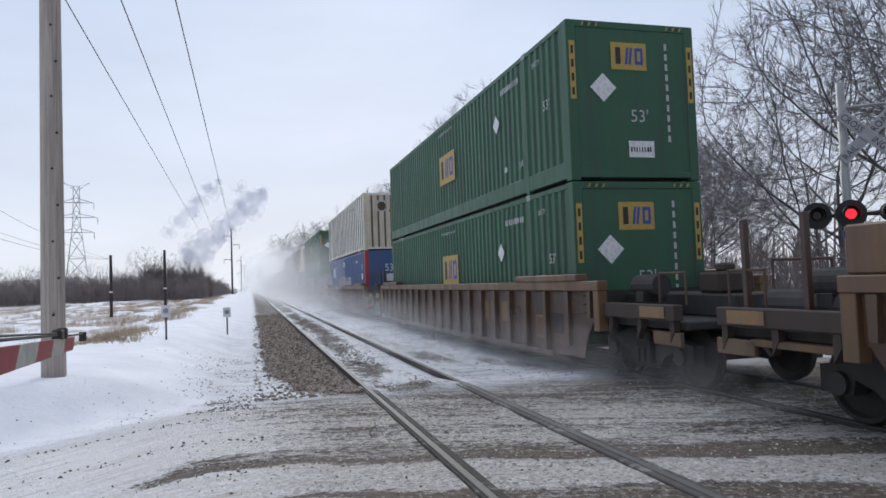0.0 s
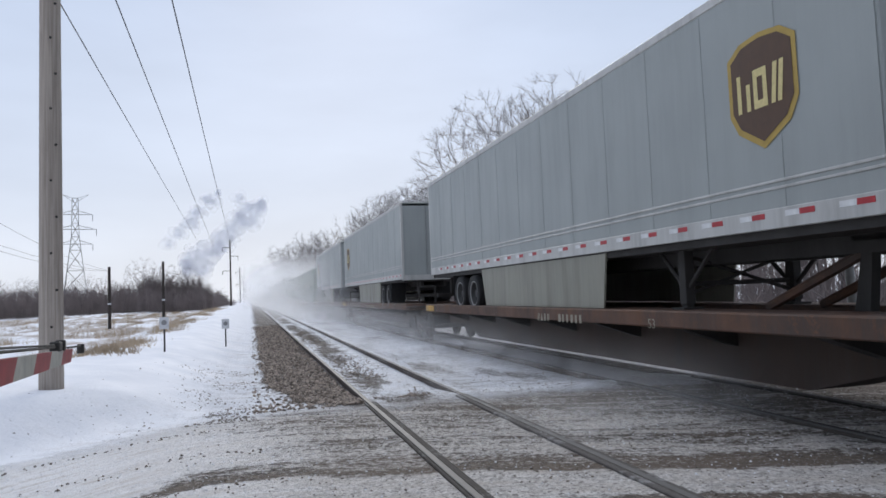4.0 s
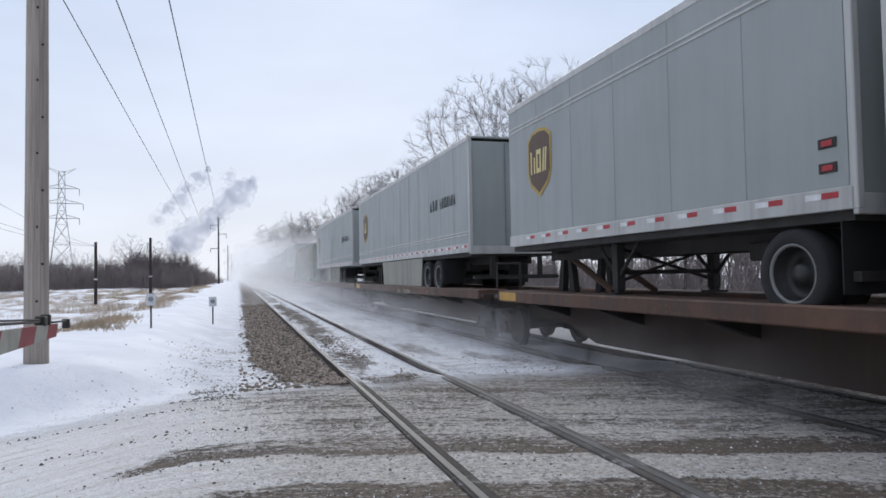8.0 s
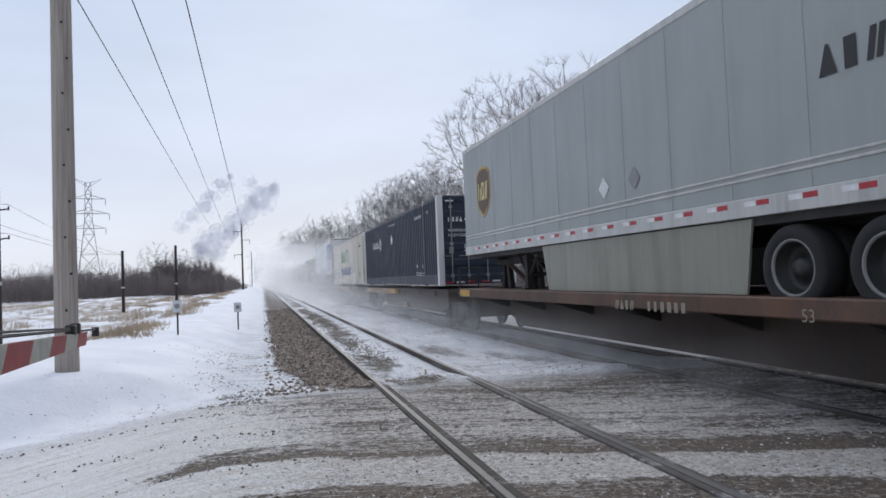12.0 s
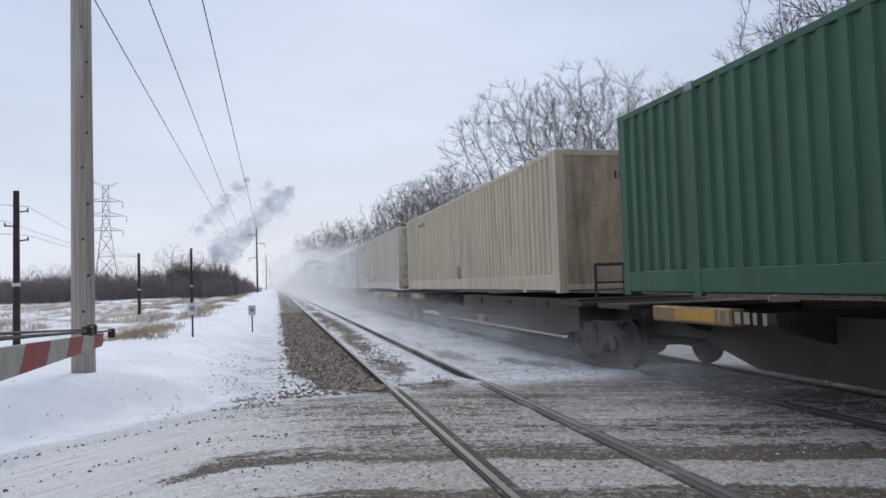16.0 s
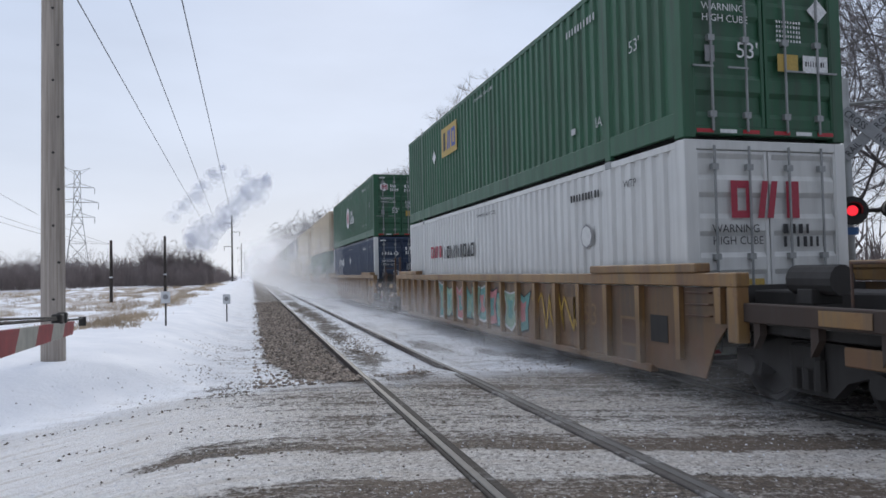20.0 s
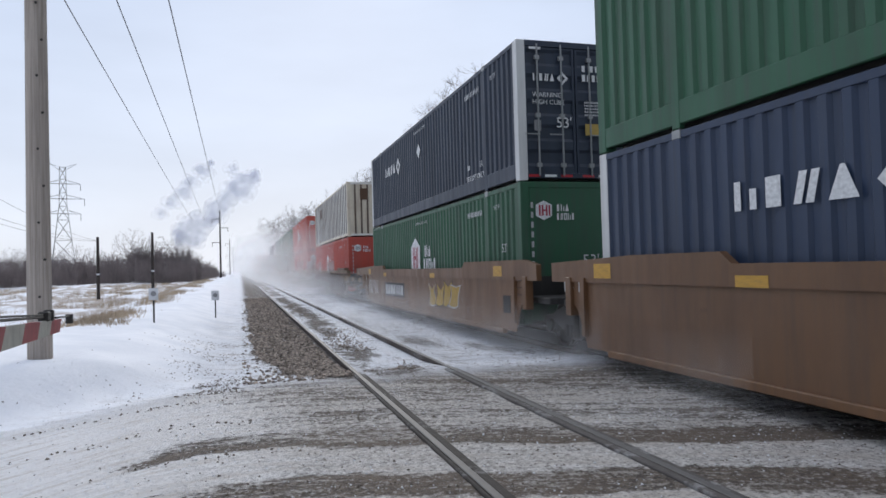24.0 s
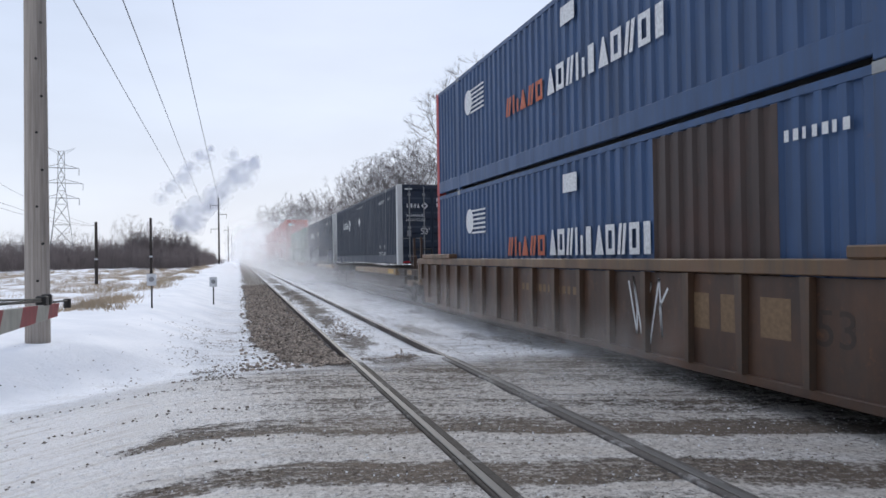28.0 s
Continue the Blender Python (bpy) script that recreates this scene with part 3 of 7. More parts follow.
def well_car(style, near, far, truck_near, truck_far, label, smooth_side=False):
    """A container well car; its y runs from the load's leading end. near, far: the length of the end platforms."""
    sheet, chord, rib = WELL_STYLES[style]
    car = thing("well_car", label, "freight car", "freight cars of the train")
    key = (style, near, far, smooth_side)
    for s in (-1, 1):
        k = "l" if s < 0 else "r"
        xo = s * 1.50
        me = cached((key, k, "sheet"), lambda: B().extrude_x(side_prof(near, far), xo - 0.012, xo + 0.012).mesh("side_sheet", sheet))
        part("side_sheet", me, car)
        if smooth_side and style == "red":
            part("top_chord", cached((key, k, "chord"), lambda: B().box(xo - 0.04, xo + 0.04, -min(1.25, near - 0.8) - 0.05, 16.2 + min(1.25, far - 0.8), 1.36, 1.55, 0.012).mesh("top_chord", chord)), car)
        elif smooth_side:
            me = cached((key, k, "chord"), lambda: B().extrude_x([(-near + 0.3, 1.30), (15.95 + far, 1.30), (15.95 + far, 1.62), (14.9, 1.70), (13.1, 1.70), (12.9, 1.56), (3.2, 1.56), (3.0, 1.70), (-0.6, 1.70), (-near + 0.3, 1.60)], xo - 0.05, xo + 0.05).mesh("top_chord", chord))
            part("top_chord", me, car)
        else:
            me = cached((key, k, "chord"), lambda: B().box(xo - 0.09, xo + 0.09, -min(1.25, near - 0.8) - 0.05, 16.2 + min(1.25, far - 0.8), 1.38, 1.54, 0.012).mesh("top_chord", chord))
            part("top_chord", me, car)
            for y0, y1 in ((-0.6, 2.1), (14.1, 16.8)):
                part("chord_cap", cached((key, k, "cap", y0), lambda: B().box(xo - 0.11, xo + 0.11, y0, y1, 1.542, 1.66, 0.015).mesh("chord_cap", chord)), car)
            me_r = cached((key, k, "rib"), lambda: B().extrude_x([(-0.06, 1.37), (0.06, 1.37), (0.04, 0.30), (-0.04, 0.30)], xo + s * 0.013, xo + s * 0.10).mesh("rib", rib))
            if s < 0:
                for i in range(17):
                    part("rib", me_r, car, at=(0, 0.75 + i * 0.915, 0))
            else:
                part("ribs", cached((key, "ribs"), lambda: rib_row(xo, s).mesh("ribs", rib)), car, kind="stuff")
        part("bottom_sill", cached((key, k, "sill"), lambda: B().box(xo - 0.06, xo + 0.06, 0.5, 15.65, 0.20, 0.30, 0.01).mesh("bottom_sill", sheet)), car)
        for y in (-min(1.25, near - 0.8) + 0.05, 16.1 + min(1.25, far - 0.8)):
            part("corner_post", cached((key, k, "cpost"), lambda: B().box(xo - 0.08, xo + 0.08, -0.09, 0.09, 0.75, 1.38, 0.01).mesh("corner_post", chord)), car, at=(0, y, 0))
    for y, lo in ((-0.95, 0.95), (-0.15, 0.45), (16.35, 0.45), (17.1, 0.95)):
        if -min(1.25, near - 0.8) < y < 16.1 + min(1.25, far - 0.8):
            part("end_rib", cached((style, "erib", lo), lambda: B().extrude_x([(-0.06, 1.37), (0.06, 1.37), (0.045, lo), (-0.045, lo)], -1.58, -1.513).mesh("end_rib", rib)), car, at=(0, y, 0))
    for z in (1.02, 1.16, 1.30):
        part("grab_iron", cached("grab", lambda: B().tube((-1.56, -0.22, 0), (-1.56, 0.22, 0), 0.013, n=6).tube((-1.56, -0.22, 0), (-1.5, -0.22, 0), 0.013, n=6).tube((-1.56, 0.22, 0), (-1.5, 0.22, 0), 0.013, n=6).mesh("grab_iron", RUSTY)), car, at=(0, -0.55, z))
    part("data_plate", cached((style, "dplate"), lambda: B().box(-1.52, -1.513, 0.15, 0.55, 0.62, 0.98).mesh("data_plate", DARK_STEEL)), car)
    part("well_floor", cached((key, "floor"), lambda: B().box(-1.44, 1.44, 0.4, 15.75, 0.32, 0.385).mesh("well_floor", DARK_STEEL)), car)
    for y0, y1, yo in ((-near + 0.2, -0.15, -near), (16.3, 15.95 + far, 16.15 + far)):
        part("end_platform", cached((key, "plat", y0), lambda: B().box(-1.34, 1.34, y0, y1, 0.86, 0.98, 0.02).mesh("end_platform", DARK_STEEL)), car)
        part("draft_sill", cached((key, "draft", y0), lambda: B().box(-0.5, 0.5, y0 + 0.1, y1 - 0.1, 0.982, 1.3, 0.02).mesh("draft_sill", DARK_STEEL)), car)
        part("bulkhead", cached((key, "bulk", y0), lambda: B().box(-1.38, 1.38, (y1 if y0 < 0 else y0) - 0.04, (y1 if y0 < 0 else y0) + 0.04, 0.98, 1.36).mesh("bulkhead", DARK_STEEL)), car)
    for end, d in ((-near, 1), (16.15 + far, -1)):
        if abs(end if d > 0 else end - 16.15) < 2.5:
            continue
        for s in (-1, 1):
            part("end_sill", cached((style, "esill", s), lambda: B().box(min(s * 1.5, s * 1.36), max(s * 1.5, s * 1.36), -0.95, 0.95, 0.99, 1.2, 0.012).mesh("end_sill", UNDERFRAME)), car, at=(0, end + d * 1.2, 0))
        for k in (0.35, 1.15, 1.95):
            part("gusset", cached((style, "gusset"), lambda: B().extrude_x([(-0.05, 1.19), (0.05, 1.19), (0.05, 0.7), (-0.05, 0.86)], -1.47, -1.38).mesh("gusset", UNDERFRAME)), car, at=(0, end + d * k, 0))
        part("warning_plate", cached("wplate", lambda: B().box(-1.515, -1.503, -0.3, 0.3, 1.02, 1.17, 0.003).mesh("warning_plate", YELLOW)), car, "worn yellow warning plate", at=(0, end + d * 0.75, 0))
        part("step_panel", cached("steppanel", lambda: B().box(-1.46, -1.4, -0.32, 0.32, 0.66, 0.84, 0.01).mesh("step_panel", YELLOW_DULL)), car, "grimy yellow step panel", at=(0, end + d * 0.5, 0))
        part("brake_cylinder", cached("bcyl", lambda: B().tube((-1.0, -0.3, 1.45), (-1.0, 0.3, 1.45), 0.16, n=14).box(-1.2, -0.8, -0.1, 0.1, 1.2, 1.36, 0.01).mesh("brake_cylinder", DARK_STEEL)), car, at=(0, end + d * 1.55, 0))
        part("brake_valve", cached("bvalve", lambda: B().box(-0.3, 0.3, -0.25, 0.25, 1.31, 1.62, 0.04).box(-0.1, 0.1, -0.12, 0.12, 1.62, 1.74, 0.03).mesh("brake_valve", UNDERFRAME)), car, at=(-0.1, end + d * 1.0, 0))
        part("crossover_hoop", cached("hoop", lambda: B().tube((-1.3, -0.3, 1.2), (-1.3, -0.3, 1.62), 0.016, n=6).tube((-1.3, -0.3, 1.62), (-1.3, 0.3, 1.62), 0.016, n=6).tube((-1.3, 0.3, 1.62), (-1.3, 0.3, 1.2), 0.016, n=6).mesh("crossover_hoop", RUSTY)), car, at=(0, end + d * 0.55, 0))
    if near > 2:
        for y in (-near - 0.05, 16.15 + far + 0.05):
            d = -1 if y < 0 else 1
            part("coupler", cached(("coupler", d), lambda: B().box(-0.13, 0.13, min(0, d * 0.45), max(0, d * 0.45), 0.72, 0.98, 0.03).box(-0.22, 0.22, min(-d * 0.8, 0), max(-d * 0.8, 0), 0.66, 1.0, 0.02).mesh("coupler", DARK_STEEL)), car, at=(0, y, 0))
        for y in (-near + 0.28,):
            def rungs():
                b = B()
                for s in (-1, 1):
                    b.box(s * 0.22 - 0.02, s * 0.22 + 0.02, -0.02, 0.02, 0.55, 1.95)
                for i in range(5):
                    b.tube((-0.22, 0, 0.65 + 0.29 * i), (0.22, 0, 0.65 + 0.29 * i), 0.014, n=6)
                return b.mesh("ladder", RUSTY)
            if near < 3.3:
                part("ladder", cached("ladder", rungs), car, at=(-1.12, y, 0))
            part("handrail", cached("handrail", lambda: B().tube((0.1, 0, 0.98), (0.1, 0, 1.75), 0.022, n=6).tube((0.1, 0, 1.75), (1.1, 0, 1.75), 0.022, n=6).tube((1.1, 0, 1.75), (1.1, 0, 0.98), 0.022, n=6).mesh("handrail", RUSTY)), car, at=(0, y, 0))
    if far > 3.3:
        for y in (18.1, 19.0):
            part("stanchion", cached("stanchion", lambda: B().box(-0.035, 0.035, -0.035, 0.035, 0.982, 2.2, 0.006).mesh("stanchion", BROWN)), car, at=(-1.29, y, 0))
        part("air_reservoir", cached("reservoir", lambda: B().tube((-1.0, 17.7, 1.2), (-1.0, 18.9, 1.2), 0.2, n=14).mesh("air_reservoir", DARK_STEEL)), car)
        part("air_hose", cached("hose", lambda: B().tube((-0.4, 19.4, 0.85), (-0.4, 19.7, 0.5), 0.03, n=6).tube((-0.4, 19.7, 0.5), (-0.3, 19.95, 0.6), 0.03, n=6).mesh("air_hose", RUBBER)), car)
        part("side_step", cached("wellstep", lambda: B().box(-1.46, -1.2, 17.6, 18.8, 0.78, 0.858, 0.01).mesh("side_step", YELLOW_DULL)), car)
    if truck_near is not None:
        add_truck(car, truck_near)
    if truck_far is not None:
        add_truck(car, truck_far)
    return car


def spine_car(length, deck, label, sections=((0.1, 8.9),)):
    """A spine car platform: a central beam with side sills, trucks at its joints."""
    car = thing("spine_car", label, "freight car", "freight cars of the train")
    e = length
    part("center_sill", cached(("csill", e), lambda: B().extrude_x([(-1.0, 0.62), (0.8, 0.62), (2.0, 0.30), (e - 2.0, 0.30), (e - 0.8, 0.62), (e + 1.0, 0.62), (e + 1.0, 1.06), (-1.0, 1.06)], -0.45, 0.45).mesh("center_sill", UNDERFRAME)), car)
    for i in range(7):
        part("cross_bearer", cached(("bearer",), lambda: B().extrude_y([(-1.25, 1.0), (-0.33, 0.70), (0.33, 0.70), (1.25, 1.0), (1.25, 1.13), (-1.25, 1.13)], -0.10, 0.10).mesh("cross_bearer", DARK_STEEL)), car, at=(0, 0.9 + i * (e - 1.8) / 6, 0))
    for s in (-1, 1):
        k = "l" if s < 0 else "r"
        if deck:
            part("deck_side", cached(("deck", e, k), lambda: B().box(min(s * 1.36, s * 0.6), max(s * 1.36, s * 0.6), -0.8, e + 0.6, 1.02, 1.25, 0.02).mesh("deck_side", RUSTY)), car)
            part("yellow_end_stripe", cached(("ystripe", k), lambda: B().box(min(s * 1.362, s * 1.368), max(s * 1.362, s * 1.368), 0, 0.9, 1.05, 1.22).mesh("yellow_end_stripe", YELLOW_CLEAN)), car, "bright yellow painted stripe", at=(0, e - 0.4, 0))
        else:
            for y0, y1 in sections:
                if y1 > e + 1.0:
                    y1 = e + 0.6
                part("side_sill", cached(("ssill", y0, y1, k), lambda: B().box(min(s * 1.38, s * 1.16), max(s * 1.38, s * 1.16), y0, y1, 0.95, 1.17, 0.02).mesh("side_sill", YELLOW)), car)
                part("yellow_end_stripe", cached(("ystripe2", k), lambda: B().box(min(s * 1.382, s * 1.388), max(s * 1.382, s * 1.388), 0, 0.9, 0.99, 1.15).mesh("yellow_end_stripe", YELLOW_CLEAN)), car, "bright yellow painted stripe", at=(0, y0 + 0.3, 0))
        if sections[0][0] > 5:
            part("side_step", cached(("step", k), lambda: B().box(min(s * 1.36, s * 1.0), max(s * 1.36, s * 1.0), 0, 0.55, 0.48, 0.68, 0.02).mesh("side_step", YELLOW_DULL)), car, at=(0, 5.1, 0))
    part("end_platform", cached(("endp",), lambda: B().box(-1.3, 1.3, -1.0, 0.1, 1.07, 1.15, 0.01).mesh("end_platform", UNDERFRAME)), car)
    part("end_platform", cached(("endp",), None), car, at=(0, e + 0.9, 0))
    part("brake_stand", cached(("stand",), lambda: B().tube((-0.5, 0, 1.15), (-0.5, 0, 1.85), 0.03, n=6).tube((0.1, 0, 1.15), (0.1, 0, 1.85), 0.03, n=6).tube((-0.5, 0, 1.85), (0.1, 0, 1.85), 0.03, n=6).tube((-0.5, 0, 1.5), (0.1, 0, 1.5), 0.02, n=6).mesh("brake_stand", DARK_STEEL)), car, at=(-0.3, -0.6, 0))
    if not deck:
        part("platform_body", cached("pbody", lambda: B().extrude_x([(-0.7, 0.62), (0.2, 0.50), (6.4, 0.50), (7.6, 0.80), (7.6, 1.2), (-0.7, 1.2)], -1.22, 1.22).mesh("platform_body", UNDERFRAME)), car)
    add_truck(car, -0.9)
    return car


# ---- marks on side and end walls ----
def text_mesh(txt, mat):
    def make():
        cu = bpy.data.curves.new("lettering", "FONT")
        cu.body, cu.size, cu.align_x, cu.align_y = txt, 1.0, "LEFT", "BOTTOM_BASELINE"
        cu.resolution_u = 3
        ob = bpy.data.objects.new("lettering", cu)
        scene.collection.objects.link(ob)
        dg = bpy.context.evaluated_depsgraph_get()
        me = bpy.data.meshes.new_from_object(ob.evaluated_get(dg))
        bpy.data.objects.remove(ob)
        bpy.data.curves.remove(cu)
        me.materials.clear()
        me.materials.append(mat)
        return me
    return cached(("text", txt, mat.name), make)


def poly_mesh(key, polys, mat):
    def make():
        b = B()
        for p in polys:
            b.face([(u, v, 0.0) for u, v in p])
        return b.mesh("marking", mat)
    return cached(("poly", key, mat.name), make)


def face_pose(face, u, v, off, length, sx=1.0, sy=1.0):
    """Pose of a flat mark. side: u is metres from the leading end to its left edge as one reads it; end: u from the centre."""
    if face == "side":
        base = Matrix(((0, 0, -1, -off), (-1, 0, 0, u), (0, 1, 0, v), (0, 0, 0, 1)))
    else:
        base = Matrix(((1, 0, 0, u), (0, 0, -1, -off), (0, 1, 0, v), (0, 0, 0, 1)))
    return base @ Matrix.Diagonal((sx, sy, 1, 1))


def rect(w, h, x=0.0, y=0.0):
    return [(x, y), (x + w, y), (x + w, y + h), (x, y + h)]


def put_text(owner, face, txt, u, v, h, mat, off, squeeze=1.0):
    part("lettering", text_mesh(txt, mat), owner, at=face_pose(face, u, v, off, 0, h / 0.72 * squeeze, h / 0.72))


def put_rect(owner, face, u, v, w, h, mat, off, name="marking", label=""):
    part(name, poly_mesh("unit", [rect(1, 1)], mat), owner, label, at=face_pose(face, u, v, off, 0, w, h))


def put_poly(owner, face, key, polys, u, v, s, mat, off, name="marking", label="", sy=None):
    part(name, poly_mesh(key, polys, mat), owner, label, at=face_pose(face, u, v, off, 0, s, sy or s))


def bars(n, seed, gap=0.55):
    r = random.Random(seed)
    return [rect(1 - gap * r.uniform(0.6, 1.2), 1, i, 0) for i in range(n)]


def put_bars(owner, face, u, v, w, h, mat, off, n=8, seed=1):
    part("number_marking", poly_mesh(("bars", n, seed), bars(n, seed), mat), owner, at=face_pose(face, u, v, off, 0, w / n, h), kind="stuff")


def diamond():
    return [[(0.5, 0), (1, 0.5), (0.5, 1), (0, 0.5)]]


def hexagon():
    return [[(0.5, 0), (1, 0.22), (1, 0.78), (0.5, 1), (0, 0.78), (0, 0.22)]]


def h_mark():
    return [rect(0.13, 1, 0.06), rect(0.13, 1, 0.27), rect(0.13, 1, 0.57), rect(0.13, 1, 0.78), rect(0.17, 0.16, 0.4, 0.42)]


def shield():
    return [[(0, 0.35), (0.12, 0.18), (0.5, 0), (0.88, 0.18), (1, 0.35), (1, 0.86), (0.8, 0.97), (0.5, 1), (0.2, 0.97), (0, 0.86)]]


def plain_shapes(kinds, width=0.8):
    """A row of plain shapes, one per unit: hoop, slab, slants, wedge, posts."""
    polys = []
    for i, k in enumerate(kinds):
        w, t = width, 0.24
        if k == "hoop":
            polys += [rect(t, 1, i), rect(t, 1, i + w - t), rect(w - 2 * t, 0.2, i + t), rect(w - 2 * t, 0.2, i + t, 0.8)]
        elif k == "slab":
            polys.append(rect(0.5, 1, i + 0.12))
        elif k == "slants":
            polys += [[(i, 0), (i + t, 0), (i + t + 0.2, 1), (i + 0.2, 1)], [(i + 0.36, 0), (i + 0.36 + t, 0), (i + 0.56 + t, 1), (i + 0.56, 1)]]
        elif k == "wedge":
            polys.append([(i, 0), (i + w, 0), (i + 0.58 * w, 1), (i + 0.42 * w, 1)])
        else:
            polys += [rect(t, 1, i), rect(t, 0.7, i + w - t)]
    return polys


def logo_block(owner, face, u, v, w, h, off, back, inks):
    """A logo panel drawn as plain shapes."""
    put_rect(owner, face, u, v, w, h, back, off, "logo_panel")
    d = 1 if face == "end" else -1
    for i, (ink, kind) in enumerate(zip(inks, ("slab", "slants", "hoop"))):
        put_poly(owner, face, ("logo", kind), plain_shapes([kind]), u + d * w * (0.09 + 0.29 * i), v + h * 0.2, w * 0.29, ink, off + 0.004, "logo_shape", sy=h * 0.62)


def word_blocks(owner, face, u, v, w, h, mat, off, n, seed):
    """A brand word drawn as a row of plain shapes."""
    r = random.Random(seed)
    kinds = []
    for i in range(n):
        kinds.append(r.choice([k for k in ("hoop", "slab", "slants", "wedge", "posts") if not kinds or k != kinds[-1]]))
    part("logo_shape", poly_mesh(("word", n, seed), plain_shapes(kinds), mat), owner, at=face_pose(face, u, v, off, 0, w / n, h), kind="stuff")

# ---- train: containers ----
LEN, WID, TALL = 16.15, 2.59, 2.89
OFF = 1.318  # outermost plane of a side wall
POST = 1.98  # lifting posts from each end


def corr_wall(y0, y1, z0, z1, x, s, pitch=0.285, depth=0.04):
    """Corrugated sheet between y0 and y1; s is the outward side."""
    b = B()
    n = max(1, round((y1 - y0) / pitch))
    p = (y1 - y0) / n
    pts = []
    for i in range(n):
        a = y0 + i * p
        pts += [(a, 0.0), (a + p * 0.36, 0.0), (a + p * 0.5, -depth), (a + p * 0.86, -depth)]
    pts.append((y1, 0.0))
    for (a, da), (c, dc) in zip(pts, pts[1:]):
        q = [(x + s * da, a, z0), (x + s * dc, c, z0), (x + s * dc, c, z1), (x + s * da, a, z1)]
        b.face(q if s > 0 else q[::-1])
    return b


def end_corr(z0, z1, y, pitch=0.27, depth=0.04, across=False):
    b = B()
    if across:
        n = 8
        p = (z1 - z0) / n
        pts = []
        for i in range(n):
            a = z0 + i * p
            pts += [(a, 0.0), (a + p * 0.4, 0.0), (a + p * 0.5, depth), (a + p * 0.9, depth)]
        pts.append((z1, 0.0))
        for (a, da), (c, dc) in zip(pts, pts[1:]):
            b.face([(-1.15, y + da, a), (1.15, y + da, a), (1.15, y + dc, c), (-1.15, y + dc, c)])
        return b
    n = 8
    p = 2.3 / n
    pts = []
    for i in range(n):
        a = -1.15 + i * p
        pts += [(a, 0.0), (a + p * 0.4, 0.0), (a + p * 0.5, depth), (a + p * 0.9, depth)]
    pts.append((1.15, 0.0))
    for (a, da), (c, dc) in zip(pts, pts[1:]):
        b.face([(a, y + da, z0), (c, y + dc, z0), (c, y + dc, z1), (a, y + da, z1)])
    return b


def flat_end(z0, z1):
    """A smooth welded front sheet."""
    return B().box(-1.15, 1.15, 0.0, 0.03, z0, z1)


DOORED = set()


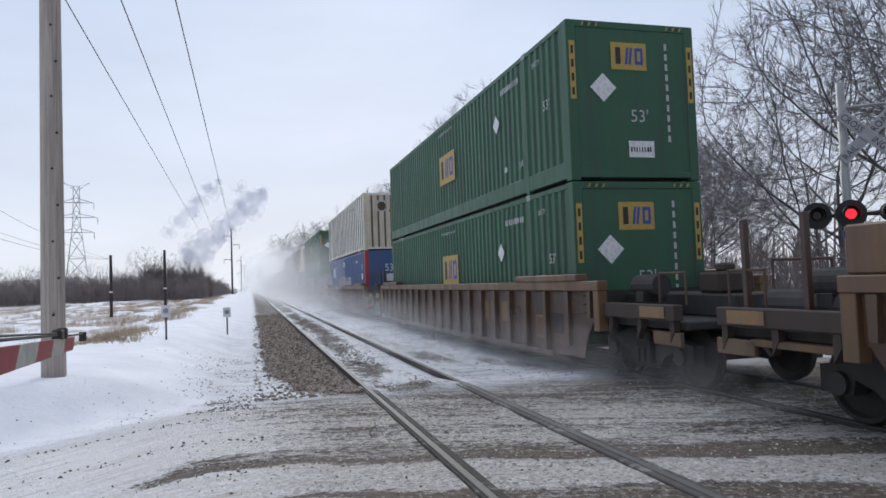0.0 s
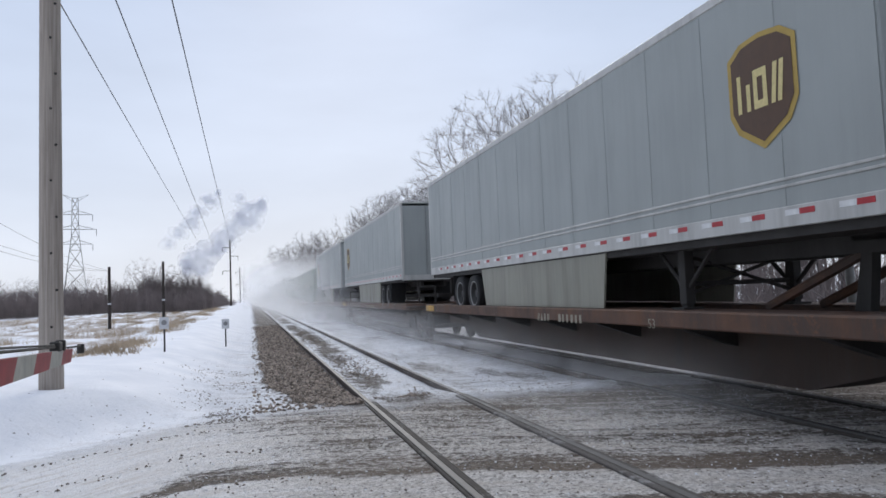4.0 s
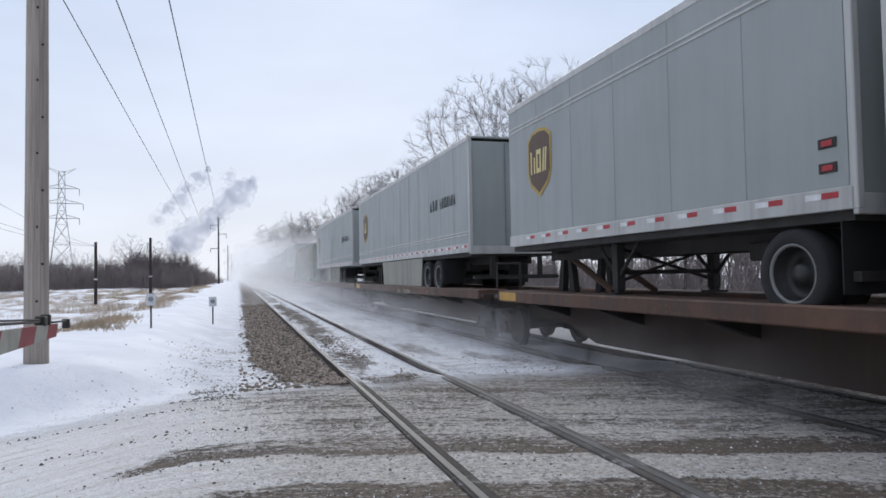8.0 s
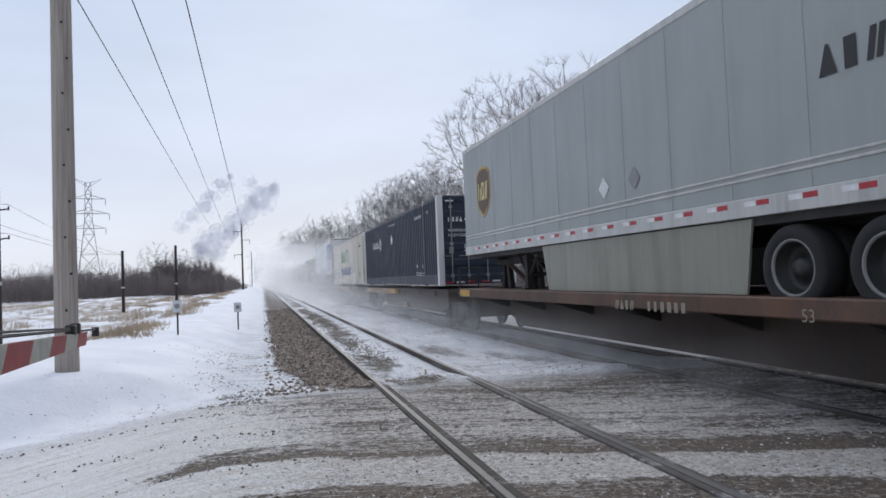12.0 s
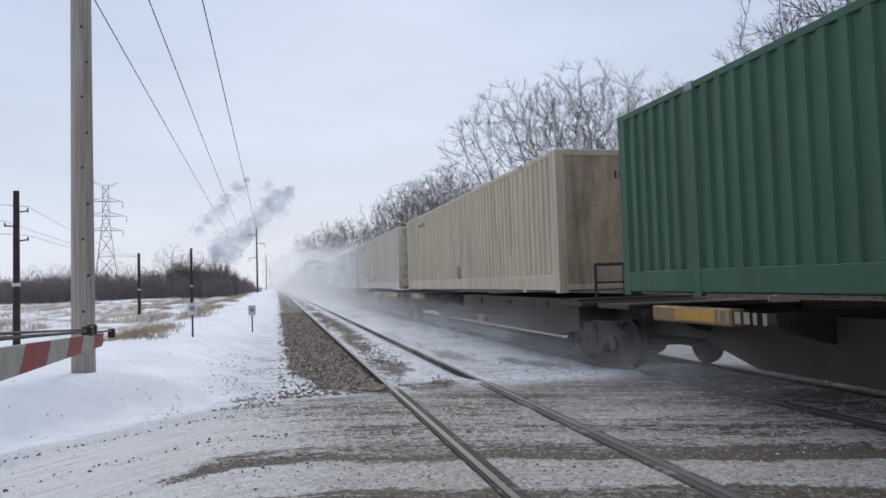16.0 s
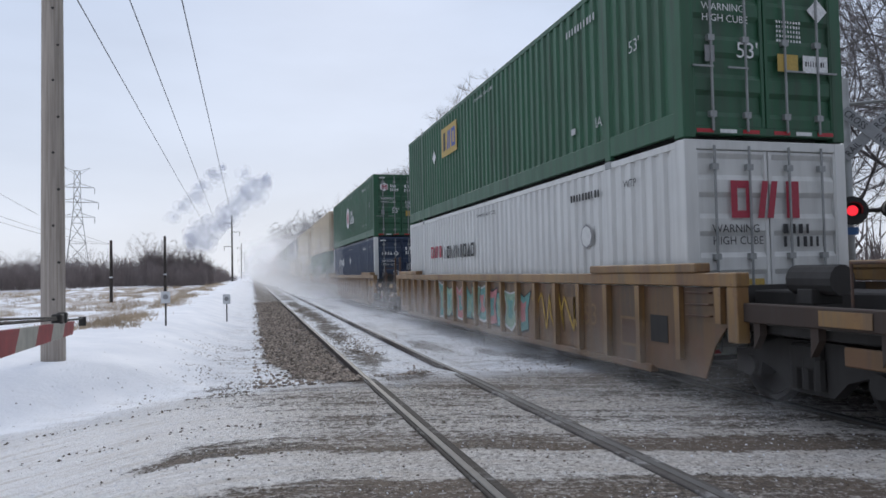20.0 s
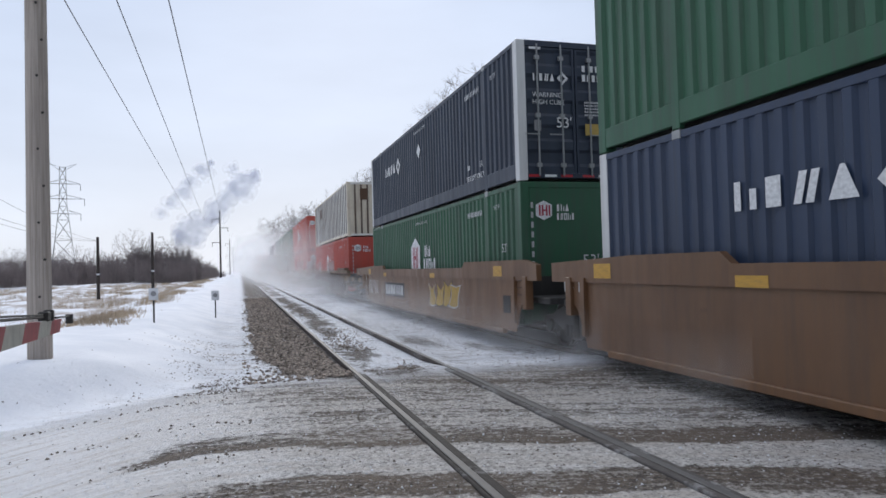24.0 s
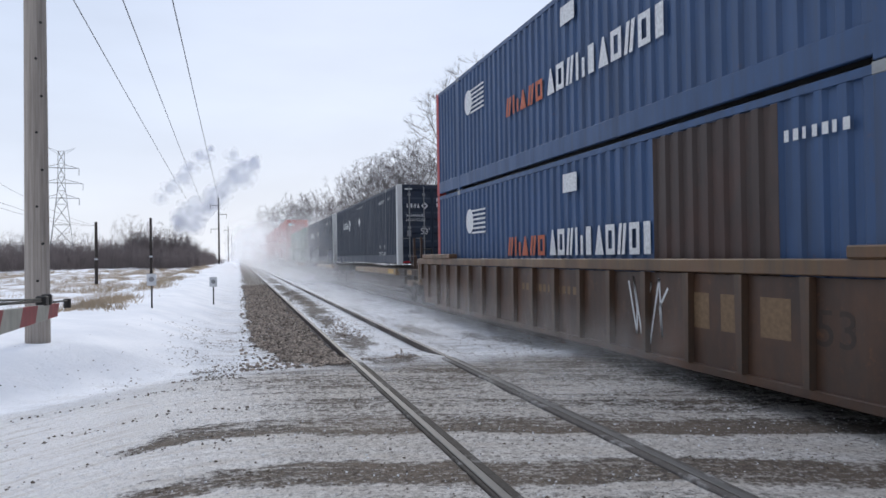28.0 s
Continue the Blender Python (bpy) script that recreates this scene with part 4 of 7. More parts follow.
def container(label, paint, wall="corr", end="nose", post=None, corner=None, tall=TALL, group="containers of the train", end_paint=None):
    """A 53 ft container; y runs back from its leading end."""
    ob = thing("shipping_container", label, "container", group)
    if end == "door":
        DOORED.add(ob.name)
    end_paint = end_paint or paint
    post = post or paint
    corner = corner or paint
    rail = end_paint if wall == "post" else paint
    key = (paint.name, end_paint.name, wall, end, post.name, corner.name, tall)
    zt, zb = tall - 0.10, 0.2 if wall == "post" else 0.36
    for s in (-1, 1):
        k = "l" if s < 0 else "r"
        if wall == "corr":
            for a, c in ((0.2, POST - 0.085), (POST + 0.085, LEN - POST - 0.085), (LEN - POST + 0.085, LEN - 0.2)):
                part("side_panel", cached((key, k, a), lambda: corr_wall(a, c, zb, zt, s * 1.29, s).mesh("side_panel", paint)), ob)
        else:
            part("side_panel", cached((key, k, "flat"), lambda: B().box(min(s * 1.24, s * 1.275), max(s * 1.24, s * 1.275), 0.1, LEN - 0.1, zb, zt).mesh("side_panel", paint)), ob)
            if wall == "post":
                me = cached((key, k, "rib"), lambda: B().box(min(s * 1.276, s * 1.312), max(s * 1.276, s * 1.312), -0.03, 0.03, zb, zt).mesh("side_post", post))
                if s < 0:
                    for i in range(24):
                        part("side_post", me, ob, at=(0, 0.55 + i * 0.655, 0))
            else:
                me = cached((key, k, "seam"), lambda: B().box(min(s * 1.276, s * 1.281), max(s * 1.276, s * 1.281), -0.02, 0.02, zb, zt).mesh("panel_seam", paint))
                for i in range(12):
                    part("panel_seam", me, ob, at=(0, 1.2 + i * 1.25, 0))
        part("bottom_rail", cached((key, k, "br"), lambda: B().box(min(s * 1.22, s * 1.296), max(s * 1.22, s * 1.296), 0.05, LEN - 0.05, 0.055, zb + 0.004, 0.012).mesh("bottom_rail", rail)), ob)
        part("top_rail", cached((key, k, "tr"), lambda: B().box(min(s * 1.22, s * 1.296), max(s * 1.22, s * 1.296), 0.05, LEN - 0.05, zt - 0.004, tall - 0.01, 0.006).mesh("top_rail", rail)), ob)
        for y in (POST, LEN - POST):
            part("lift_post", cached((key, k, "lp"), lambda: B().box(min(s * 1.22, s * 1.302), max(s * 1.22, s * 1.308), -0.085, 0.085, 0.0, tall, 0.01).mesh("lift_post", paint)), ob, at=(0, y, 0))
            part("corner_casting", cached(("cast", k), lambda: B().box(min(s * 1.15, s * 1.308), max(s * 1.15, s * 1.308), -0.09, 0.09, -0.004, 0.115, 0.008).mesh("corner_casting", STEEL_BARE)), ob, "bare steel lifting casting", at=(0, y, tall - 0.108))
        for y in (0.09, LEN - 0.09):
            part("corner_post", cached((key, k, "cp", wall), lambda: B().box(min(s * 1.11, s * 1.3), max(s * 1.11, s * 1.3), -0.11, 0.11, 0.0, tall, 0.012).mesh("corner_post", corner)), ob, at=(0, y, 0))
    part("roof", cached((key, "roof"), lambda: B().box(-1.225, 1.225, 0.1, LEN - 0.1, tall - 0.06, tall - 0.02).mesh("roof", paint)), ob)
    part("floor_pan", cached((key, "floor"), lambda: B().box(-1.0, 1.0, 0.2, LEN - 0.2, 0.03, 0.12).box(-1.21, 1.21, 0.1, LEN - 0.1, 0.12, 0.2).mesh("floor_pan", DARK_STEEL)), ob)
    part("rear_wall", cached((key, "rear"), lambda: B().box(-1.16, 1.16, LEN - 0.09, LEN - 0.05, 0.1, tall - 0.05).mesh("rear_wall", paint)), ob)
    part("end_header", cached((key, "hd"), lambda: B().box(-1.16, 1.16, -0.015, 0.12, tall - 0.13, tall, 0.01).mesh("end_header", paint)), ob)
    part("end_sill", cached((key, "sl"), lambda: B().box(-1.16, 1.16, -0.015, 0.12, 0.05, 0.16, 0.01).mesh("end_sill", paint)), ob)
    if wall == "post":
        for x in (-0.88, -0.55, -0.22, 0.11, 0.44, 0.77):
            part("end_post", cached((key, "epost"), lambda: B().box(-0.045, 0.045, -0.035, 0.0, 0.16, tall - 0.13, 0.008).mesh("end_post", END_POST)), ob, "brown weathered end post", at=(x, -0.001, 0))
    if end == "nose":
        part("end_wall", cached((key, "nose"), lambda: flat_end(0.15, tall - 0.12).mesh("end_wall", end_paint)), ob)
    elif end == "ribbed":
        part("end_wall", cached((key, "nosea"), lambda: end_corr(0.15, tall - 0.12, 0.0, across=True).mesh("end_wall", paint)), ob)
    else:
        for s in (-1, 1):
            d = part("door", cached((key, "door", s), lambda: door_mesh(s, tall, end_paint)), ob)
            for u in (0.32, 0.86):
                part("lock_rod", cached(("rod", tall, paint.name), lambda: B().tube((0, -0.045, 0.1), (0, -0.045, tall - 0.08), 0.019, n=6).box(-0.05, 0.05, -0.06, 0.0, 0.28, 0.36).box(-0.05, 0.05, -0.06, 0.0, tall - 0.4, tall - 0.32).box(-0.05, 0.05, -0.06, 0.0, 1.3, 1.38).mesh("lock_rod", STEEL_BARE)), d, at=(s * u, 0, 0))
                part("lock_handle", cached(("handle",), lambda: B().box(-0.02, 0.30, -0.072, -0.052, 0.935, 0.96).mesh("lock_handle", STEEL_BARE)), d, at=(s * u, 0, 0) if s > 0 else pose(s * u + 0.0, 0, 0) @ Matrix.Diagonal((-1, 1, 1, 1)))
            for i in range(3):
                part("reflective_tape", cached(("tape", i), lambda: B().box(-0.13, 0.13, -0.012, -0.008, 0.075, 0.125).mesh("reflective_tape", REFLECT_RED if i % 2 == 0 else MARK_WHITE)), ob, at=(s * (0.25 + 0.36 * i), -0.01, 0))
    return ob


def door_mesh(s, tall, paint):
    b = B()
    x0, x1 = (0.012, 1.14) if s > 0 else (-1.14, -0.012)
    z0, z1 = 0.165, tall - 0.14
    n = 5
    p = (z1 - z0) / n
    pts = [(z0, 0.0)]
    for i in range(n):
        a = z0 + i * p
        pts += [(a + p * 0.25, 0.0), (a + p * 0.38, 0.035), (a + p * 0.8, 0.035), (a + p * 0.93, 0.0)]
    pts.append((z1, 0.0))
    for (a, da), (c, dc) in zip(pts, pts[1:]):
        b.face([(x0, da, a), (x1, da, a), (x1, dc, c), (x0, dc, c)])
    b.box(x0, x0 + 0.05, -0.008, 0.05, z0, z1).box(x1 - 0.05, x1, -0.008, 0.05, z0, z1)
    return b.mesh("door_sheet", paint)


# ---- train: road trailers ----
def trailer(label, length, paint, nose_far=True, skirt=True, rim=None, tandem=2, band=True):
    """A road trailer that stands on a spine car; y from its leading end, z from the rail."""
    ob = thing("road_trailer", label, "trailer", "road trailers of the train")
    rim = rim or RIM
    zb, zt = 2.16, 5.05
    key = (length, paint.name)
    for s in (-1, 1):
        k = "l" if s < 0 else "r"
        part("side_wall", cached((key, k, "side"), lambda: B().box(min(s * 1.25, s * 1.285), max(s * 1.25, s * 1.285), 0.03, length - 0.03, zb + 0.2, zt - 0.1).mesh("side_wall", paint)), ob)
        n = int(length / 1.24)
        for i in range(1, n if s < 0 else 1):
            part("panel_seam", cached((paint.name, k, "tseam"), lambda: B().box(min(s * 1.286, s * 1.29), max(s * 1.286, s * 1.29), -0.005, 0.005, zb + 0.2, zt - 0.1).mesh("panel_seam", paint)), ob, at=(0, i * length / n, 0))
        part("bottom_rail", cached((key, k, "br"), lambda: B().box(min(s * 1.24, s * 1.3), max(s * 1.24, s * 1.3), 0, length, zb, zb + 0.22, 0.008).mesh("bottom_rail", RAIL_ALU)), ob)
        bz = zt - 0.56 if tandem == 1 else zb + 0.42
        for z in (bz, bz + 0.075):
            if band:
                part("wear_band", cached((key, k, "band", z), lambda: B().box(min(s * 1.28, s * 1.299), max(s * 1.28, s * 1.299), 0.02, length - 0.02, z, z + 0.032, 0.006).mesh("wear_band", RAIL_ALU)), ob)
        part("top_rail", cached((key, k, "tr"), lambda: B().box(min(s * 1.22, s * 1.298), max(s * 1.22, s * 1.298), 0, length, zt - 0.12, zt, 0.01).mesh("top_rail", RAIL_ALU)), ob)
        for i in range(int((length - 0.2) / 0.70) if s < 0 else 0):
            part("reflective_tape", cached(("ttape", k), lambda: B().box(-1.304, -1.301, 0, 0.2, zb + 0.12, zb + 0.18).box(-1.304, -1.301, 0.2, 0.4, zb + 0.12, zb + 0.18, mat=1).mesh("reflective_tape", REFLECT_RED, MARK_WHITE)), ob, "red and white reflective tape", at=(0, 0.15 + 0.70 * i, 0))
    part("roof", cached((key, "roof"), lambda: B().box(-1.24, 1.24, 0.02, length - 0.02, zt - 0.04, zt + 0.015, 0.01).mesh("roof", paint)), ob)
    part("floor_frame", cached((key, "floor"), lambda: B().box(-1.22, 1.22, 0.05, length - 0.05, zb - 0.10, zb + 0.1).box(-0.5, -0.4, 0.3, length - 0.3, zb - 0.3, zb - 0.1).box(0.4, 0.5, 0.3, length - 0.3, zb - 0.3, zb - 0.1).mesh("floor_frame", DARK_STEEL)), ob)
    ny, ry = (length, 0.0) if nose_far else (0.0, length)
    d = -1 if nose_far else 1  # from nose to rear
    part("nose_wall", cached((key, "nose", nose_far), lambda: B().box(-1.27, 1.27, min(ny, ny + d * 0.05), max(ny, ny + d * 0.05), zb, zt - 0.01, 0.015).mesh("nose_wall", paint)), ob)
    for s in (-1, 1):
        dr = part("door", cached((key, "door", s, nose_far), lambda: B().box(0.012 if s > 0 else -1.2, 1.2 if s > 0 else -0.012, min(ry, ry - d * 0.05), max(ry, ry - d * 0.05), zb + 0.14, zt - 0.12, 0.01).mesh("door", paint)), ob)
        yy = ry + d * 0.02
        part("lock_rod", cached(("trod", ry > 0), lambda: B().tube((0, 0, zb + 0.1), (0, 0, zt - 0.12), 0.018, n=6).box(-0.04, 0.04, -0.03, 0.03, zb + 0.5, zb + 0.58).mesh("lock_rod", STEEL_BARE)), dr, at=(s * 0.3, yy, 0))
        part("frame_post", cached((paint.name, "fpost", s), lambda: B().box(min(s * 1.2, s * 1.285), max(s * 1.2, s * 1.285), -0.05, 0.05, zb, zt, 0.01).mesh("frame_post", RAIL_ALU)), ob, at=(0, ry, 0))
    part("rear_sill", cached(("rsill", ry), lambda: B().box(-1.28, 1.28, min(ry, ry + d * 0.02) - 0.02, max(ry, ry + d * 0.02) + 0.02, zb - 0.05, zb + 0.15, 0.01).mesh("rear_sill", RAIL_ALU)), ob)
    part("bumper", cached(("bumper",), lambda: B().box(-1.15, 1.15, -0.05, 0.05, 1.48, 1.58, 0.01).box(-0.7, -0.6, -0.05, 0.05, 1.58, 2.1).box(0.6, 0.7, -0.05, 0.05, 1.58, 2.1).mesh("bumper", DARK_STEEL)), ob, at=(0, ry - d * 0.12, 0))
    def tyre():
        return B().lathe([(0.30, -0.13), (0.34, -0.15), (0.44, -0.15), (0.468, -0.115), (0.475, 0.0), (0.468, 0.115), (0.44, 0.15), (0.30, 0.15)], 0, 0, 0, 28).mesh("tyre", RUBBER, smooth=True)
    def rim_me():
        b = B().lathe([(0.0, -0.06), (0.09, -0.07), (0.11, 0.0), (0.20, 0.06), (0.27, 0.03), (0.285, -0.12), (0.295, -0.137), (0.315, -0.142), (0.318, -0.12), (0.31, 0.14)], 0, 0, 0, 24)
        b.m = [1 if i % 9 in (5, 6, 7) else 0 for i in range(len(b.f))]
        return b.mesh("rim", rim, RIM_EDGE if rim is RIM else rim, smooth=True)
    axles = (2.9, 4.1) if tandem == 2 else (0.8,)
    for a in axles:
        y = ry + (a if nose_far else -a)
        for s in (-1, 1):
            for dx in (1.12, 0.80):
                w = part("tyre", cached("tyre", tyre), ob, at=pose(s * dx, y, 1.56, 0, 0, 0 if s < 0 else 180))
                if dx > 1:
                    part("rim", cached(("rim", rim.name), rim_me), w)
        part("axle", cached("taxle", lambda: B().tube((-0.9, 0, 1.58), (0.9, 0, 1.58), 0.07, n=8).mesh("axle", DARK_STEEL)), ob, at=(0, y, 0))
    part("bogie_frame", cached("tbogie", lambda: B().box(-0.6, 0.6, -1.4, 1.4, 1.72, 1.95, 0.02).mesh("bogie_frame", DARK_STEEL)), ob, at=(0, ry + sum(axles) / len(axles) * (1 if nose_far else -1), 0))
    lg = ny + (-3.6 if nose_far else 3.6)
    for s in (-1, 1):
        part("landing_leg", cached("leg", lambda: B().box(-0.075, 0.075, -0.08, 0.08, 1.32, 2.1, 0.01).box(-0.055, 0.055, -0.06, 0.06, 1.27, 1.36).box(-0.16, 0.16, -0.14, 0.14, 1.25, 1.28).mesh("landing_leg", DARK_STEEL)), ob, at=(s * 0.9, lg, 0))
        for e in (-1, 1):
            part("leg_brace", cached(("brace", e), lambda: B().tube((0, 0.05 * e, 1.55), (0, 0.62 * e, 2.08), 0.032, n=6).mesh("leg_brace", DARK_STEEL)), ob, at=(s * 0.9, lg, 0))
        part("hitch_leg", cached("hitchleg", lambda: B().extrude_x([(-0.36, 1.2), (-0.16, 1.2), (-0.06, 2.04), (-0.18, 2.04)], -0.06, 0.06).extrude_x([(0.36, 1.2), (0.16, 1.2), (0.06, 2.04), (0.18, 2.04)], -0.06, 0.06).mesh("hitch_leg", DARK_STEEL)), ob, at=(s * 0.42, ny + (-0.9 if nose_far else 0.9), 0))
        part("hitch_stay", cached(("hstay", d), lambda: B().tube((0, 0.1 * d, 1.92), (0, 1.7 * d, 1.27), 0.06, n=6).mesh("hitch_stay", RUSTY)), ob, "rusty diagonal stay", at=(s * 0.42, ny + (-0.9 if nose_far else 0.9), 0))
        part("mud_flap", cached(("flap", rim.name), lambda: B().box(-0.3, 0.3, -0.008, 0.008, 1.36, 2.06).mesh("mud_flap", TRAILER_WHITE if rim is RIM_WHITE else RUBBER)), ob, at=(s * 0.95, ry + (axles[0] - 0.62) * (1 if nose_far else -1), 0))
    part("cross_brace", cached("xbrace", lambda: B().tube((-0.9, 0, 1.45), (0.9, 0, 2.0), 0.028, n=6).mesh("cross_brace", DARK_STEEL)), ob, at=(0, lg, 0))
    part("cross_brace", cached("xbrace2", lambda: B().tube((0.9, 0, 1.45), (-0.9, 0, 2.0), 0.028, n=6).mesh("cross_brace", DARK_STEEL)), ob, at=(0, lg, 0))
    part("leg_axle", cached("legaxle", lambda: B().tube((-0.9, 0, 1.6), (0.9, 0, 1.6), 0.035, n=6).mesh("leg_axle", DARK_STEEL)), ob, at=(0, lg, 0))
    part("hitch_plate", cached("hitch", lambda: B().box(-0.5, 0.5, -0.32, 0.32, 1.98, 2.06, 0.01).mesh("hitch_plate", DARK_STEEL)), ob, at=(0, ny + (-0.9 if nose_far else 0.9), 0))
    for z in (zb + 0.42, zb + 0.66) if tandem == 1 else ():
        lamp = part("lamp_recess", cached("recess", lambda: B().box(-1.296, -1.287, -0.11, 0.11, -0.05, 0.05, 0.004).mesh("lamp_recess", DARK_STEEL)), ob, at=(0, ry - d * 0.27, z))
        part("side_lamp", cached("sidelamp", lambda: B().box(-1.302, -1.297, -0.065, 0.065, -0.028, 0.028, 0.003).mesh("side_lamp", REFLECT_RED)), lamp, "red side marker lamp")
    if skirt and length > 10:
        y0, y1 = (4.75, 10.9) if nose_far else (length - 10.9, length - 4.75)
        for s in (-1, 1):
            part("side_skirt", cached((key, "skirt", s, nose_far), lambda: B().extrude_x([(y0 + 0.1, 1.26), (y1 - 0.25, 1.26), (y1, 2.14), (y0 - 0.05, 2.14)], min(s * 1.22, s * 1.25), max(s * 1.22, s * 1.25)).mesh("side_skirt", SKIRT)), ob)
    return ob

# ---- train: what it carries ----
MOVING = []  # (thing, metres from the crossing at the start, height)
TRAIN_X = 6.75
DECK = 1.31
LOW, HIGH = 0.40, 3.31


def run(ob, s, z=0.0):
    MOVING.append((ob, s, z))
    return ob


def side53(ob, off, h=0.19, mat=None):
    put_text(ob, "side", "53'", 1.25 if ob.name in DOORED else 1.05, 1.48, h, mat or MARK_DIM, off)


def small_side_marks(ob, off, ink, seed):
    """Owner's mark, number and notes, near the leading end."""
    ink = MARK_DIM if ink is MARK_WHITE else ink
    put_text(ob, "side", "WTP", 1.5, 2.42, 0.12, ink, off)
    put_bars(ob, "side", 3.3, 2.38, 1.1, 0.12, ink, off, 10, seed)
    put_text(ob, "side", "WARNING HIGH CUBE", 8.6, 2.54, 0.085, ink, off, 1.15)
    put_rect(ob, "side", 3.2, 0.64, 0.16, 0.11, ink, off)
    put_text(ob, "side", "IA", 2.32, 0.6, 0.17, ink, off)


def door_marks(ob, ink, seed, logo=None):
    put_text(ob, "end", "WARNING", -0.98, 1.72, 0.10, ink, 0.03)
    put_text(ob, "end", "HIGH CUBE", -0.98, 1.57, 0.10, ink, 0.03)
    put_text(ob, "end", "53'", -0.46, 1.1, 0.22, ink, 0.03)
    put_bars(ob, "end", 0.16, 2.28, 0.62, 0.13, ink, 0.03, 4, seed)
    put_bars(ob, "end", 0.16, 2.08, 0.80, 0.14, ink, 0.03, 7, seed + 1)
    put_poly(ob, "end", "diamond", diamond(), 0.72, 1.66, 0.34, MARK_WHITE, 0.034, "placard")
    put_rect(ob, "end", 0.2, 0.95, 0.34, 0.24, MARK_YELLOW, 0.034, "warning_sticker", "yellow warning sticker")
    put_rect(ob, "end", 0.62, 0.95, 0.42, 0.24, MARK_WHITE, 0.034, "weight_sticker")
    put_bars(ob, "end", 0.66, 1.04, 0.34, 0.07, MARK_BLACK, 0.037, 8, seed + 2)
    put_rect(ob, "end", -0.95, 1.02, 0.15, 0.22, MARK_GREY, 0.034)
    for i in range(5):
        put_bars(ob, "end", 0.2, 1.62 - 0.065 * i, 0.42, 0.035, ink, 0.03, 9, seed + 5 + i)
    for s in (-1.02, 0.78):
        put_rect(ob, "end", s, 2.70, 0.26, 0.05, MARK_WHITE, 0.02, "reflective_tape")


def gold_panel_side(ob, seed, logo_u=8.57, diamond_u=3.85, v=1.1):
    logo_block(ob, "side", logo_u, v, 1.55, 0.84, OFF, MARK_YELLOW, (MARK_BLACK, MARK_BLUE, MARK_BLUE))
    put_poly(ob, "side", "diamond", diamond(), diamond_u, 1.6, 0.42, MARK_WHITE, OFF, "placard")
    side53(ob, OFF)
    small_side_marks(ob, OFF, MARK_WHITE, seed)


def gold_panel_nose(ob, seed):
    logo_block(ob, "end", -0.42, 2.02, 0.72, 0.5, 0.012, MARK_YELLOW, (MARK_BLACK, MARK_BLUE, MARK_BLUE))
    put_poly(ob, "end", "diamond", diamond(), -0.86, 1.42, 0.52, MARK_WHITE, 0.012, "placard")
    put_text(ob, "end", "53'", -0.08, 1.07, 0.23, MARK_DIM, 0.012)
    put_rect(ob, "end", -0.14, 0.42, 0.52, 0.30, MARK_WHITE, 0.012, "weight_sticker")
    put_bars(ob, "end", -0.1, 0.52, 0.44, 0.09, MARK_BLACK, 0.016, 8, seed)
    for i in range(10):
        put_rect(ob, "end", 0.68, 2.42 - 0.19 * i, 0.055, 0.12, MARK_DIM, 0.012, "number_bar")
    for s in (-1.25, 1.14):
        put_rect(ob, "end", s, 1.45, 0.11, 1.05, MARK_YELLOW, 0.025, "yellow_strip", "yellow warning strip")
        for i in range(4):
            put_rect(ob, "end", s + 0.03, 1.52 + 0.25 * i, 0.05, 0.14, MARK_BLACK, 0.028)
    for s in (-1.0, 0.72):
        for i in range(5):
            put_poly(ob, "end", "slash", [[(0, 0), (0.5, 0), (1, 1), (0.5, 1)]], s + 0.07 * i, tall_top(ob) - 0.1, 0.06, MARK_YELLOW if i % 2 == 0 else MARK_BLACK, 0.02, "hazard_stripe", sy=0.06)


def tall_top(ob):
    return TALL


def hex_side(ob, seed, ink=MARK_RED, u=9.3):
    put_poly(ob, "side", "hex", hexagon(), u, 0.87, 1.15, MARK_WHITE, OFF, "logo_shape", sy=1.28)
    put_poly(ob, "side", "hmark", h_mark(), u - 0.19, 1.17, 0.77, ink or MARK_ORANGE, OFF + 0.004, "logo_shape", sy=0.68)
    word_blocks(ob, "side", u - 1.7, 1.52, 0.72, 0.34, MARK_WHITE, OFF, 3, 21)
    word_blocks(ob, "side", u - 1.55, 1.10, 1.45, 0.36, MARK_WHITE, OFF, 5, 22)
    side53(ob, OFF)
    small_side_marks(ob, OFF, MARK_WHITE, seed)


def hex_end(ob, seed, ink=MARK_RED, door=True):
    put_poly(ob, "end", "hex", hexagon(), -0.98, 2.1, 0.36, MARK_WHITE, 0.034, "logo_shape", sy=0.4)
    put_poly(ob, "end", "hmark", h_mark(), -0.93, 2.19, 0.3, ink, 0.038, "logo_shape", sy=0.22)
    word_blocks(ob, "end", -0.52, 2.28, 0.3, 0.14, MARK_WHITE, 0.034, 3, 21)
    word_blocks(ob, "end", -0.52, 2.1, 0.42, 0.14, MARK_WHITE, 0.034, 5, 22)
    if door:
        door_marks(ob, MARK_WHITE, seed)
    else:
        put_text(ob, "end", "53'", 0.05, 1.15, 0.24, MARK_WHITE, 0.014)
        put_rect(ob, "end", 0.0, 0.62, 0.5, 0.28, MARK_WHITE, 0.014, "weight_sticker")
        for i in range(9):
            put_rect(ob, "end", -1.08, 2.35 - 0.2 * i, 0.055, 0.12, MARK_DIM, 0.014, "number_bar")


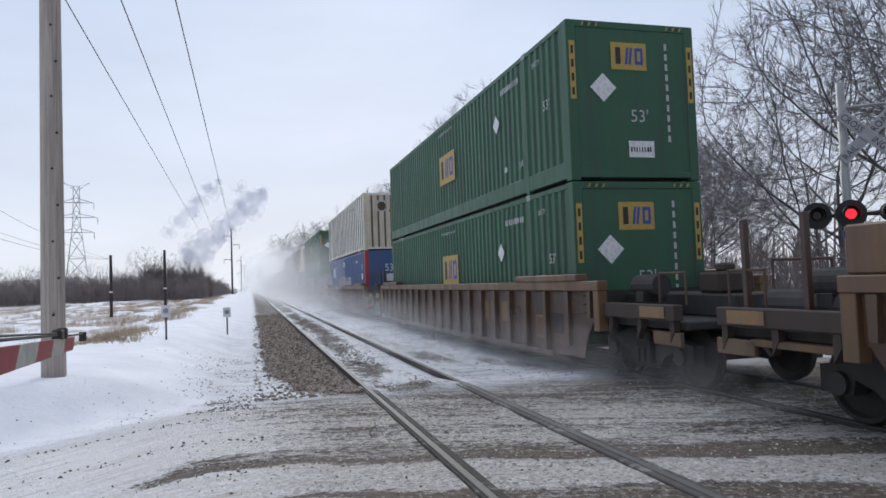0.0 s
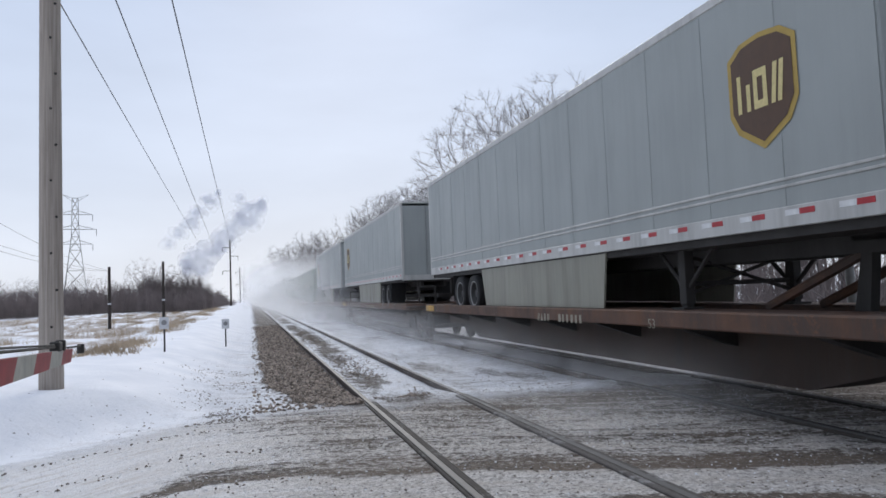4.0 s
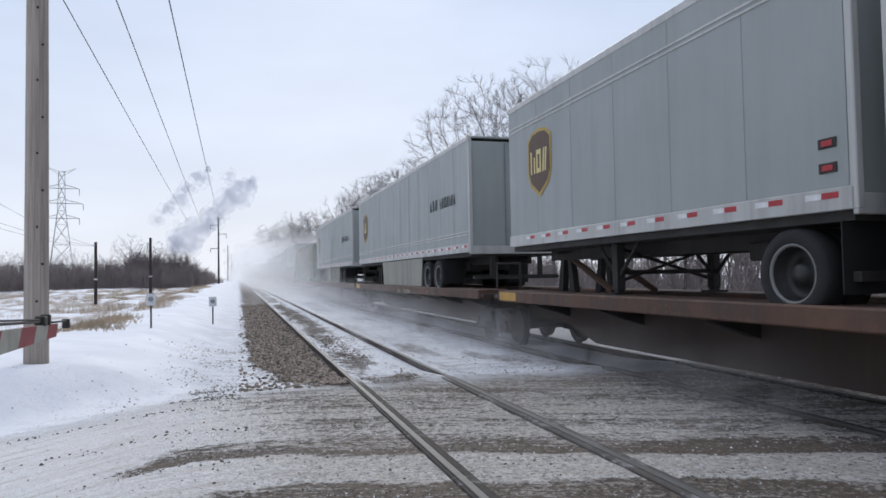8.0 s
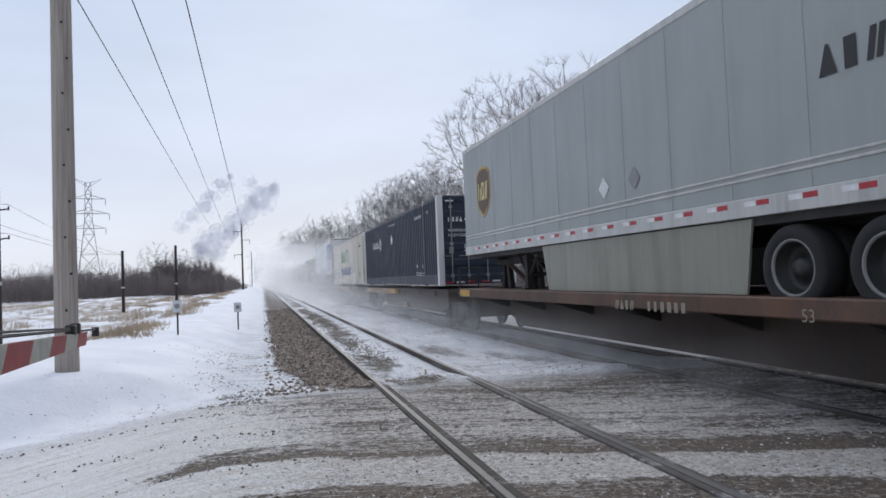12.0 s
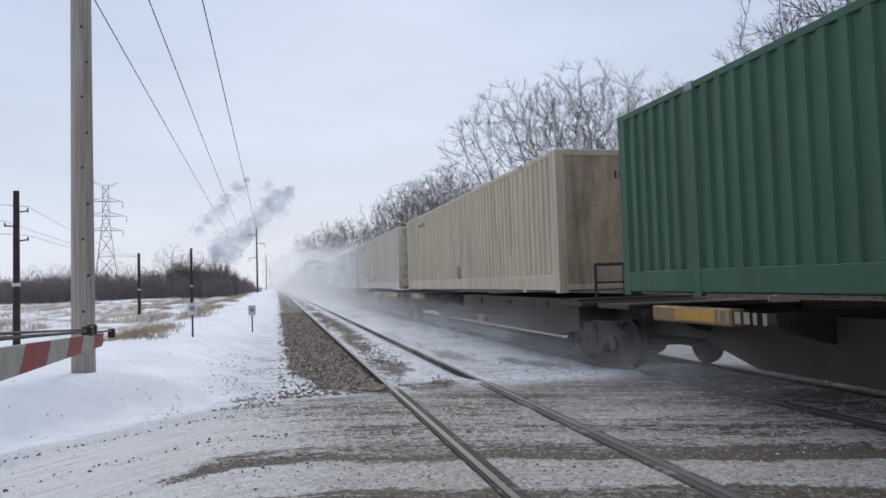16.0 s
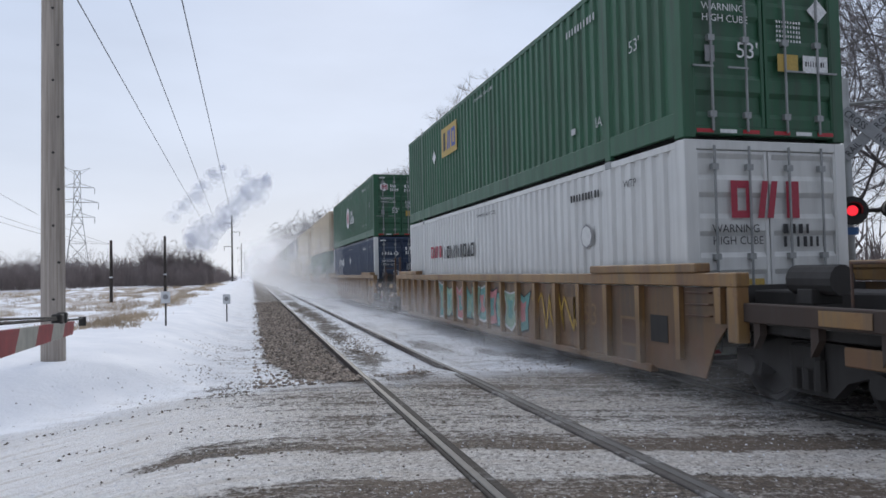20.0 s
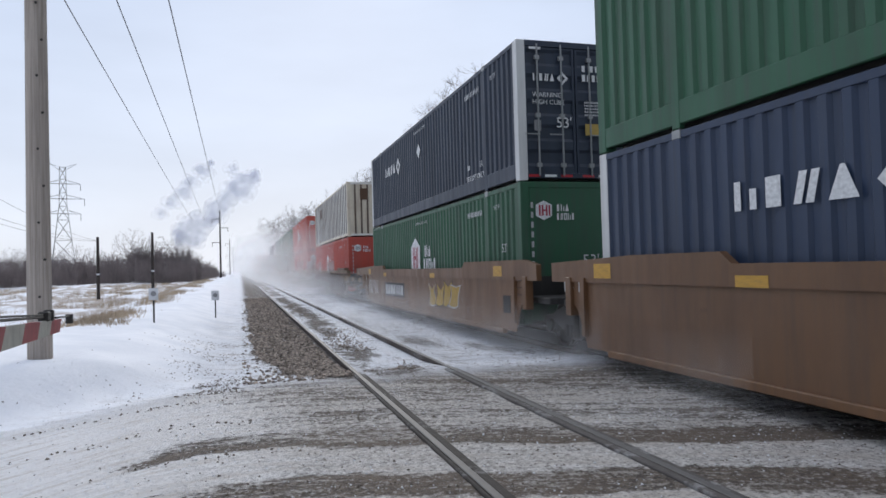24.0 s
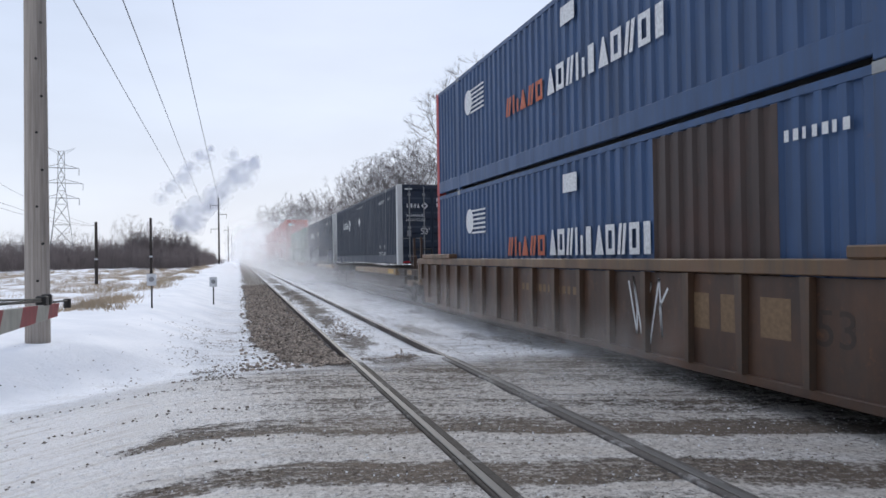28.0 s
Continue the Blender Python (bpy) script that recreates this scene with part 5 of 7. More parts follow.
def ring_mark():
    """A square ring standing on its corner."""
    o, i = 0.5, 0.24
    q = [(0, o), (o, 0), (0, -o), (-o, 0)]
    r = [(0, i), (i, 0), (0, -i), (-i, 0)]
    return [[(0.5 + a[0], 0.5 + a[1]), (0.5 + b[0], 0.5 + b[1]), (0.5 + d[0], 0.5 + d[1]), (0.5 + c[0], 0.5 + c[1])] for a, b, c, d in zip(q, q[1:] + q[:1], r, r[1:] + r[:1])]


def navy_side(ob, seed, u=13.1, diamond_u=8.25):
    word_blocks(ob, "side", u, 1.75, 1.75, 0.33, MARK_WHITE, OFF, 4, 33)
    put_poly(ob, "side", "ring", ring_mark(), u - 1.85, 1.58, 0.62, MARK_WHITE, OFF, "logo_shape")
    put_poly(ob, "side", "diamond", diamond(), diamond_u, 1.72, 0.46, MARK_WHITE, OFF, "placard")
    small_side_marks(ob, OFF, MARK_WHITE, seed)
    put_text(ob, "side", "TOP LIFT ONLY", 3.3, 0.36, 0.13, MARK_WHITE, OFF)


def navy_end(ob, seed, door=True):
    z = 2.05 if door else 1.85
    word_blocks(ob, "end", -0.95, z, 0.5, 0.15, MARK_WHITE, 0.034, 4, 33)
    put_poly(ob, "end", "ring", ring_mark(), -0.42, z - 0.06, 0.26, MARK_WHITE, 0.034, "logo_shape")
    if door:
        door_marks(ob, MARK_WHITE, seed)


def stack_side(ob, seed, patch=False):
    word_blocks(ob, "side", 8.77, 1.20, 3.75 if not patch else 3.35, 0.46, MARK_WHITE, OFF, 10, 44)
    word_blocks(ob, "side", 10.8, 1.20, 1.9, 0.38, MARK_ORANGE, OFF, 5, 45)
    disc = [[(0.5 + 0.5 * math.cos(a), 0.5 + 0.5 * math.sin(a)) for a in [math.pi * 2 * k / 18 for k in range(18)]]]
    put_poly(ob, "side", "globe", disc, 13.55, 1.75, 0.55, MARK_WHITE, OFF, "logo_shape", sy=0.6)
    for i in range(6):
        put_rect(ob, "side", 13.1, 1.74 + 0.105 * i, 0.95, 0.045, MARK_WHITE, OFF + 0.003, "logo_shape")
    put_rect(ob, "side", 8.2, 2.28, 0.52, 0.32, MARK_WHITE, OFF, "placard")
    put_bars(ob, "side", 3.1, 2.34, 0.85, 0.12, MARK_WHITE, OFF, 7, seed)
    put_text(ob, "side", "53", 1.08, 1.95, 0.29, MARK_WHITE, OFF, 0.85)
    put_rect(ob, "side", 1.1, 1.46, 0.5, 0.31, MARK_WHITE, OFF)
    if patch:
        part("primer_patch", cached("patchwall", lambda: corr_wall(3.2098, 5.4993, 0.37, TALL - 0.11, -1.295, -1, 0.28619).mesh("primer_patch", PRIMER)), ob, "brown primer patch on blue")


def stack_end(ob, seed):
    put_text(ob, "end", "53", -0.3, 1.85, 0.38, MARK_WHITE, 0.014, 0.85)
    put_rect(ob, "end", -0.22, 1.35, 0.5, 0.36, MARK_WHITE, 0.014)
    put_rect(ob, "end", -0.2, 0.7, 0.5, 0.26, MARK_WHITE, 0.014, "weight_sticker")
    put_bars(ob, "end", -0.17, 0.77, 0.44, 0.09, MARK_BLACK, 0.018, 8, seed)
    for i in range(8):
        put_rect(ob, "end", 0.72, 2.3 - 0.16 * i, 0.05, 0.10, MARK_DIM, 0.014, "number_bar")


def red_word_side(ob, seed, ink=MARK_BLACK):
    word_blocks(ob, "side", 13.2, 1.64, 1.4, 0.35, MARK_RED, OFF, 3, 55)
    word_blocks(ob, "side", 11.7, 1.6, 2.9, 0.35, ink, OFF, 9, 56)
    small_side_marks(ob, OFF, ink, seed)
    octo = [[(0.5 + 0.5 * math.cos(math.pi * k / 4), 0.5 + 0.5 * math.sin(math.pi * k / 4)) for k in range(8)]]
    put_poly(ob, "side", "octo", octo, 2.95, 1.55, 0.42, MARK_GREY, OFF, "placard")
    put_poly(ob, "side", "octo", octo, 2.92, 1.58, 0.36, WHITE, OFF + 0.003, "placard")


def red_word_end(ob, seed):
    word_blocks(ob, "end", -0.62, 1.85, 1.25, 0.5, MARK_RED, 0.034, 3, 55)
    put_text(ob, "end", "WARNING", -0.92, 1.66, 0.11, MARK_BLACK, 0.03)
    put_text(ob, "end", "HIGH CUBE", -0.92, 1.5, 0.11, MARK_BLACK, 0.03)
    put_bars(ob, "end", 0.2, 1.64, 0.5, 0.13, MARK_BLACK, 0.03, 4, seed)
    put_bars(ob, "end", 0.2, 1.46, 0.75, 0.14, MARK_BLACK, 0.03, 7, seed + 1)
    put_text(ob, "end", "53'", 0.22, 0.82, 0.24, MARK_BLACK, 0.03)
    put_rect(ob, "end", -0.5, 0.78, 0.36, 0.26, MARK_YELLOW, 0.034, "warning_sticker", "yellow warning sticker")
    put_rect(ob, "end", -0.98, 0.82, 0.38, 0.22, MARK_GREY, 0.034)


def shield_side(ob, u, v=3.05, w=1.05, h=1.3):
    put_poly(ob, "side", "shield", shield(), u, v, w, MARK_YELLOW, 1.296, "logo_shape", "gold edge of a shield logo", sy=h)
    put_poly(ob, "side", "shield", shield(), u - 0.06, v + 0.08, w - 0.12, MARK_BROWN, 1.30, "logo_shape", "brown shield logo", sy=h - 0.14)
    put_poly(ob, "side", "shieldmark", plain_shapes(("posts", "hoop", "slants")), u - 0.15, v + 0.46, 0.26, MARK_PALE_YELLOW, 1.304, "logo_shape", sy=0.44)


def trailer_word(ob):
    word_blocks(ob, "side", 3.55, 3.45, 0.85, 0.31, MARK_BLACK, 1.296, 3, 61)
    word_blocks(ob, "side", 2.5, 3.45, 1.5, 0.29, MARK_BLACK, 1.296, 7, 62)


def stacked(s, top, bottom):
    run(bottom, s, LOW)
    run(top, s, HIGH)


def single(style, s, label, smooth_side=False):
    car = well_car(style, 3.4, 3.4, -1.75, 17.1, label, smooth_side)
    if not smooth_side:
        car_marks(car, style, int(s) % 7, s > 700)
    return run(car, s)


def triple(style, starts, label, smooth_side=False):
    for i, s in enumerate(starts):
        near = 3.2 if i == 0 else 1.55
        far = 3.2 if i == len(starts) - 1 else 1.55
        car = well_car(style, near, far, -1.7, 17.85 if i == len(starts) - 1 else None, label, smooth_side)
        if not smooth_side:
            car_marks(car, style, i)
        else:
            for u, z, w, h in ((16.0, 1.37, 0.5, 0.22), (12.85, 1.3, 0.5, 0.13), (6.2, 1.3, 0.5, 0.13), (1.0, 1.37, 0.5, 0.22)):
                put_rect(car, "side", u, z, w, h, YELLOW_CLEAN, 1.555, "yellow_reflector", "bright yellow reflector panel")
            put_text(car, "side", "125 T", 17.15, 1.14, 0.2, MARK_WHITE, 1.515)
            if i == 1:
                for k in range(3):
                    put_rect(car, "side", 9.8 - 0.82 * k, 0.78, 0.62, 0.42, MARK_WHITE, 1.515, "logo_shape")
            if i == 2:
                put_rect(car, "side", 12.8, 0.58, 3.2, 0.5, MARK_BLACK, 1.515, "number_panel")
                put_bars(car, "side", 12.65, 0.66, 2.9, 0.34, MARK_WHITE, 1.518, 10, 4)
                strokes(car, 16.3, 14.2, MARK_WHITE, 3, 0.55, 1.25)
                graffiti(car, 6.4, 3.8, (SPRAY_YELLOW,), 4, 0.5, 1.25)
        run(car, s)


def graffiti(car, u0, u1, inks, seed, z0=0.34, z1=1.3, x=1.515):
    """Sprayed angular shapes with dark outlines along a car side, from u0 down to u1."""
    r = random.Random(seed)
    n = max(2, int((u0 - u1) / 0.55))
    w = (u0 - u1) / n
    for i in range(n):
        u = u0 - w * i
        ink = inks[i % len(inks)]
        lean, top = r.uniform(-0.35, 0.35), r.uniform(0.8, 1.0)
        low = r.uniform(0.0, 0.2)
        pts = [(0.0, low), (r.uniform(0.45, 0.6), r.uniform(0.0, 0.12)), (1.05, low + r.uniform(0, 0.15)), (0.85 + lean, r.uniform(0.4, 0.6)), (1.1 + lean, top), (0.6 + lean, top - r.uniform(0.05, 0.25)), (0.05 + lean, top), (0.25 + 0.5 * lean, 0.5)]
        c = (sum(a for a, _ in pts) / 8, sum(b for _, b in pts) / 8)
        rim = [(c[0] + (a - c[0]) * 1.16, c[1] + (b - c[1]) * 1.12) for a, b in pts]
        core = [(c[0] + (a - c[0]) * 0.5, c[1] + (b - c[1]) * 0.55) for a, b in pts]
        for j, (name, poly, mat) in enumerate((("spray_outline", rim, MARK_BLACK if i % 3 else MARK_DIM), ("spray_paint", pts, ink), ("spray_highlight", core, inks[(i + 1) % len(inks)]))):
            put_poly(car, "side", (name, seed, i), [poly], u, z0, w * 1.1, mat, x + 0.0015 * (j + 3 * (i % 2)), name, sy=z1 - z0)


def swoosh(car, pts, width, ink, key, x=1.522):
    """A broad sprayed band that follows the points (u, z)."""
    polys = []
    for (a, b), (c, d) in zip(pts, pts[1:]):
        k = width / 2 / math.hypot(c - a, d - b)
        nu, nz = -(d - b) * k, (c - a) * k
        polys.append([(-(a + nu), b + nz), (-(c + nu), d + nz), (-(c - nu), d - nz), (-(a - nu), b - nz)])
    put_poly(car, "side", ("swoosh", key), polys, 0.0, 0.0, 1.0, ink, x, "spray_band", "broad sprayed graffiti band")


def strokes(car, u0, u1, ink, seed, z0=0.4, z1=1.3, x=1.515, rad=0.022):
    """A sprayed tag: one zigzag line that loops back on itself."""
    r = random.Random(seed)
    n = max(9, int((u0 - u1) / 0.16))
    pts = []
    for i in range(n):
        u = u0 - (u0 - u1) * i / (n - 1)
        pts.append((u + r.uniform(-0.12, 0.12), (z0 + 0.15 * r.random() * (z1 - z0)) if i % 2 else (z1 - 0.2 * r.random() * (z1 - z0))))
        if i % 3 == 1:
            pts.append((u + r.uniform(-0.1, 0.15), (z0 + z1) / 2 + r.uniform(-0.12, 0.12)))
    swoosh(car, pts, rad * 1.6, ink, ("tag", seed), x)


SPRAY_PINK = plain("pink_spray", (0.42, 0.16, 0.17), 0.6, var=0.3)
SPRAY_BLUE = plain("blue_spray", (0.08, 0.22, 0.36), 0.6, var=0.3)
SPRAY_RED = plain("dark_pink_spray", (0.25, 0.05, 0.07), 0.6, var=0.3)
SPRAY_TEAL = plain("teal_spray", (0.10, 0.26, 0.24), 0.6, var=0.3)
SPRAY_GREEN = plain("pale_green_spray", (0.20, 0.30, 0.22), 0.6, var=0.3)
SPRAY_WHITE = plain("white_spray", (0.40, 0.40, 0.40), 0.6, var=0.3)
SPRAY_YELLOW = plain("yellow_spray", (0.40, 0.25, 0.04), 0.6, var=0.3)
FADED = plain("faded_car_lettering", (0.20, 0.128, 0.07), 0.7, var=0.2)


def car_marks(car, style, seed, panel=True):
    """Faded reporting marks and data panels on a ribbed side."""
    ink = FADED
    for k in range(3):
        put_rect(car, "side", 4.5 - 0.62 * k, 0.72, 0.42, 0.42, ink, 1.515, "logo_shape")
    put_text(car, "side", "53", 2.55, 0.72, 0.36, UNDERFRAME if style == "brown" else ink, 1.515)
    put_bars(car, "side", 9.6, 0.95, 2.3, 0.13, ink, 1.515, 12, seed)
    put_rect(car, "side", 1.35, 0.5, 0.5, 0.42, ink, 1.515, "data_panel")
    put_rect(car, "side", 1.31, 0.54, 0.42, 0.34, MARK_BROWN, 1.518, "data_panel")
    if panel:
        put_rect(car, "side", 0.4, 1.0, 1.1, 0.24, YELLOW_CLEAN, 1.515, "yellow_panel", "bright yellow reflector panel")


BR = "grimy rust-brown container well car with ribbed sides"
YE = "weathered yellow container well car with ribbed sides"
SM = "smooth rust-brown container well car with yellow reflectors"
G1 = "dark green corrugated 53 foot container with a yellow logo panel"
HEXG = "dark green corrugated container with a white hexagon logo"
NV = "dark navy corrugated container with white lettering"

lead = single("brown", -12.3, BR)
part("end_housing", B().box(-1.52, -1.1, 16.2, 17.4, 1.545, 2.0, 0.02).mesh("end_housing", YELLOW_DULL), lead, "rusty yellow housing at the car end")
for s in (11.0, 57.8):
    single("brown", s, BR)
    for top in (True, False):
        c = container(G1, GREEN)
        gold_panel_side(c, 3 + int(top), 7.2 if s > 50 and not top else 8.57), gold_panel_nose(c, 5)
        run(c, s, HIGH if top else LOW)
for s, post, paint in ((34.2, POST_PALE, BLUE), (81.1, POST_DARK, BLUE_DEEP)):
    single("brown", s, BR)
    c = container("weathered white container with rust stains and outside posts", WHITE_OLD, "post", "nose", end_paint=WHITE_STAINED, corner=WHITE_STAINED, post=post)
    put_rect(c, "side", *((12.6, 1.8, 1.35, 0.7, MARK_BROWN) if post is POST_DARK else (8.6, 0.28, 0.5, 0.2, MARK_YELLOW)), OFF, "faded_sticker")
    put_poly(c, "side", "diamond", diamond(), 8.6, 1.3, 0.36, MARK_GREY, OFF, "placard")
    put_bars(c, "side", POST + 2.6, 2.3, 1.6, 0.2, MARK_GREY, OFF, 10, 3)
    put_rect(c, "end", -0.62, 1.95, 0.5, 0.55, MARK_DIM, 0.042, "faded_sticker")
    put_poly(c, "end", "octagon", [[(0.3, 0), (0.7, 0), (1, 0.3), (1, 0.7), (0.7, 1), (0.3, 1), (0, 0.7), (0, 0.3)]], -0.58, 2.0, 0.42, MARK_BROWN, 0.045, "placard", "faded brown placard")
    put_rect(c, "end", 0.0, 1.9, 0.26, 0.14, MARK_ORANGE, 0.042, "faded_sticker")
    d = container("blue corrugated container with white block lettering", paint, corner=RED_POST)
    stack_side(d, 7), stack_end(d, 8)
    stacked(s, c, d)
car = single("red", 105.3, "red-brown container well car with painted graffiti on its side", True)
graffiti(car, 16.2, 12.8, (SPRAY_WHITE, MARK_GREY), 5, 0.4, 1.25)
graffiti(car, 12.4, 10.0, (SPRAY_BLUE, SPRAY_WHITE), 6)
graffiti(car, 9.6, 4.6, (SPRAY_PINK, SPRAY_RED), 7, 0.36, 1.3)
swoosh(car, [(10.0, 1.22), (8.0, 1.28), (6.0, 1.2)], 0.16, SPRAY_BLUE, "a", 1.525)
swoosh(car, [(4.9, 1.15), (4.2, 1.05), (3.5, 0.8), (2.8, 0.55), (2.1, 0.44), (1.4, 0.46), (0.95, 0.62), (0.75, 0.85), (0.85, 1.08), (1.15, 1.2), (1.5, 1.15)], 0.24, SPRAY_BLUE, "b", 1.525)
put_rect(car, "side", 0.45, 0.95, 0.55, 0.24, YELLOW_CLEAN, 1.515, "yellow_panel", "worn yellow reflector panel")
put_rect(car, "side", -0.25, 1.02, 0.45, 0.2, MARK_DIM, 1.515, "data_panel")
put_bars(car, "side", 0.3, 0.72, 1.1, 0.16, MARK_DIM, 1.515, 9, 5)
put_bars(car, "side", 3.9, 1.36, 2.2, 0.13, MARK_DIM, 1.545, 14, 6)
c, d = container(NV, NAVY, end="door", corner=WHITE), container(NV, NAVY, corner=WHITE)
navy_side(c, 11), navy_end(c, 12), navy_side(d, 13, 5.4, 8.25), navy_end(d, 14, False)
stacked(105.3, c, d)

# spine cars with trailers and single containers
SPL = "low spine car with grimy yellow side sills"
SPD = "low spine car with a rusty deck for trailers"


FADED_PALE = plain("worn_pale_lettering", (0.30, 0.27, 0.21), 0.7, var=0.3)


def on_spine(ob, s, length=16.15, deck=False, z=DECK, sill=(0.1, 8.9), words=False):
    car = spine_car(length, deck, SPD if deck else SPL, (sill,))
    u0 = 7.8 if deck else sill[1] - 0.6
    x = 1.366 if deck else 1.385
    if words:
        word_blocks(car, "side", sill[1] - 0.55, 0.98, 0.95, 0.16, MARK_DIM, x, 3, 12)
        put_rect(car, "side", 5.95, 0.955, 2.4, 0.2, MARK_BLACK, x, "lettering_panel")
        put_text(car, "side", "53' ALL PURPOSE SPINE", 5.88, 1.0, 0.115, MARK_DIM, x + 0.004, 0.93)
    else:
        word_blocks(car, "side", u0, 1.0, 0.6, 0.14, FADED_PALE, x, 4, 13)
        put_bars(car, "side", u0 - 0.95, 1.0, 1.0, 0.14, FADED_PALE, x, 6, int(s) % 5)
        put_text(car, "side", "53", u0 - 3.9, 1.0, 0.14, FADED_PALE, x)
    run(car, s)
    run(ob, s, z)


TG = "grey road trailer with a brown and gold shield logo"
for s, near_nose in ((126.5, True), (147.0, False), (165.2, False)):
    t = trailer(TG, 16.15, SILVER, not near_nose)
    shield_side(t, 2.0 if near_nose else 14.95)
    on_spine(t, s, deck=True, z=0)
for s in (184.4, 201.4):
    c = container(HEXG, GREEN, end="door")
    hex_side(c, 15), hex_end(c, 16)
    for i in range(22):
        put_rect(c, "side", 0.6 + 0.7 * i, 0.06, 0.36, 0.05, MARK_WHITE, 1.30, "reflective_tape")
    on_spine(c, s, sill=(7.1, 15.6))
c = container("dark green corrugated container with yellow logo panel, doors leading", GREEN_OLD, end="door")
gold_panel_side(c, 17, 11.7, 12.6, 1.6), door_marks(c, MARK_WHITE, 18)
logo_block(c, "end", -0.75, 2.0, 0.6, 0.42, 0.034, MARK_YELLOW, (MARK_BLACK, MARK_BLUE, MARK_BLUE))
on_spine(c, 219.7)
run(spine_car(17.4, True, SPD), 239.0)
p1, p2 = trailer("short grey pup trailer with a shield logo", 8.6, SILVER, False, tandem=1), trailer("short grey pup trailer with a shield logo", 8.4, SILVER, True, tandem=1)
shield_side(p1, 2.0), shield_side(p2, 7.4)
run(p1, 239.0), run(p2, 248.0)
for s in (259.1, 277.4):
    t = trailer(TG, 16.15, SILVER)
    shield_side(t, 14.95), trailer_word(t)
    on_spine(t, s, deck=True, z=0)
c = container("old green container with pale outside posts", GREEN_OLD, "post", "nose", POST_PALE)
logo_block(c, "side", 12.8, 1.8, 1.6, 0.82, OFF, MARK_PALE_YELLOW, (MARK_BLACK, MARK_BLUE, MARK_GREY))
logo_block(c, "end", -0.35, 2.05, 0.75, 0.5, 0.03, MARK_PALE_YELLOW, (MARK_BLACK, MARK_BLUE, MARK_GREY))
put_text(c, "side", "WTP", POST - 0.3, 2.3, 0.2, MARK_WHITE, OFF)
put_bars(c, "side", POST + 2.6, 2.2, 1.6, 0.2, MARK_WHITE, OFF, 10, 3)
put_poly(c, "side", "diamond", diamond(), 8.7, 1.3, 0.5, MARK_WHITE, OFF, "placard")
put_rect(c, "end", -0.75, 1.35, 0.5, 0.5, MARK_WHITE, 0.03, "placard")
on_spine(c, 296.25, deck=True)
for s in (314.2, 332.0, 348.8, 365.8):
    t = trailer(TG, 16.15, SILVER)
    shield_side(t, 14.95), trailer_word(t)
    put_poly(t, "side", "diamond", diamond(), 8.3, 2.78, 0.36, MARK_WHITE, 1.296, "placard")
    put_poly(t, "side", "diamond", diamond(), 7.35, 2.8, 0.36, MARK_GREY, 1.296, "placard")
    on_spine(t, s, deck=True, z=0)
c = container(NV, NAVY, end="door", corner=WHITE)
navy_side(c, 19), navy_end(c, 20)
on_spine(c, 385.0, sill=(7.1, 15.6))
c = container("cream refrigerated container with green and purple lettering", CREAM_PALE, "flat", "door")
word_blocks(c, "side", 11.0, 1.5, 2.7, 0.72, MARK_GREEN, OFF - 0.03, 5, 71)
word_blocks(c, "side", 11.1, 0.66, 2.2, 0.46, MARK_BLUE, OFF - 0.03, 4, 72)
word_blocks(c, "side", 8.7, 0.66, 3.0, 0.46, MARK_BLUE, OFF - 0.03, 7, 73)
for i in range(3):
    put_rect(c, "side", 5.6, 0.72 + 0.14 * i, 0.5, 0.04, MARK_BLUE, OFF - 0.03, "logo_shape")
curl = [[(0.5 + r * math.cos(a) * 0.5, 0.5 + r * math.sin(a) * 0.5) for r, a in [(1.0, x * 0.35) for x in range(-3, 12)] + [(0.72, x * 0.35) for x in range(11, -4, -1)]]]
put_poly(c, "side", "curl", curl, 8.1, 1.3, 1.3, MARK_GREEN, OFF - 0.03, "logo_shape", sy=1.05)
put_text(c, "side", "TOP LIFT ONLY", 3.3, 0.27, 0.14, MARK_BLACK, OFF - 0.03)
put_text(c, "side", "WTP", 1.72, 2.4, 0.13, MARK_BLACK, OFF - 0.03)
put_bars(c, "side", 1.72, 2.18, 1.0, 0.13, MARK_BLACK, OFF - 0.03, 8, 4)
put_poly(c, "side", "diamond", diamond(), 1.7, 0.4, 0.42, MARK_GREY, OFF - 0.03, "placard")
# cooling unit set in an open tube frame on the leading end
part("cooling_unit", B().extrude_x([(-0.02, 0.75), (-0.55, 0.75), (-0.62, 1.1), (-0.62, 1.75), (-0.42, 2.35), (-0.02, 2.4)], -1.05, 0.35).mesh("cooling_unit", CREAM_PALE), c, "cream cooling unit cover, soot-stained")
part("cover_panel", B().box(0.37, 1.08, -0.5, -0.02, 0.75, 1.75, 0.03).mesh("cover_panel", CREAM), c)
part("air_intake", B().box(-0.82, -0.55, -0.635, -0.615, 1.2, 1.34, 0.005).mesh("air_intake", DARK_STEEL), c)
# dark panel draws the bay's dark interior above the cover
part("fan_recess", B().box(-1.08, 1.08, -0.12, -0.02, 1.76, 2.68, 0.02).mesh("fan_recess", DARK_STEEL), c)
part("fuel_tank", B().box(-1.0, 1.0, -0.58, -0.02, 0.2, 0.74, 0.05).mesh("fuel_tank", DARK_STEEL), c, "grimy dark fuel tank")
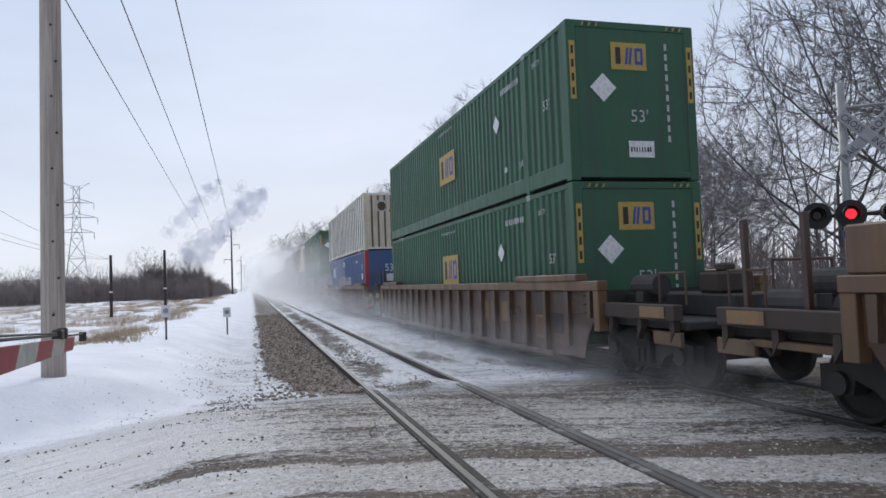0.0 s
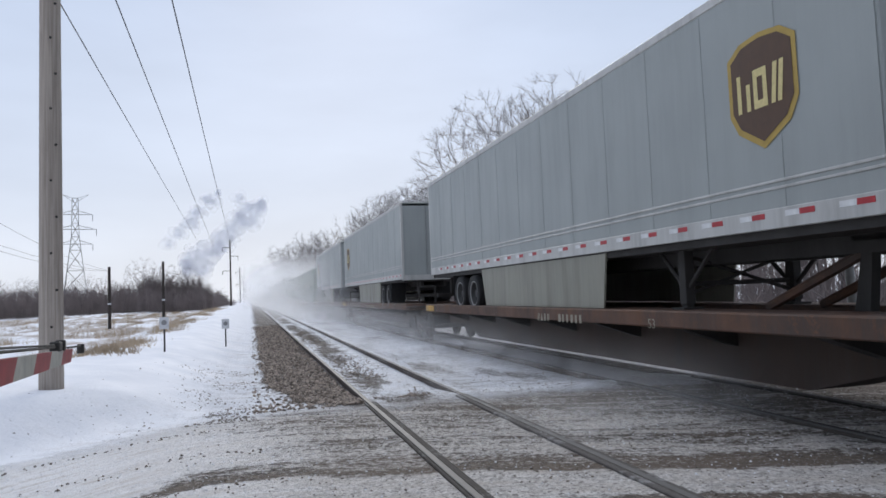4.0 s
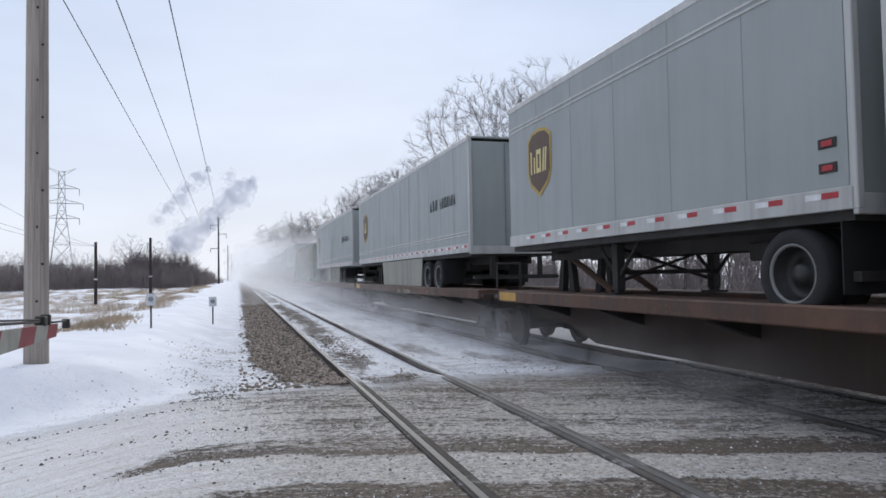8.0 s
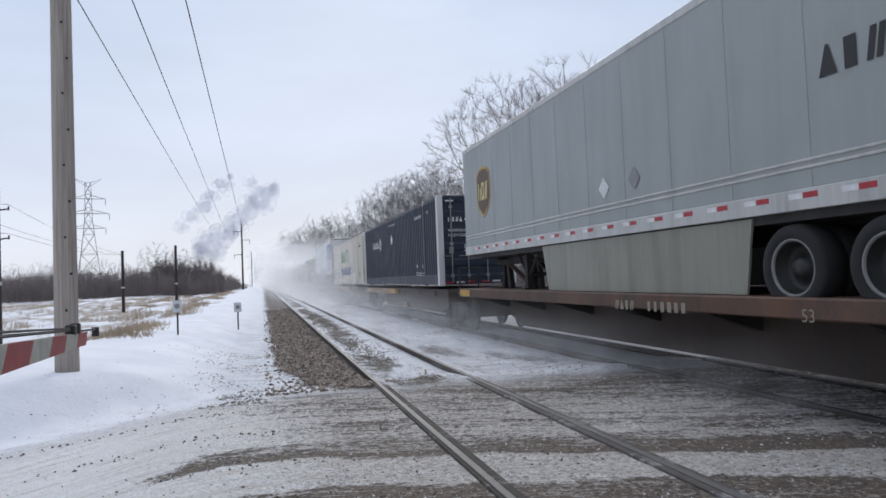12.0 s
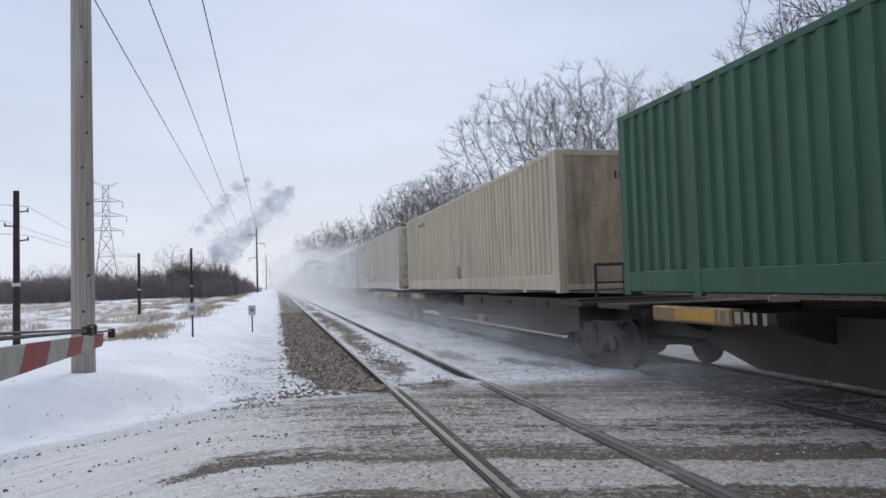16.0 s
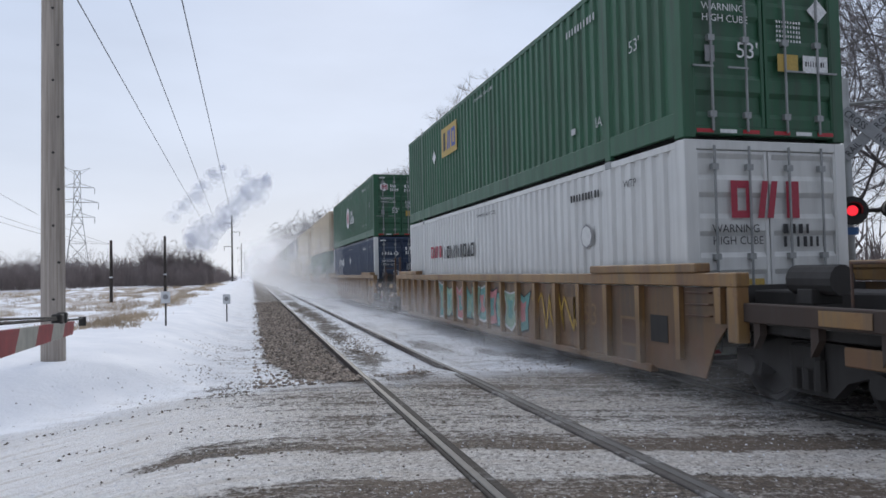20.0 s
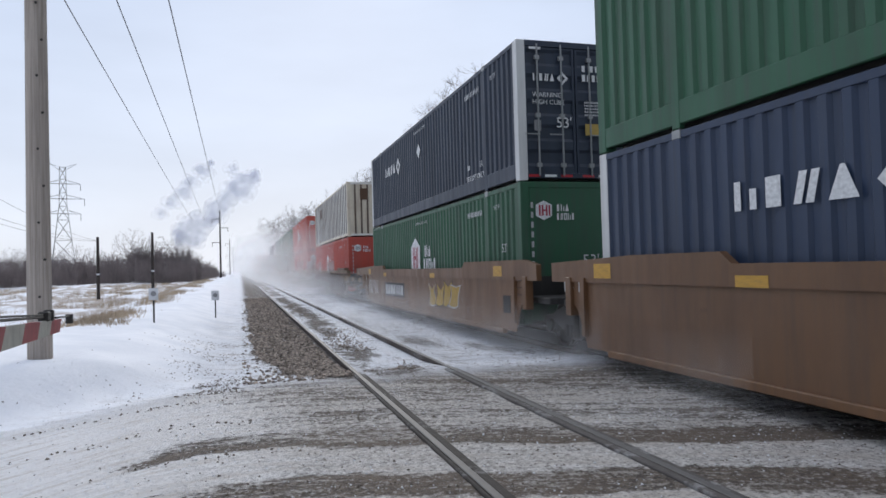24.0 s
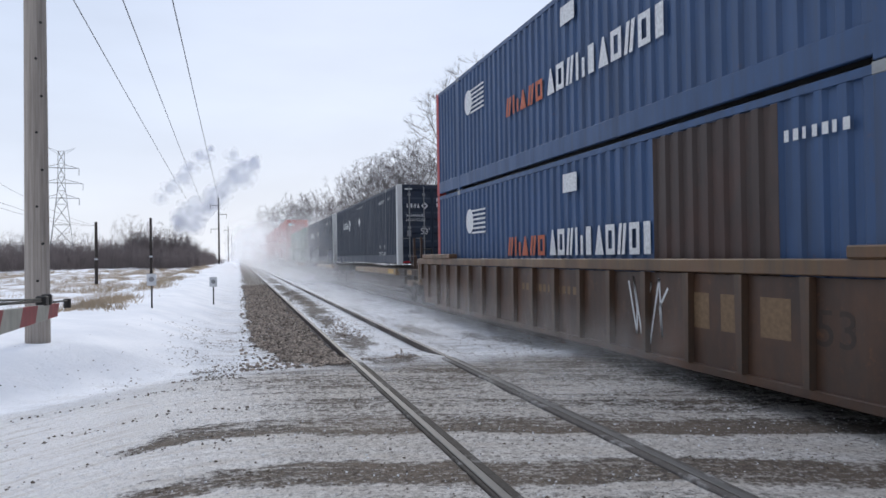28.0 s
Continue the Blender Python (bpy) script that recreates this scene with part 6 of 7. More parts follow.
for s in (-1, 1):
    part("guard_post", B().box(s * 1.23 - 0.07, s * 1.23 + 0.07, -0.76, -0.62, 0.0, TALL, 0.012).mesh("guard_post", CREAM_PALE), c)
    for z in (2.62, 0.22):
        part("guard_brace", B().tube((s * 1.24, -0.36, 1.44), (s * 1.24, -0.64 if z < 1 else -0.05, z), 0.035, n=8).mesh("guard_brace", CREAM_PALE), c)
    part("brace_node", B().tube((s * 1.2, -0.36, 1.44), (s * 1.3, -0.36, 1.44), 0.075, n=12).mesh("brace_node", CREAM_PALE), c)
    part("brace_stub", B().tube((s * 1.24, -0.64, 1.44), (s * 1.24, -0.05, 1.44), 0.03, n=8).mesh("brace_stub", CREAM_PALE), c)
    for z0, z1 in ((TALL - 0.13, TALL - 0.003), (0.02, 0.14)):
        part("guard_rail", B().box(s * 1.23 - 0.06, s * 1.23 + 0.06, -0.62, -0.02, z0, z1, 0.008).mesh("guard_rail", CREAM_PALE), c)
part("guard_crossbar", B().box(-1.16, 1.16, -0.74, -0.64, TALL - 0.12, TALL, 0.01).mesh("guard_crossbar", DARK_STEEL), c)
on_spine(c, 402.1, sill=(7.1, 15.6))
t = trailer("white road trailer with a large blue logo panel", 16.15, TRAILER_WHITE, rim=RIM_WHITE, skirt=False)
put_rect(t, "side", 3.65, 3.42, 3.55, 1.2, MARK_BLUE, 1.296, "logo_panel")
word_blocks(t, "side", 3.4, 3.62, 3.1, 0.8, MARK_WHITE, 1.30, 5, 81)
for i in range(4):
    put_bars(t, "side", 3.3 - 0.3 * i, 3.16 - 0.2 * i, 2.8 - 0.3 * i, 0.1, MARK_BLUE, 1.296, 14, 82 + i)
on_spine(t, 420.2, deck=True, z=0)
c = container(HEXG, GREEN, end="door")
hex_side(c, 23), hex_end(c, 24)
on_spine(c, 438.9)
c = container(NV, NAVY, end="door", corner=WHITE)
navy_side(c, 23), navy_end(c, 24)
on_spine(c, 458.6)
c = container(G1, GREEN)
gold_panel_side(c, 25), gold_panel_nose(c, 26)
on_spine(c, 477.9, sill=(13.4, 15.2))
c = container("tan cream corrugated container, grime-streaked end", CREAM, end_paint=CREAM_STAINED)
put_bars(c, "side", 13.57, 2.42, 1.15, 0.12, MARK_BLACK, OFF, 9, 5)
put_bars(c, "end", 0.0, 2.3, 0.9, 0.16, MARK_BLACK, 0.014, 9, 6)
put_poly(c, "side", "diamond", diamond(), 8.0, 0.34, 0.48, MARK_GREY, OFF, "placard")
on_spine(c, 496.7, sill=(13.4, 15.2))
c = container("pale cream corrugated container with dark marks", CREAM_PALE, end="door")
put_bars(c, "side", 13.57, 2.42, 1.15, 0.12, MARK_BLACK, OFF, 9, 5)
put_poly(c, "side", "diamond", diamond(), 8.15, 0.35, 0.46, MARK_GREY, OFF, "placard")
put_bars(c, "end", -0.9, 2.2, 0.8, 0.14, MARK_BLACK, 0.034, 7, 6)
put_rect(c, "end", -0.6, 0.9, 0.36, 0.26, MARK_ORANGE, 0.034)
on_spine(c, 515.2, words=True)
for s in (532.6, 551.1):
    c = container("white corrugated container with red and black lettering", WHITE, end="door")
    red_word_side(c, 27), red_word_end(c, 28)
    on_spine(c, s)
c = container("dark green corrugated container with yellow logo panel, doors leading", GREEN, end="door")
gold_panel_side(c, 29, 11.65, 12.5, 1.62), door_marks(c, MARK_WHITE, 30)
logo_block(c, "end", -0.75, 2.0, 0.6, 0.42, 0.034, MARK_YELLOW, (MARK_BLACK, MARK_BLUE, MARK_BLUE))
on_spine(c, 571.8)
t = trailer("plain white road trailer with white wheel rims", 16.15, TRAILER_WHITE, rim=RIM_WHITE, skirt=False, band=False)
put_poly(t, "side", "arrow", [[(0.35, 1), (0.65, 1), (0.65, 0.25), (1, 0.25), (0.5, 0), (0, 0.25), (0.35, 0.25)]], 3.1, 2.5, 0.22, MARK_RED, 1.296, "red_arrow", "red arrow decal", sy=0.75)
on_spine(t, 590.3, deck=True, z=0)


def gold_panel_door(ob, seed, u=8.6, du=12.5, v=1.12):
    gold_panel_side(ob, seed, u, du, v), door_marks(ob, MARK_WHITE, seed + 1)
    logo_block(ob, "end", -0.75, 2.0, 0.6, 0.42, 0.034, MARK_YELLOW, (MARK_BLACK, MARK_BLUE, MARK_BLUE))
    return ob


def hexagon_door(ob, seed, door=True):
    hex_side(ob, seed), hex_end(ob, seed + 1, door=door)
    return ob


def cream_box(door=True):
    c = container("tan cream corrugated container, grime-streaked doors", CREAM, end="door" if door else "nose", end_paint=CREAM_STAINED)
    put_bars(c, "side", 13.57, 2.42, 1.15, 0.12, MARK_BLACK, OFF, 9, 5)
    put_poly(c, "side", "diamond", diamond(), 8.15, 0.35, 0.46, MARK_GREY, OFF, "placard")
    put_bars(c, "end", -0.9, 2.2, 0.8, 0.14, MARK_BLACK, 0.034, 7, 6)
    return c


def navy_box(door=True, u=13.1, paint=NAVY_BLUE):
    c = container(NV, paint, end="door" if door else "nose", corner=WHITE)
    navy_side(c, 41, u), navy_end(c, 42, door)
    return c


car = single("yellow", 611.4, "weathered yellow container well car with teal graffiti")
graffiti(car, 11.5, 5.0, (SPRAY_TEAL, SPRAY_GREEN, SPRAY_TEAL, SPRAY_PINK), 8, 0.36, 1.32, x=1.515)
strokes(car, 4.6, 2.6, SPRAY_YELLOW, 19, 0.5, 1.2, 1.53, 0.03)
w = container("white corrugated container with red and black lettering", WHITE, end="door")
red_word_side(w, 31), red_word_end(w, 32)
stacked(611.4, gold_panel_door(container(G1, GREEN, end="door"), 33, 11.7, 12.8, 1.64), w)
triple("yellow", (635.1, 654.4, 673.9), YE)
stacked(635.1, hexagon_door(container(HEXG, GREEN, end="door"), 35), navy_box(True))
stacked(654.4, cream_box(), hexagon_door(container(HEXG, GREEN, end="door"), 37))
stacked(673.9, cream_box(), cream_box())
triple("rust", (696.7, 716.3, 735.7), SM, True)
stacked(696.7, navy_box(True), cream_box())
stacked(716.3, gold_panel_door(container(G1, GREEN, end="door"), 43), navy_box(False))
stacked(735.7, navy_box(True, 13.1, NAVY), hexagon_door(container(HEXG, GREEN), 45, False))
single("brown", 759.0, BR)


def red_box(seed, logo=True):
    c = container("bright red corrugated container with a white hexagon logo", RED)
    if logo:
        hex_side(c, seed, None)
    else:
        side53(c, OFF), small_side_marks(c, OFF, MARK_WHITE, seed)
    hex_end(c, seed + 1, MARK_GREY, False)
    return c


c = container("weathered white container with rust stains and outside posts", WHITE_OLD, "post", "nose", end_paint=WHITE_STAINED, corner=WHITE_STAINED, post=POST_DARK)
put_rect(c, "side", 12.85, 1.8, 1.3, 0.64, MARK_BROWN, OFF, "faded_sticker")
put_text(c, "side", "53", 0.5, 0.48, 0.2, MARK_BLACK, OFF)
put_bars(c, "side", POST + 3.2, 2.3, 1.6, 0.2, MARK_GREY, OFF, 10, 3)
put_rect(c, "end", -0.62, 1.95, 0.4, 0.6, MARK_BROWN, 0.042, "faded_sticker")
stacked(759.0, c, red_box(47))
triple("yellow", (782.2, 801.8, 820.6), YE)
stacked(782.2, red_box(49), red_box(51, False))
stacked(801.8, gold_panel_door(container(G1, GREEN, end="door"), 53), gold_panel_door(container(G1, GREEN, end="door"), 55, 8.3, 3.5))
c = container(HEXG, GREEN, end="ribbed")
d = container(G1, GREEN)
gold_panel_side(d, 57, 5.8, 12.5, 1.48), logo_block(d, "end", -0.1, 1.75, 0.7, 0.5, 0.012, MARK_YELLOW, (MARK_BLACK, MARK_BLUE, MARK_BLUE))
stacked(820.6, hexagon_door(c, 58, False), d)
car = single("brown", 844.2, BR)
strokes(car, 5.8, 4.9, MARK_WHITE, 9, x=1.52)
c, d = container("blue corrugated container with white block lettering", BLUE_DEEP, corner=RED_POST), container("blue corrugated container with a brown primer patch", BLUE_DEEP, corner=RED_POST)
stack_side(c, 61), stack_end(c, 62), stack_side(d, 63, True), stack_end(d, 64)
stacked(844.2, c, d)
for s, c in ((865.6, navy_box(True, 13.1, NAVY)), (883.2, navy_box(True, 13.1, NAVY)), (902.0, hexagon_door(container(HEXG, GREEN, end="door"), 65))):
    on_spine(c, s)
for s in (926.0, 949.3, 972.5):
    single("brown", s, BR)
    c, d = red_box(67), red_box(69)
    put_rect(d, "side", 2.6, 0.3, 2.2, 2.1, MARK_WHITE, OFF + 0.006, "white_panel", "large white panel")
    stacked(s, c, d)

# ---- surroundings ----
def grained(name, dark, light):
    """Upright wood with checks and long grain."""
    m, n, l, bs = node_mat(name)
    co = n.new("ShaderNodeTexCoord").outputs["Object"]
    g = noise_tex(n, l, co, 1.0, 8, 0.7, (26, 26, 0.7))
    w = noise_tex(n, l, co, 0.8, 4)
    c = mixc(n, l, remap(n, l, g, 0.35, 0.62), dark, light)
    c = mixc(n, l, remap(n, l, w, 0.45, 0.7, 0.0, 0.4), c, [x * 0.7 for x in light])
    l.new(c, bs.inputs["Base Color"])
    bs.inputs["Roughness"].default_value = 0.9
    bump(n, l, bs, g, 0.5, 0.03)
    return m


BARK = plain("grey_frosted_bark", (0.10, 0.09, 0.09), 0.9, var=0.3, scale=3)
TWIG = plain("frosted_twigs", (0.17, 0.155, 0.157), 0.9, var=0.3, scale=1.0)
SCRUB = plain("brown_winter_scrub", (0.24, 0.203, 0.195), 0.95, var=0.3, scale=0.3)
POLE_WOOD = grained("weathered_pole_wood", (0.31, 0.268, 0.235), (0.53, 0.468, 0.41))
DARK_WOOD = plain("dark_creosote_wood", (0.045, 0.036, 0.032), 0.9, var=0.3, scale=3)
GALV = plain("galvanised_lattice_steel", (0.26, 0.27, 0.29), 0.6, 0.3)
WIRE = plain("wire", (0.09, 0.09, 0.10), 0.6)
SIGN_WHITE = plain("white_sign_sheet", (0.62, 0.63, 0.65), 0.6)
SIGN_GREY = plain("dulled_white_sign_sheet", (0.36, 0.37, 0.39), 0.6)
SIGN_BLUE = plain("blue_sign_sheet", (0.05, 0.14, 0.34), 0.5)
# both gate paints are darkened: the arm's shade is put into the colour
GATE_WHITE = plain("shaded_white_gate_paint", (0.36, 0.36, 0.32), 0.6, var=0.2)
GATE_RED = plain("shaded_red_gate_paint", (0.26, 0.026, 0.03), 0.55, var=0.25)
DRY_GRASS = plain("dry_grass", (0.43, 0.34, 0.24), 0.95, var=0.35, scale=0.6)


def tree_meshes(seed, height, wide=0.36, points=900, trunk=0.2, low=0.26):
    """A bare tree whose limbs reach for points spread through a rounded, lobed crown."""
    r = random.Random(seed)
    lobes = [(Vector((0, 0, height * 0.62)), wide * height, 0.37 * height)]
    for i in range(5):
        a = 6.283 * (i + r.uniform(-0.3, 0.3)) / 5
        lobes.append((Vector((math.cos(a), math.sin(a), 0)) * height * wide * r.uniform(0.55, 0.8) + Vector((0, 0, height * r.uniform(0.42, 0.78))), height * wide * r.uniform(0.38, 0.55), height * r.uniform(0.13, 0.2)))
    goal = []
    while len(goal) < points:
        c, rx, rz = lobes[0] if r.random() < 0.5 else r.choice(lobes[1:])
        d = Vector((r.gauss(0, 1), r.gauss(0, 1), r.gauss(0, 1))).normalized() * r.random() ** 0.28
        q = c + Vector((d.x * rx, d.y * rx, d.z * rz))
        if low * height < q.z < height:
            goal.append(q)
    goal = np.array(goal)
    step = height * 0.024
    pos, par = [np.array((0.0, 0.0, -0.3))], [-1]
    while pos[-1][2] < trunk * height:
        pos.append(pos[-1] + np.array((r.gauss(0, 0.08), r.gauss(0, 0.08), 1.0)) * step)
        par.append(len(pos) - 2)
    near = np.zeros(len(goal), int)
    shoots = {}
    dist = np.full(len(goal), 1e9)

    def update(k):
        d = np.linalg.norm(goal - pos[k], axis=1)
        hit = d < dist
        dist[hit], near[hit] = d[hit], k

    for k in range(len(pos)):
        update(k)
    for _ in range(70):
        if not len(goal):
            break
        first = len(pos)
        for k in np.unique(near):
            shoots[k] = shoots.get(k, 0) + 1
            if shoots[k] > 3:
                continue
            d = goal[near == k] - pos[k]
            d = (d / np.linalg.norm(d, axis=1)[:, None]).sum(axis=0)
            d /= np.linalg.norm(d) + 1e-9
            back = pos[k] - pos[par[k]] if par[k] >= 0 else np.array((0, 0, step))
            d = d + 0.55 * back / step + np.array((r.gauss(0, 0.09), r.gauss(0, 0.09), 0.10 + r.gauss(0, 0.07)))
            pos.append(pos[k] + d / np.linalg.norm(d) * step)
            par.append(int(k))
        if first == len(pos):
            break
        for k in range(first, len(pos)):
            update(k)
        left = dist > 1.7 * step
        goal, near, dist = goal[left], near[left], dist[left]
    load = np.zeros(len(pos))
    kids = [0] * len(pos)
    for k in range(len(pos) - 1, 0, -1):
        load[k] = max(load[k], 1.0)
        load[par[k]] += load[k]
        kids[par[k]] += 1
    rad = (height * 0.00062 * load ** 0.44).tolist()
    limb, twig = B(), B()
    for k in range(1, len(pos)):
        a, b = Vector(pos[par[k]]), Vector(pos[k])
        if load[k] > 14:
            limb.tube(a, b, rad[par[k]] if kids[par[k]] == 1 else rad[k] * 1.15, rad[k], 6 if load[k] > 300 else 4, False)
        else:
            twig.tube(a, b, rad[k] * 1.1, rad[k], 3, False)
        if load[k] < 9:
            out = Vector((b.x, b.y, b.z - 0.45 * height)).normalized()
            d = ((b - a).normalized() + 0.5 * out).normalized()
            for _ in range(4 if kids[k] == 0 else 2):
                e = (d + Vector((r.gauss(0, 0.34), r.gauss(0, 0.34), r.gauss(0.12, 0.28)))).normalized()
                span = step * r.uniform(1.0, 2.4)
                tip = b + e * span
                twig.spike(b, tip, height * 0.00062)
                for _ in range(2):
                    f = (e + Vector((r.gauss(0, 0.5), r.gauss(0, 0.5), r.gauss(0.1, 0.4)))).normalized()
                    q = b.lerp(tip, r.uniform(0.3, 0.8))
                    twig.spike(q, q + f * span * r.uniform(0.45, 0.8), height * 0.00045)
    return limb.mesh("trunk", BARK, smooth=True), twig.mesh("crown", TWIG)


TREES = [tree_meshes(sd, 14.0, w, 560, tr) for sd, w, tr in ((11, 0.33, 0.2), (12, 0.40, 0.16), (13, 0.28, 0.22), (14, 0.36, 0.18), (15, 0.44, 0.15))]
TREES_BIG = [tree_meshes(sd, 14.0, w, 1500, tr) for sd, w, tr in ((51, 0.38, 0.15), (52, 0.34, 0.18))]
TREES_NEAR = [tree_meshes(sd, 14.0, w, 1200, 0.16, 0.14) for sd, w in ((41, 0.40), (42, 0.46))]
TREES_SPARSE = [tree_meshes(sd, 14.0, 0.36, 500) for sd in (31, 32)]
BUSHES = [tree_meshes(sd, 6.0, 0.5, 230, 0.06, 0.1) for sd in (21, 22)]
rt = random.Random(9)


def plant(me, x, y, h, base, label, group, z=None):
    tr = thing("bare_tree", label, "tree", group)
    part("trunk", me[0], tr)
    part("crown", me[1], tr)
    k = h / base
    tr.matrix_basis = pose(x, y, ground_height(x, y) if z is None else z, 0, 0, rt.uniform(0, 360)) @ Matrix.Diagonal((k, k, k, 1))
    return tr


TL = "leafless deciduous tree, twigs pale with frost"
# the big trees behind the train, and the wood that recedes along the line
SKYLINE = ((0.03, 0.03), (0.051, 0.074), (0.071, 0.104), (0.103, 0.110), (0.136, 0.105), (0.165, 0.125), (0.178, 0.145), (0.23, 0.158), (0.26, 0.17))
for x, y, h, i in ((15.6, 62.0, 12.8, 1), (15.8, 71.0, 13.6, 0), (16.4, 86.0, 15.0, 1), (15.2, 54.0, 12.0, 0), (17.9, 46.0, 16.4, 0), (22.1, 46.0, 17.8, 1), (25.0, 44.5, 16.8, 0), (28.0, 45.0, 13.6, 1), (31.5, 46.0, 13.0, 0), (35.0, 47.0, 13.0, 1)):
    plant(TREES_BIG[i], x, y, h, 14.0, TL, "trees beside the railway")
for i in range(17):
    y = 58 + 5.0 * i + 0.42 * i * i + rt.uniform(-2, 2)
    x = rt.uniform(12.8, 18.5)
    el = float(np.interp(x / y, [a for a, _ in SKYLINE], [b for _, b in SKYLINE]))
    plant(TREES[i % 5], x, y, (el * y + 2.1) * rt.uniform(0.82, 1.0), 14.0, TL, "trees beside the railway")
for x, y, h in ((19.0, 18.5, 12.5), (18.8, 14.5, 15.5), (22.0, 22.5, 11.5), (23.0, 14, 15.5), (17.4, 10.5, 14), (29, 15, 13.5), (19.5, 27, 8.5), (22.5, 30, 9.3), (26.0, 31.5, 9.8), (24.0, 36, 10.5)):
    plant(TREES_NEAR[int(x * 2 + y) % 2], x, y, h, 14.0, TL, "trees beside the crossing")
for i in range(26):
    y = 9 + i * 4.6 + rt.uniform(-1, 1)
    plant(rt.choice(BUSHES), max(14, y * 0.3) + rt.uniform(0, 11), y, rt.uniform(3.0, 5.5), 6.0, "leafless frosted shrub beside the railway wood", "shrubs beside the railway")


def far_wood(name, label, x0, x1, y0, y1, count, hmin, hmax, seed, taper=None):
    """A distant wood of thin stems and twigs, joined; taper: where it dies out to nothing."""
    r = random.Random(seed)
    b = B()
    for _ in range(count):
        x, y = r.uniform(x0, x1), r.uniform(y0, y1)
        h = (hmin + (hmax - hmin) * r.random() ** 2.2) * (1.0 + 0.25 * noise.noise((x * 0.12, y * 0.02, seed)))
        if taper:
            h *= 0.25 + 0.75 * smooth(taper[1], taper[0], x)
        z = ground_height(x, y) - 0.2
        b.tube((x, y, z), (x + r.uniform(-0.1, 0.1) * h, y, z + h * 0.85), 0.010 * h, 0.004 * h, 3, False)
        for _ in range(14):
            t = r.uniform(0.05, 0.72)
            q = Vector((x, y, z + h * t))
            e = q + Vector((r.gauss(0, 0.13), r.gauss(0, 0.1), r.uniform(0.12, 0.34))) * h
            b.spike(q, e, 0.0075 * h)
    thing(name, label, "woods", kind="stuff", me=b.mesh(name, SCRUB))


far_wood("far_wood", "distant brown leafless wood across the snowy field", -340, -55, 230, 300, 2300, 5.0, 11.5, 1)
far_wood("underbrush", "dense frosted underbrush below the trees behind the railway", 13.5, 34, 11, 75, 2300, 1.6, 4.6, 4)
far_wood("thicket", "dark leafless thicket beyond the field", -70, -4.0, 172, 205, 2500, 3.8, 8.0, 2, (-13.0, -4.0))
far_wood("thicket", "tall dense leafless thicket beyond the field", -27, -6.0, 184, 200, 750, 4.6, 11.0, 6, (-15.0, -3.0))
for x, y, h in ((-25.5, 186, 13.5), (-22.5, 190, 11.5), (-19.5, 188, 12.0), (-16, 190, 11.5), (-28.5, 195, 9.0), (-13, 186, 9.0), (-37, 200, 10.0), (-42, 205, 11.0), (-47, 204, 10.0), (-53, 200, 9.5), (-58, 208, 10.5), (-64, 206, 10.0)):
    plant(rt.choice(TREES_SPARSE), x, y, h, 14.0, "leafless tree in a dark thicket", "trees in the field")


def grass_stuff():
    r = random.Random(3)
    b = B()
    for _ in range(6800):
        y = 19 + 130 * r.random() ** 1.3
        rim = r.random() < 0.13
        if rim:
            x = -3.2 - 0.013 * y + r.gauss(-0.2, 0.35)
            if noise.noise((x * 0.3, y * 0.12, 15.0)) < 0.0:
                continue
        else:
            x = r.uniform(-48, -6.0)
            if noise.noise((x * 0.16, y * 0.07, 5.0)) + 0.4 * noise.noise((x * 0.6, y * 0.25, 5.0)) < 0.0:
                continue
        z = ground_height(x, y)
        k = 0.5 if rim else r.uniform(0.6, 1.25)
        for _ in range(13):
            q = Vector((x + r.gauss(0, 0.22), y + r.gauss(0, 0.35), z - 0.03))
            b.spike(q, q + Vector((r.gauss(0, 0.10), r.gauss(0, 0.10), r.uniform(0.15, 0.62) * k)), 0.012)
    return b.mesh("dry_grass", DRY_GRASS)


thing("dry_grass", "tufts of dry tan grass standing in the snow", "grass", kind="stuff", me=grass_stuff())



def stone_mesh(r, size):
    """One small angular stone as a squashed, turned octahedron."""
    m = Euler((r.uniform(0, 6.28), r.uniform(0, 6.28), r.uniform(0, 6.28))).to_matrix()
    s = [size * r.uniform(0.6, 1.2) for _ in range(3)]
    return [m @ Vector(v) for v in ((s[0], 0, 0), (-s[0], 0, 0), (0, s[1], 0), (0, -s[1], 0), (0, 0, s[2]), (0, 0, -s[2]))]


OCT = ((0, 2, 4), (2, 1, 4), (1, 3, 4), (3, 0, 4), (2, 0, 5), (1, 2, 5), (3, 1, 5), (0, 3, 5))


def scatter(name, label, category, mat, spots, seed):
    r = random.Random(seed)
    b = B()
    for x, y, size in spots(r):
        z = ground_height(x, y)
        i0 = len(b.v)
        b.v += [(x + v.x, y + v.y, z + v.z * 0.8 + size * 0.15) for v in stone_mesh(r, size)]
        b.f += [tuple(i0 + i for i in f) for f in OCT]
    b.m = [0] * len(b.f)
    thing(name, label, category, kind="stuff", me=b.mesh(name, mat))


def island_stone(name, dark, light, rough=0.9, bloom=1.0):
    m, n, l, bs = node_mat(name)
    g = n.new("ShaderNodeNewGeometry").outputs["Random Per Island"]
    co = n.new("ShaderNodeTexCoord").outputs["Object"]
    c = mixc(n, l, g, dark, light)
    c = mixc(n, l, remap(n, l, noise_tex(n, l, co, 30, 4), 0.35, 0.7, 0.0, bloom), c, light)
    l.new(c, bs.inputs["Base Color"])
    bs.inputs["Roughness"].default_value = rough
    return m


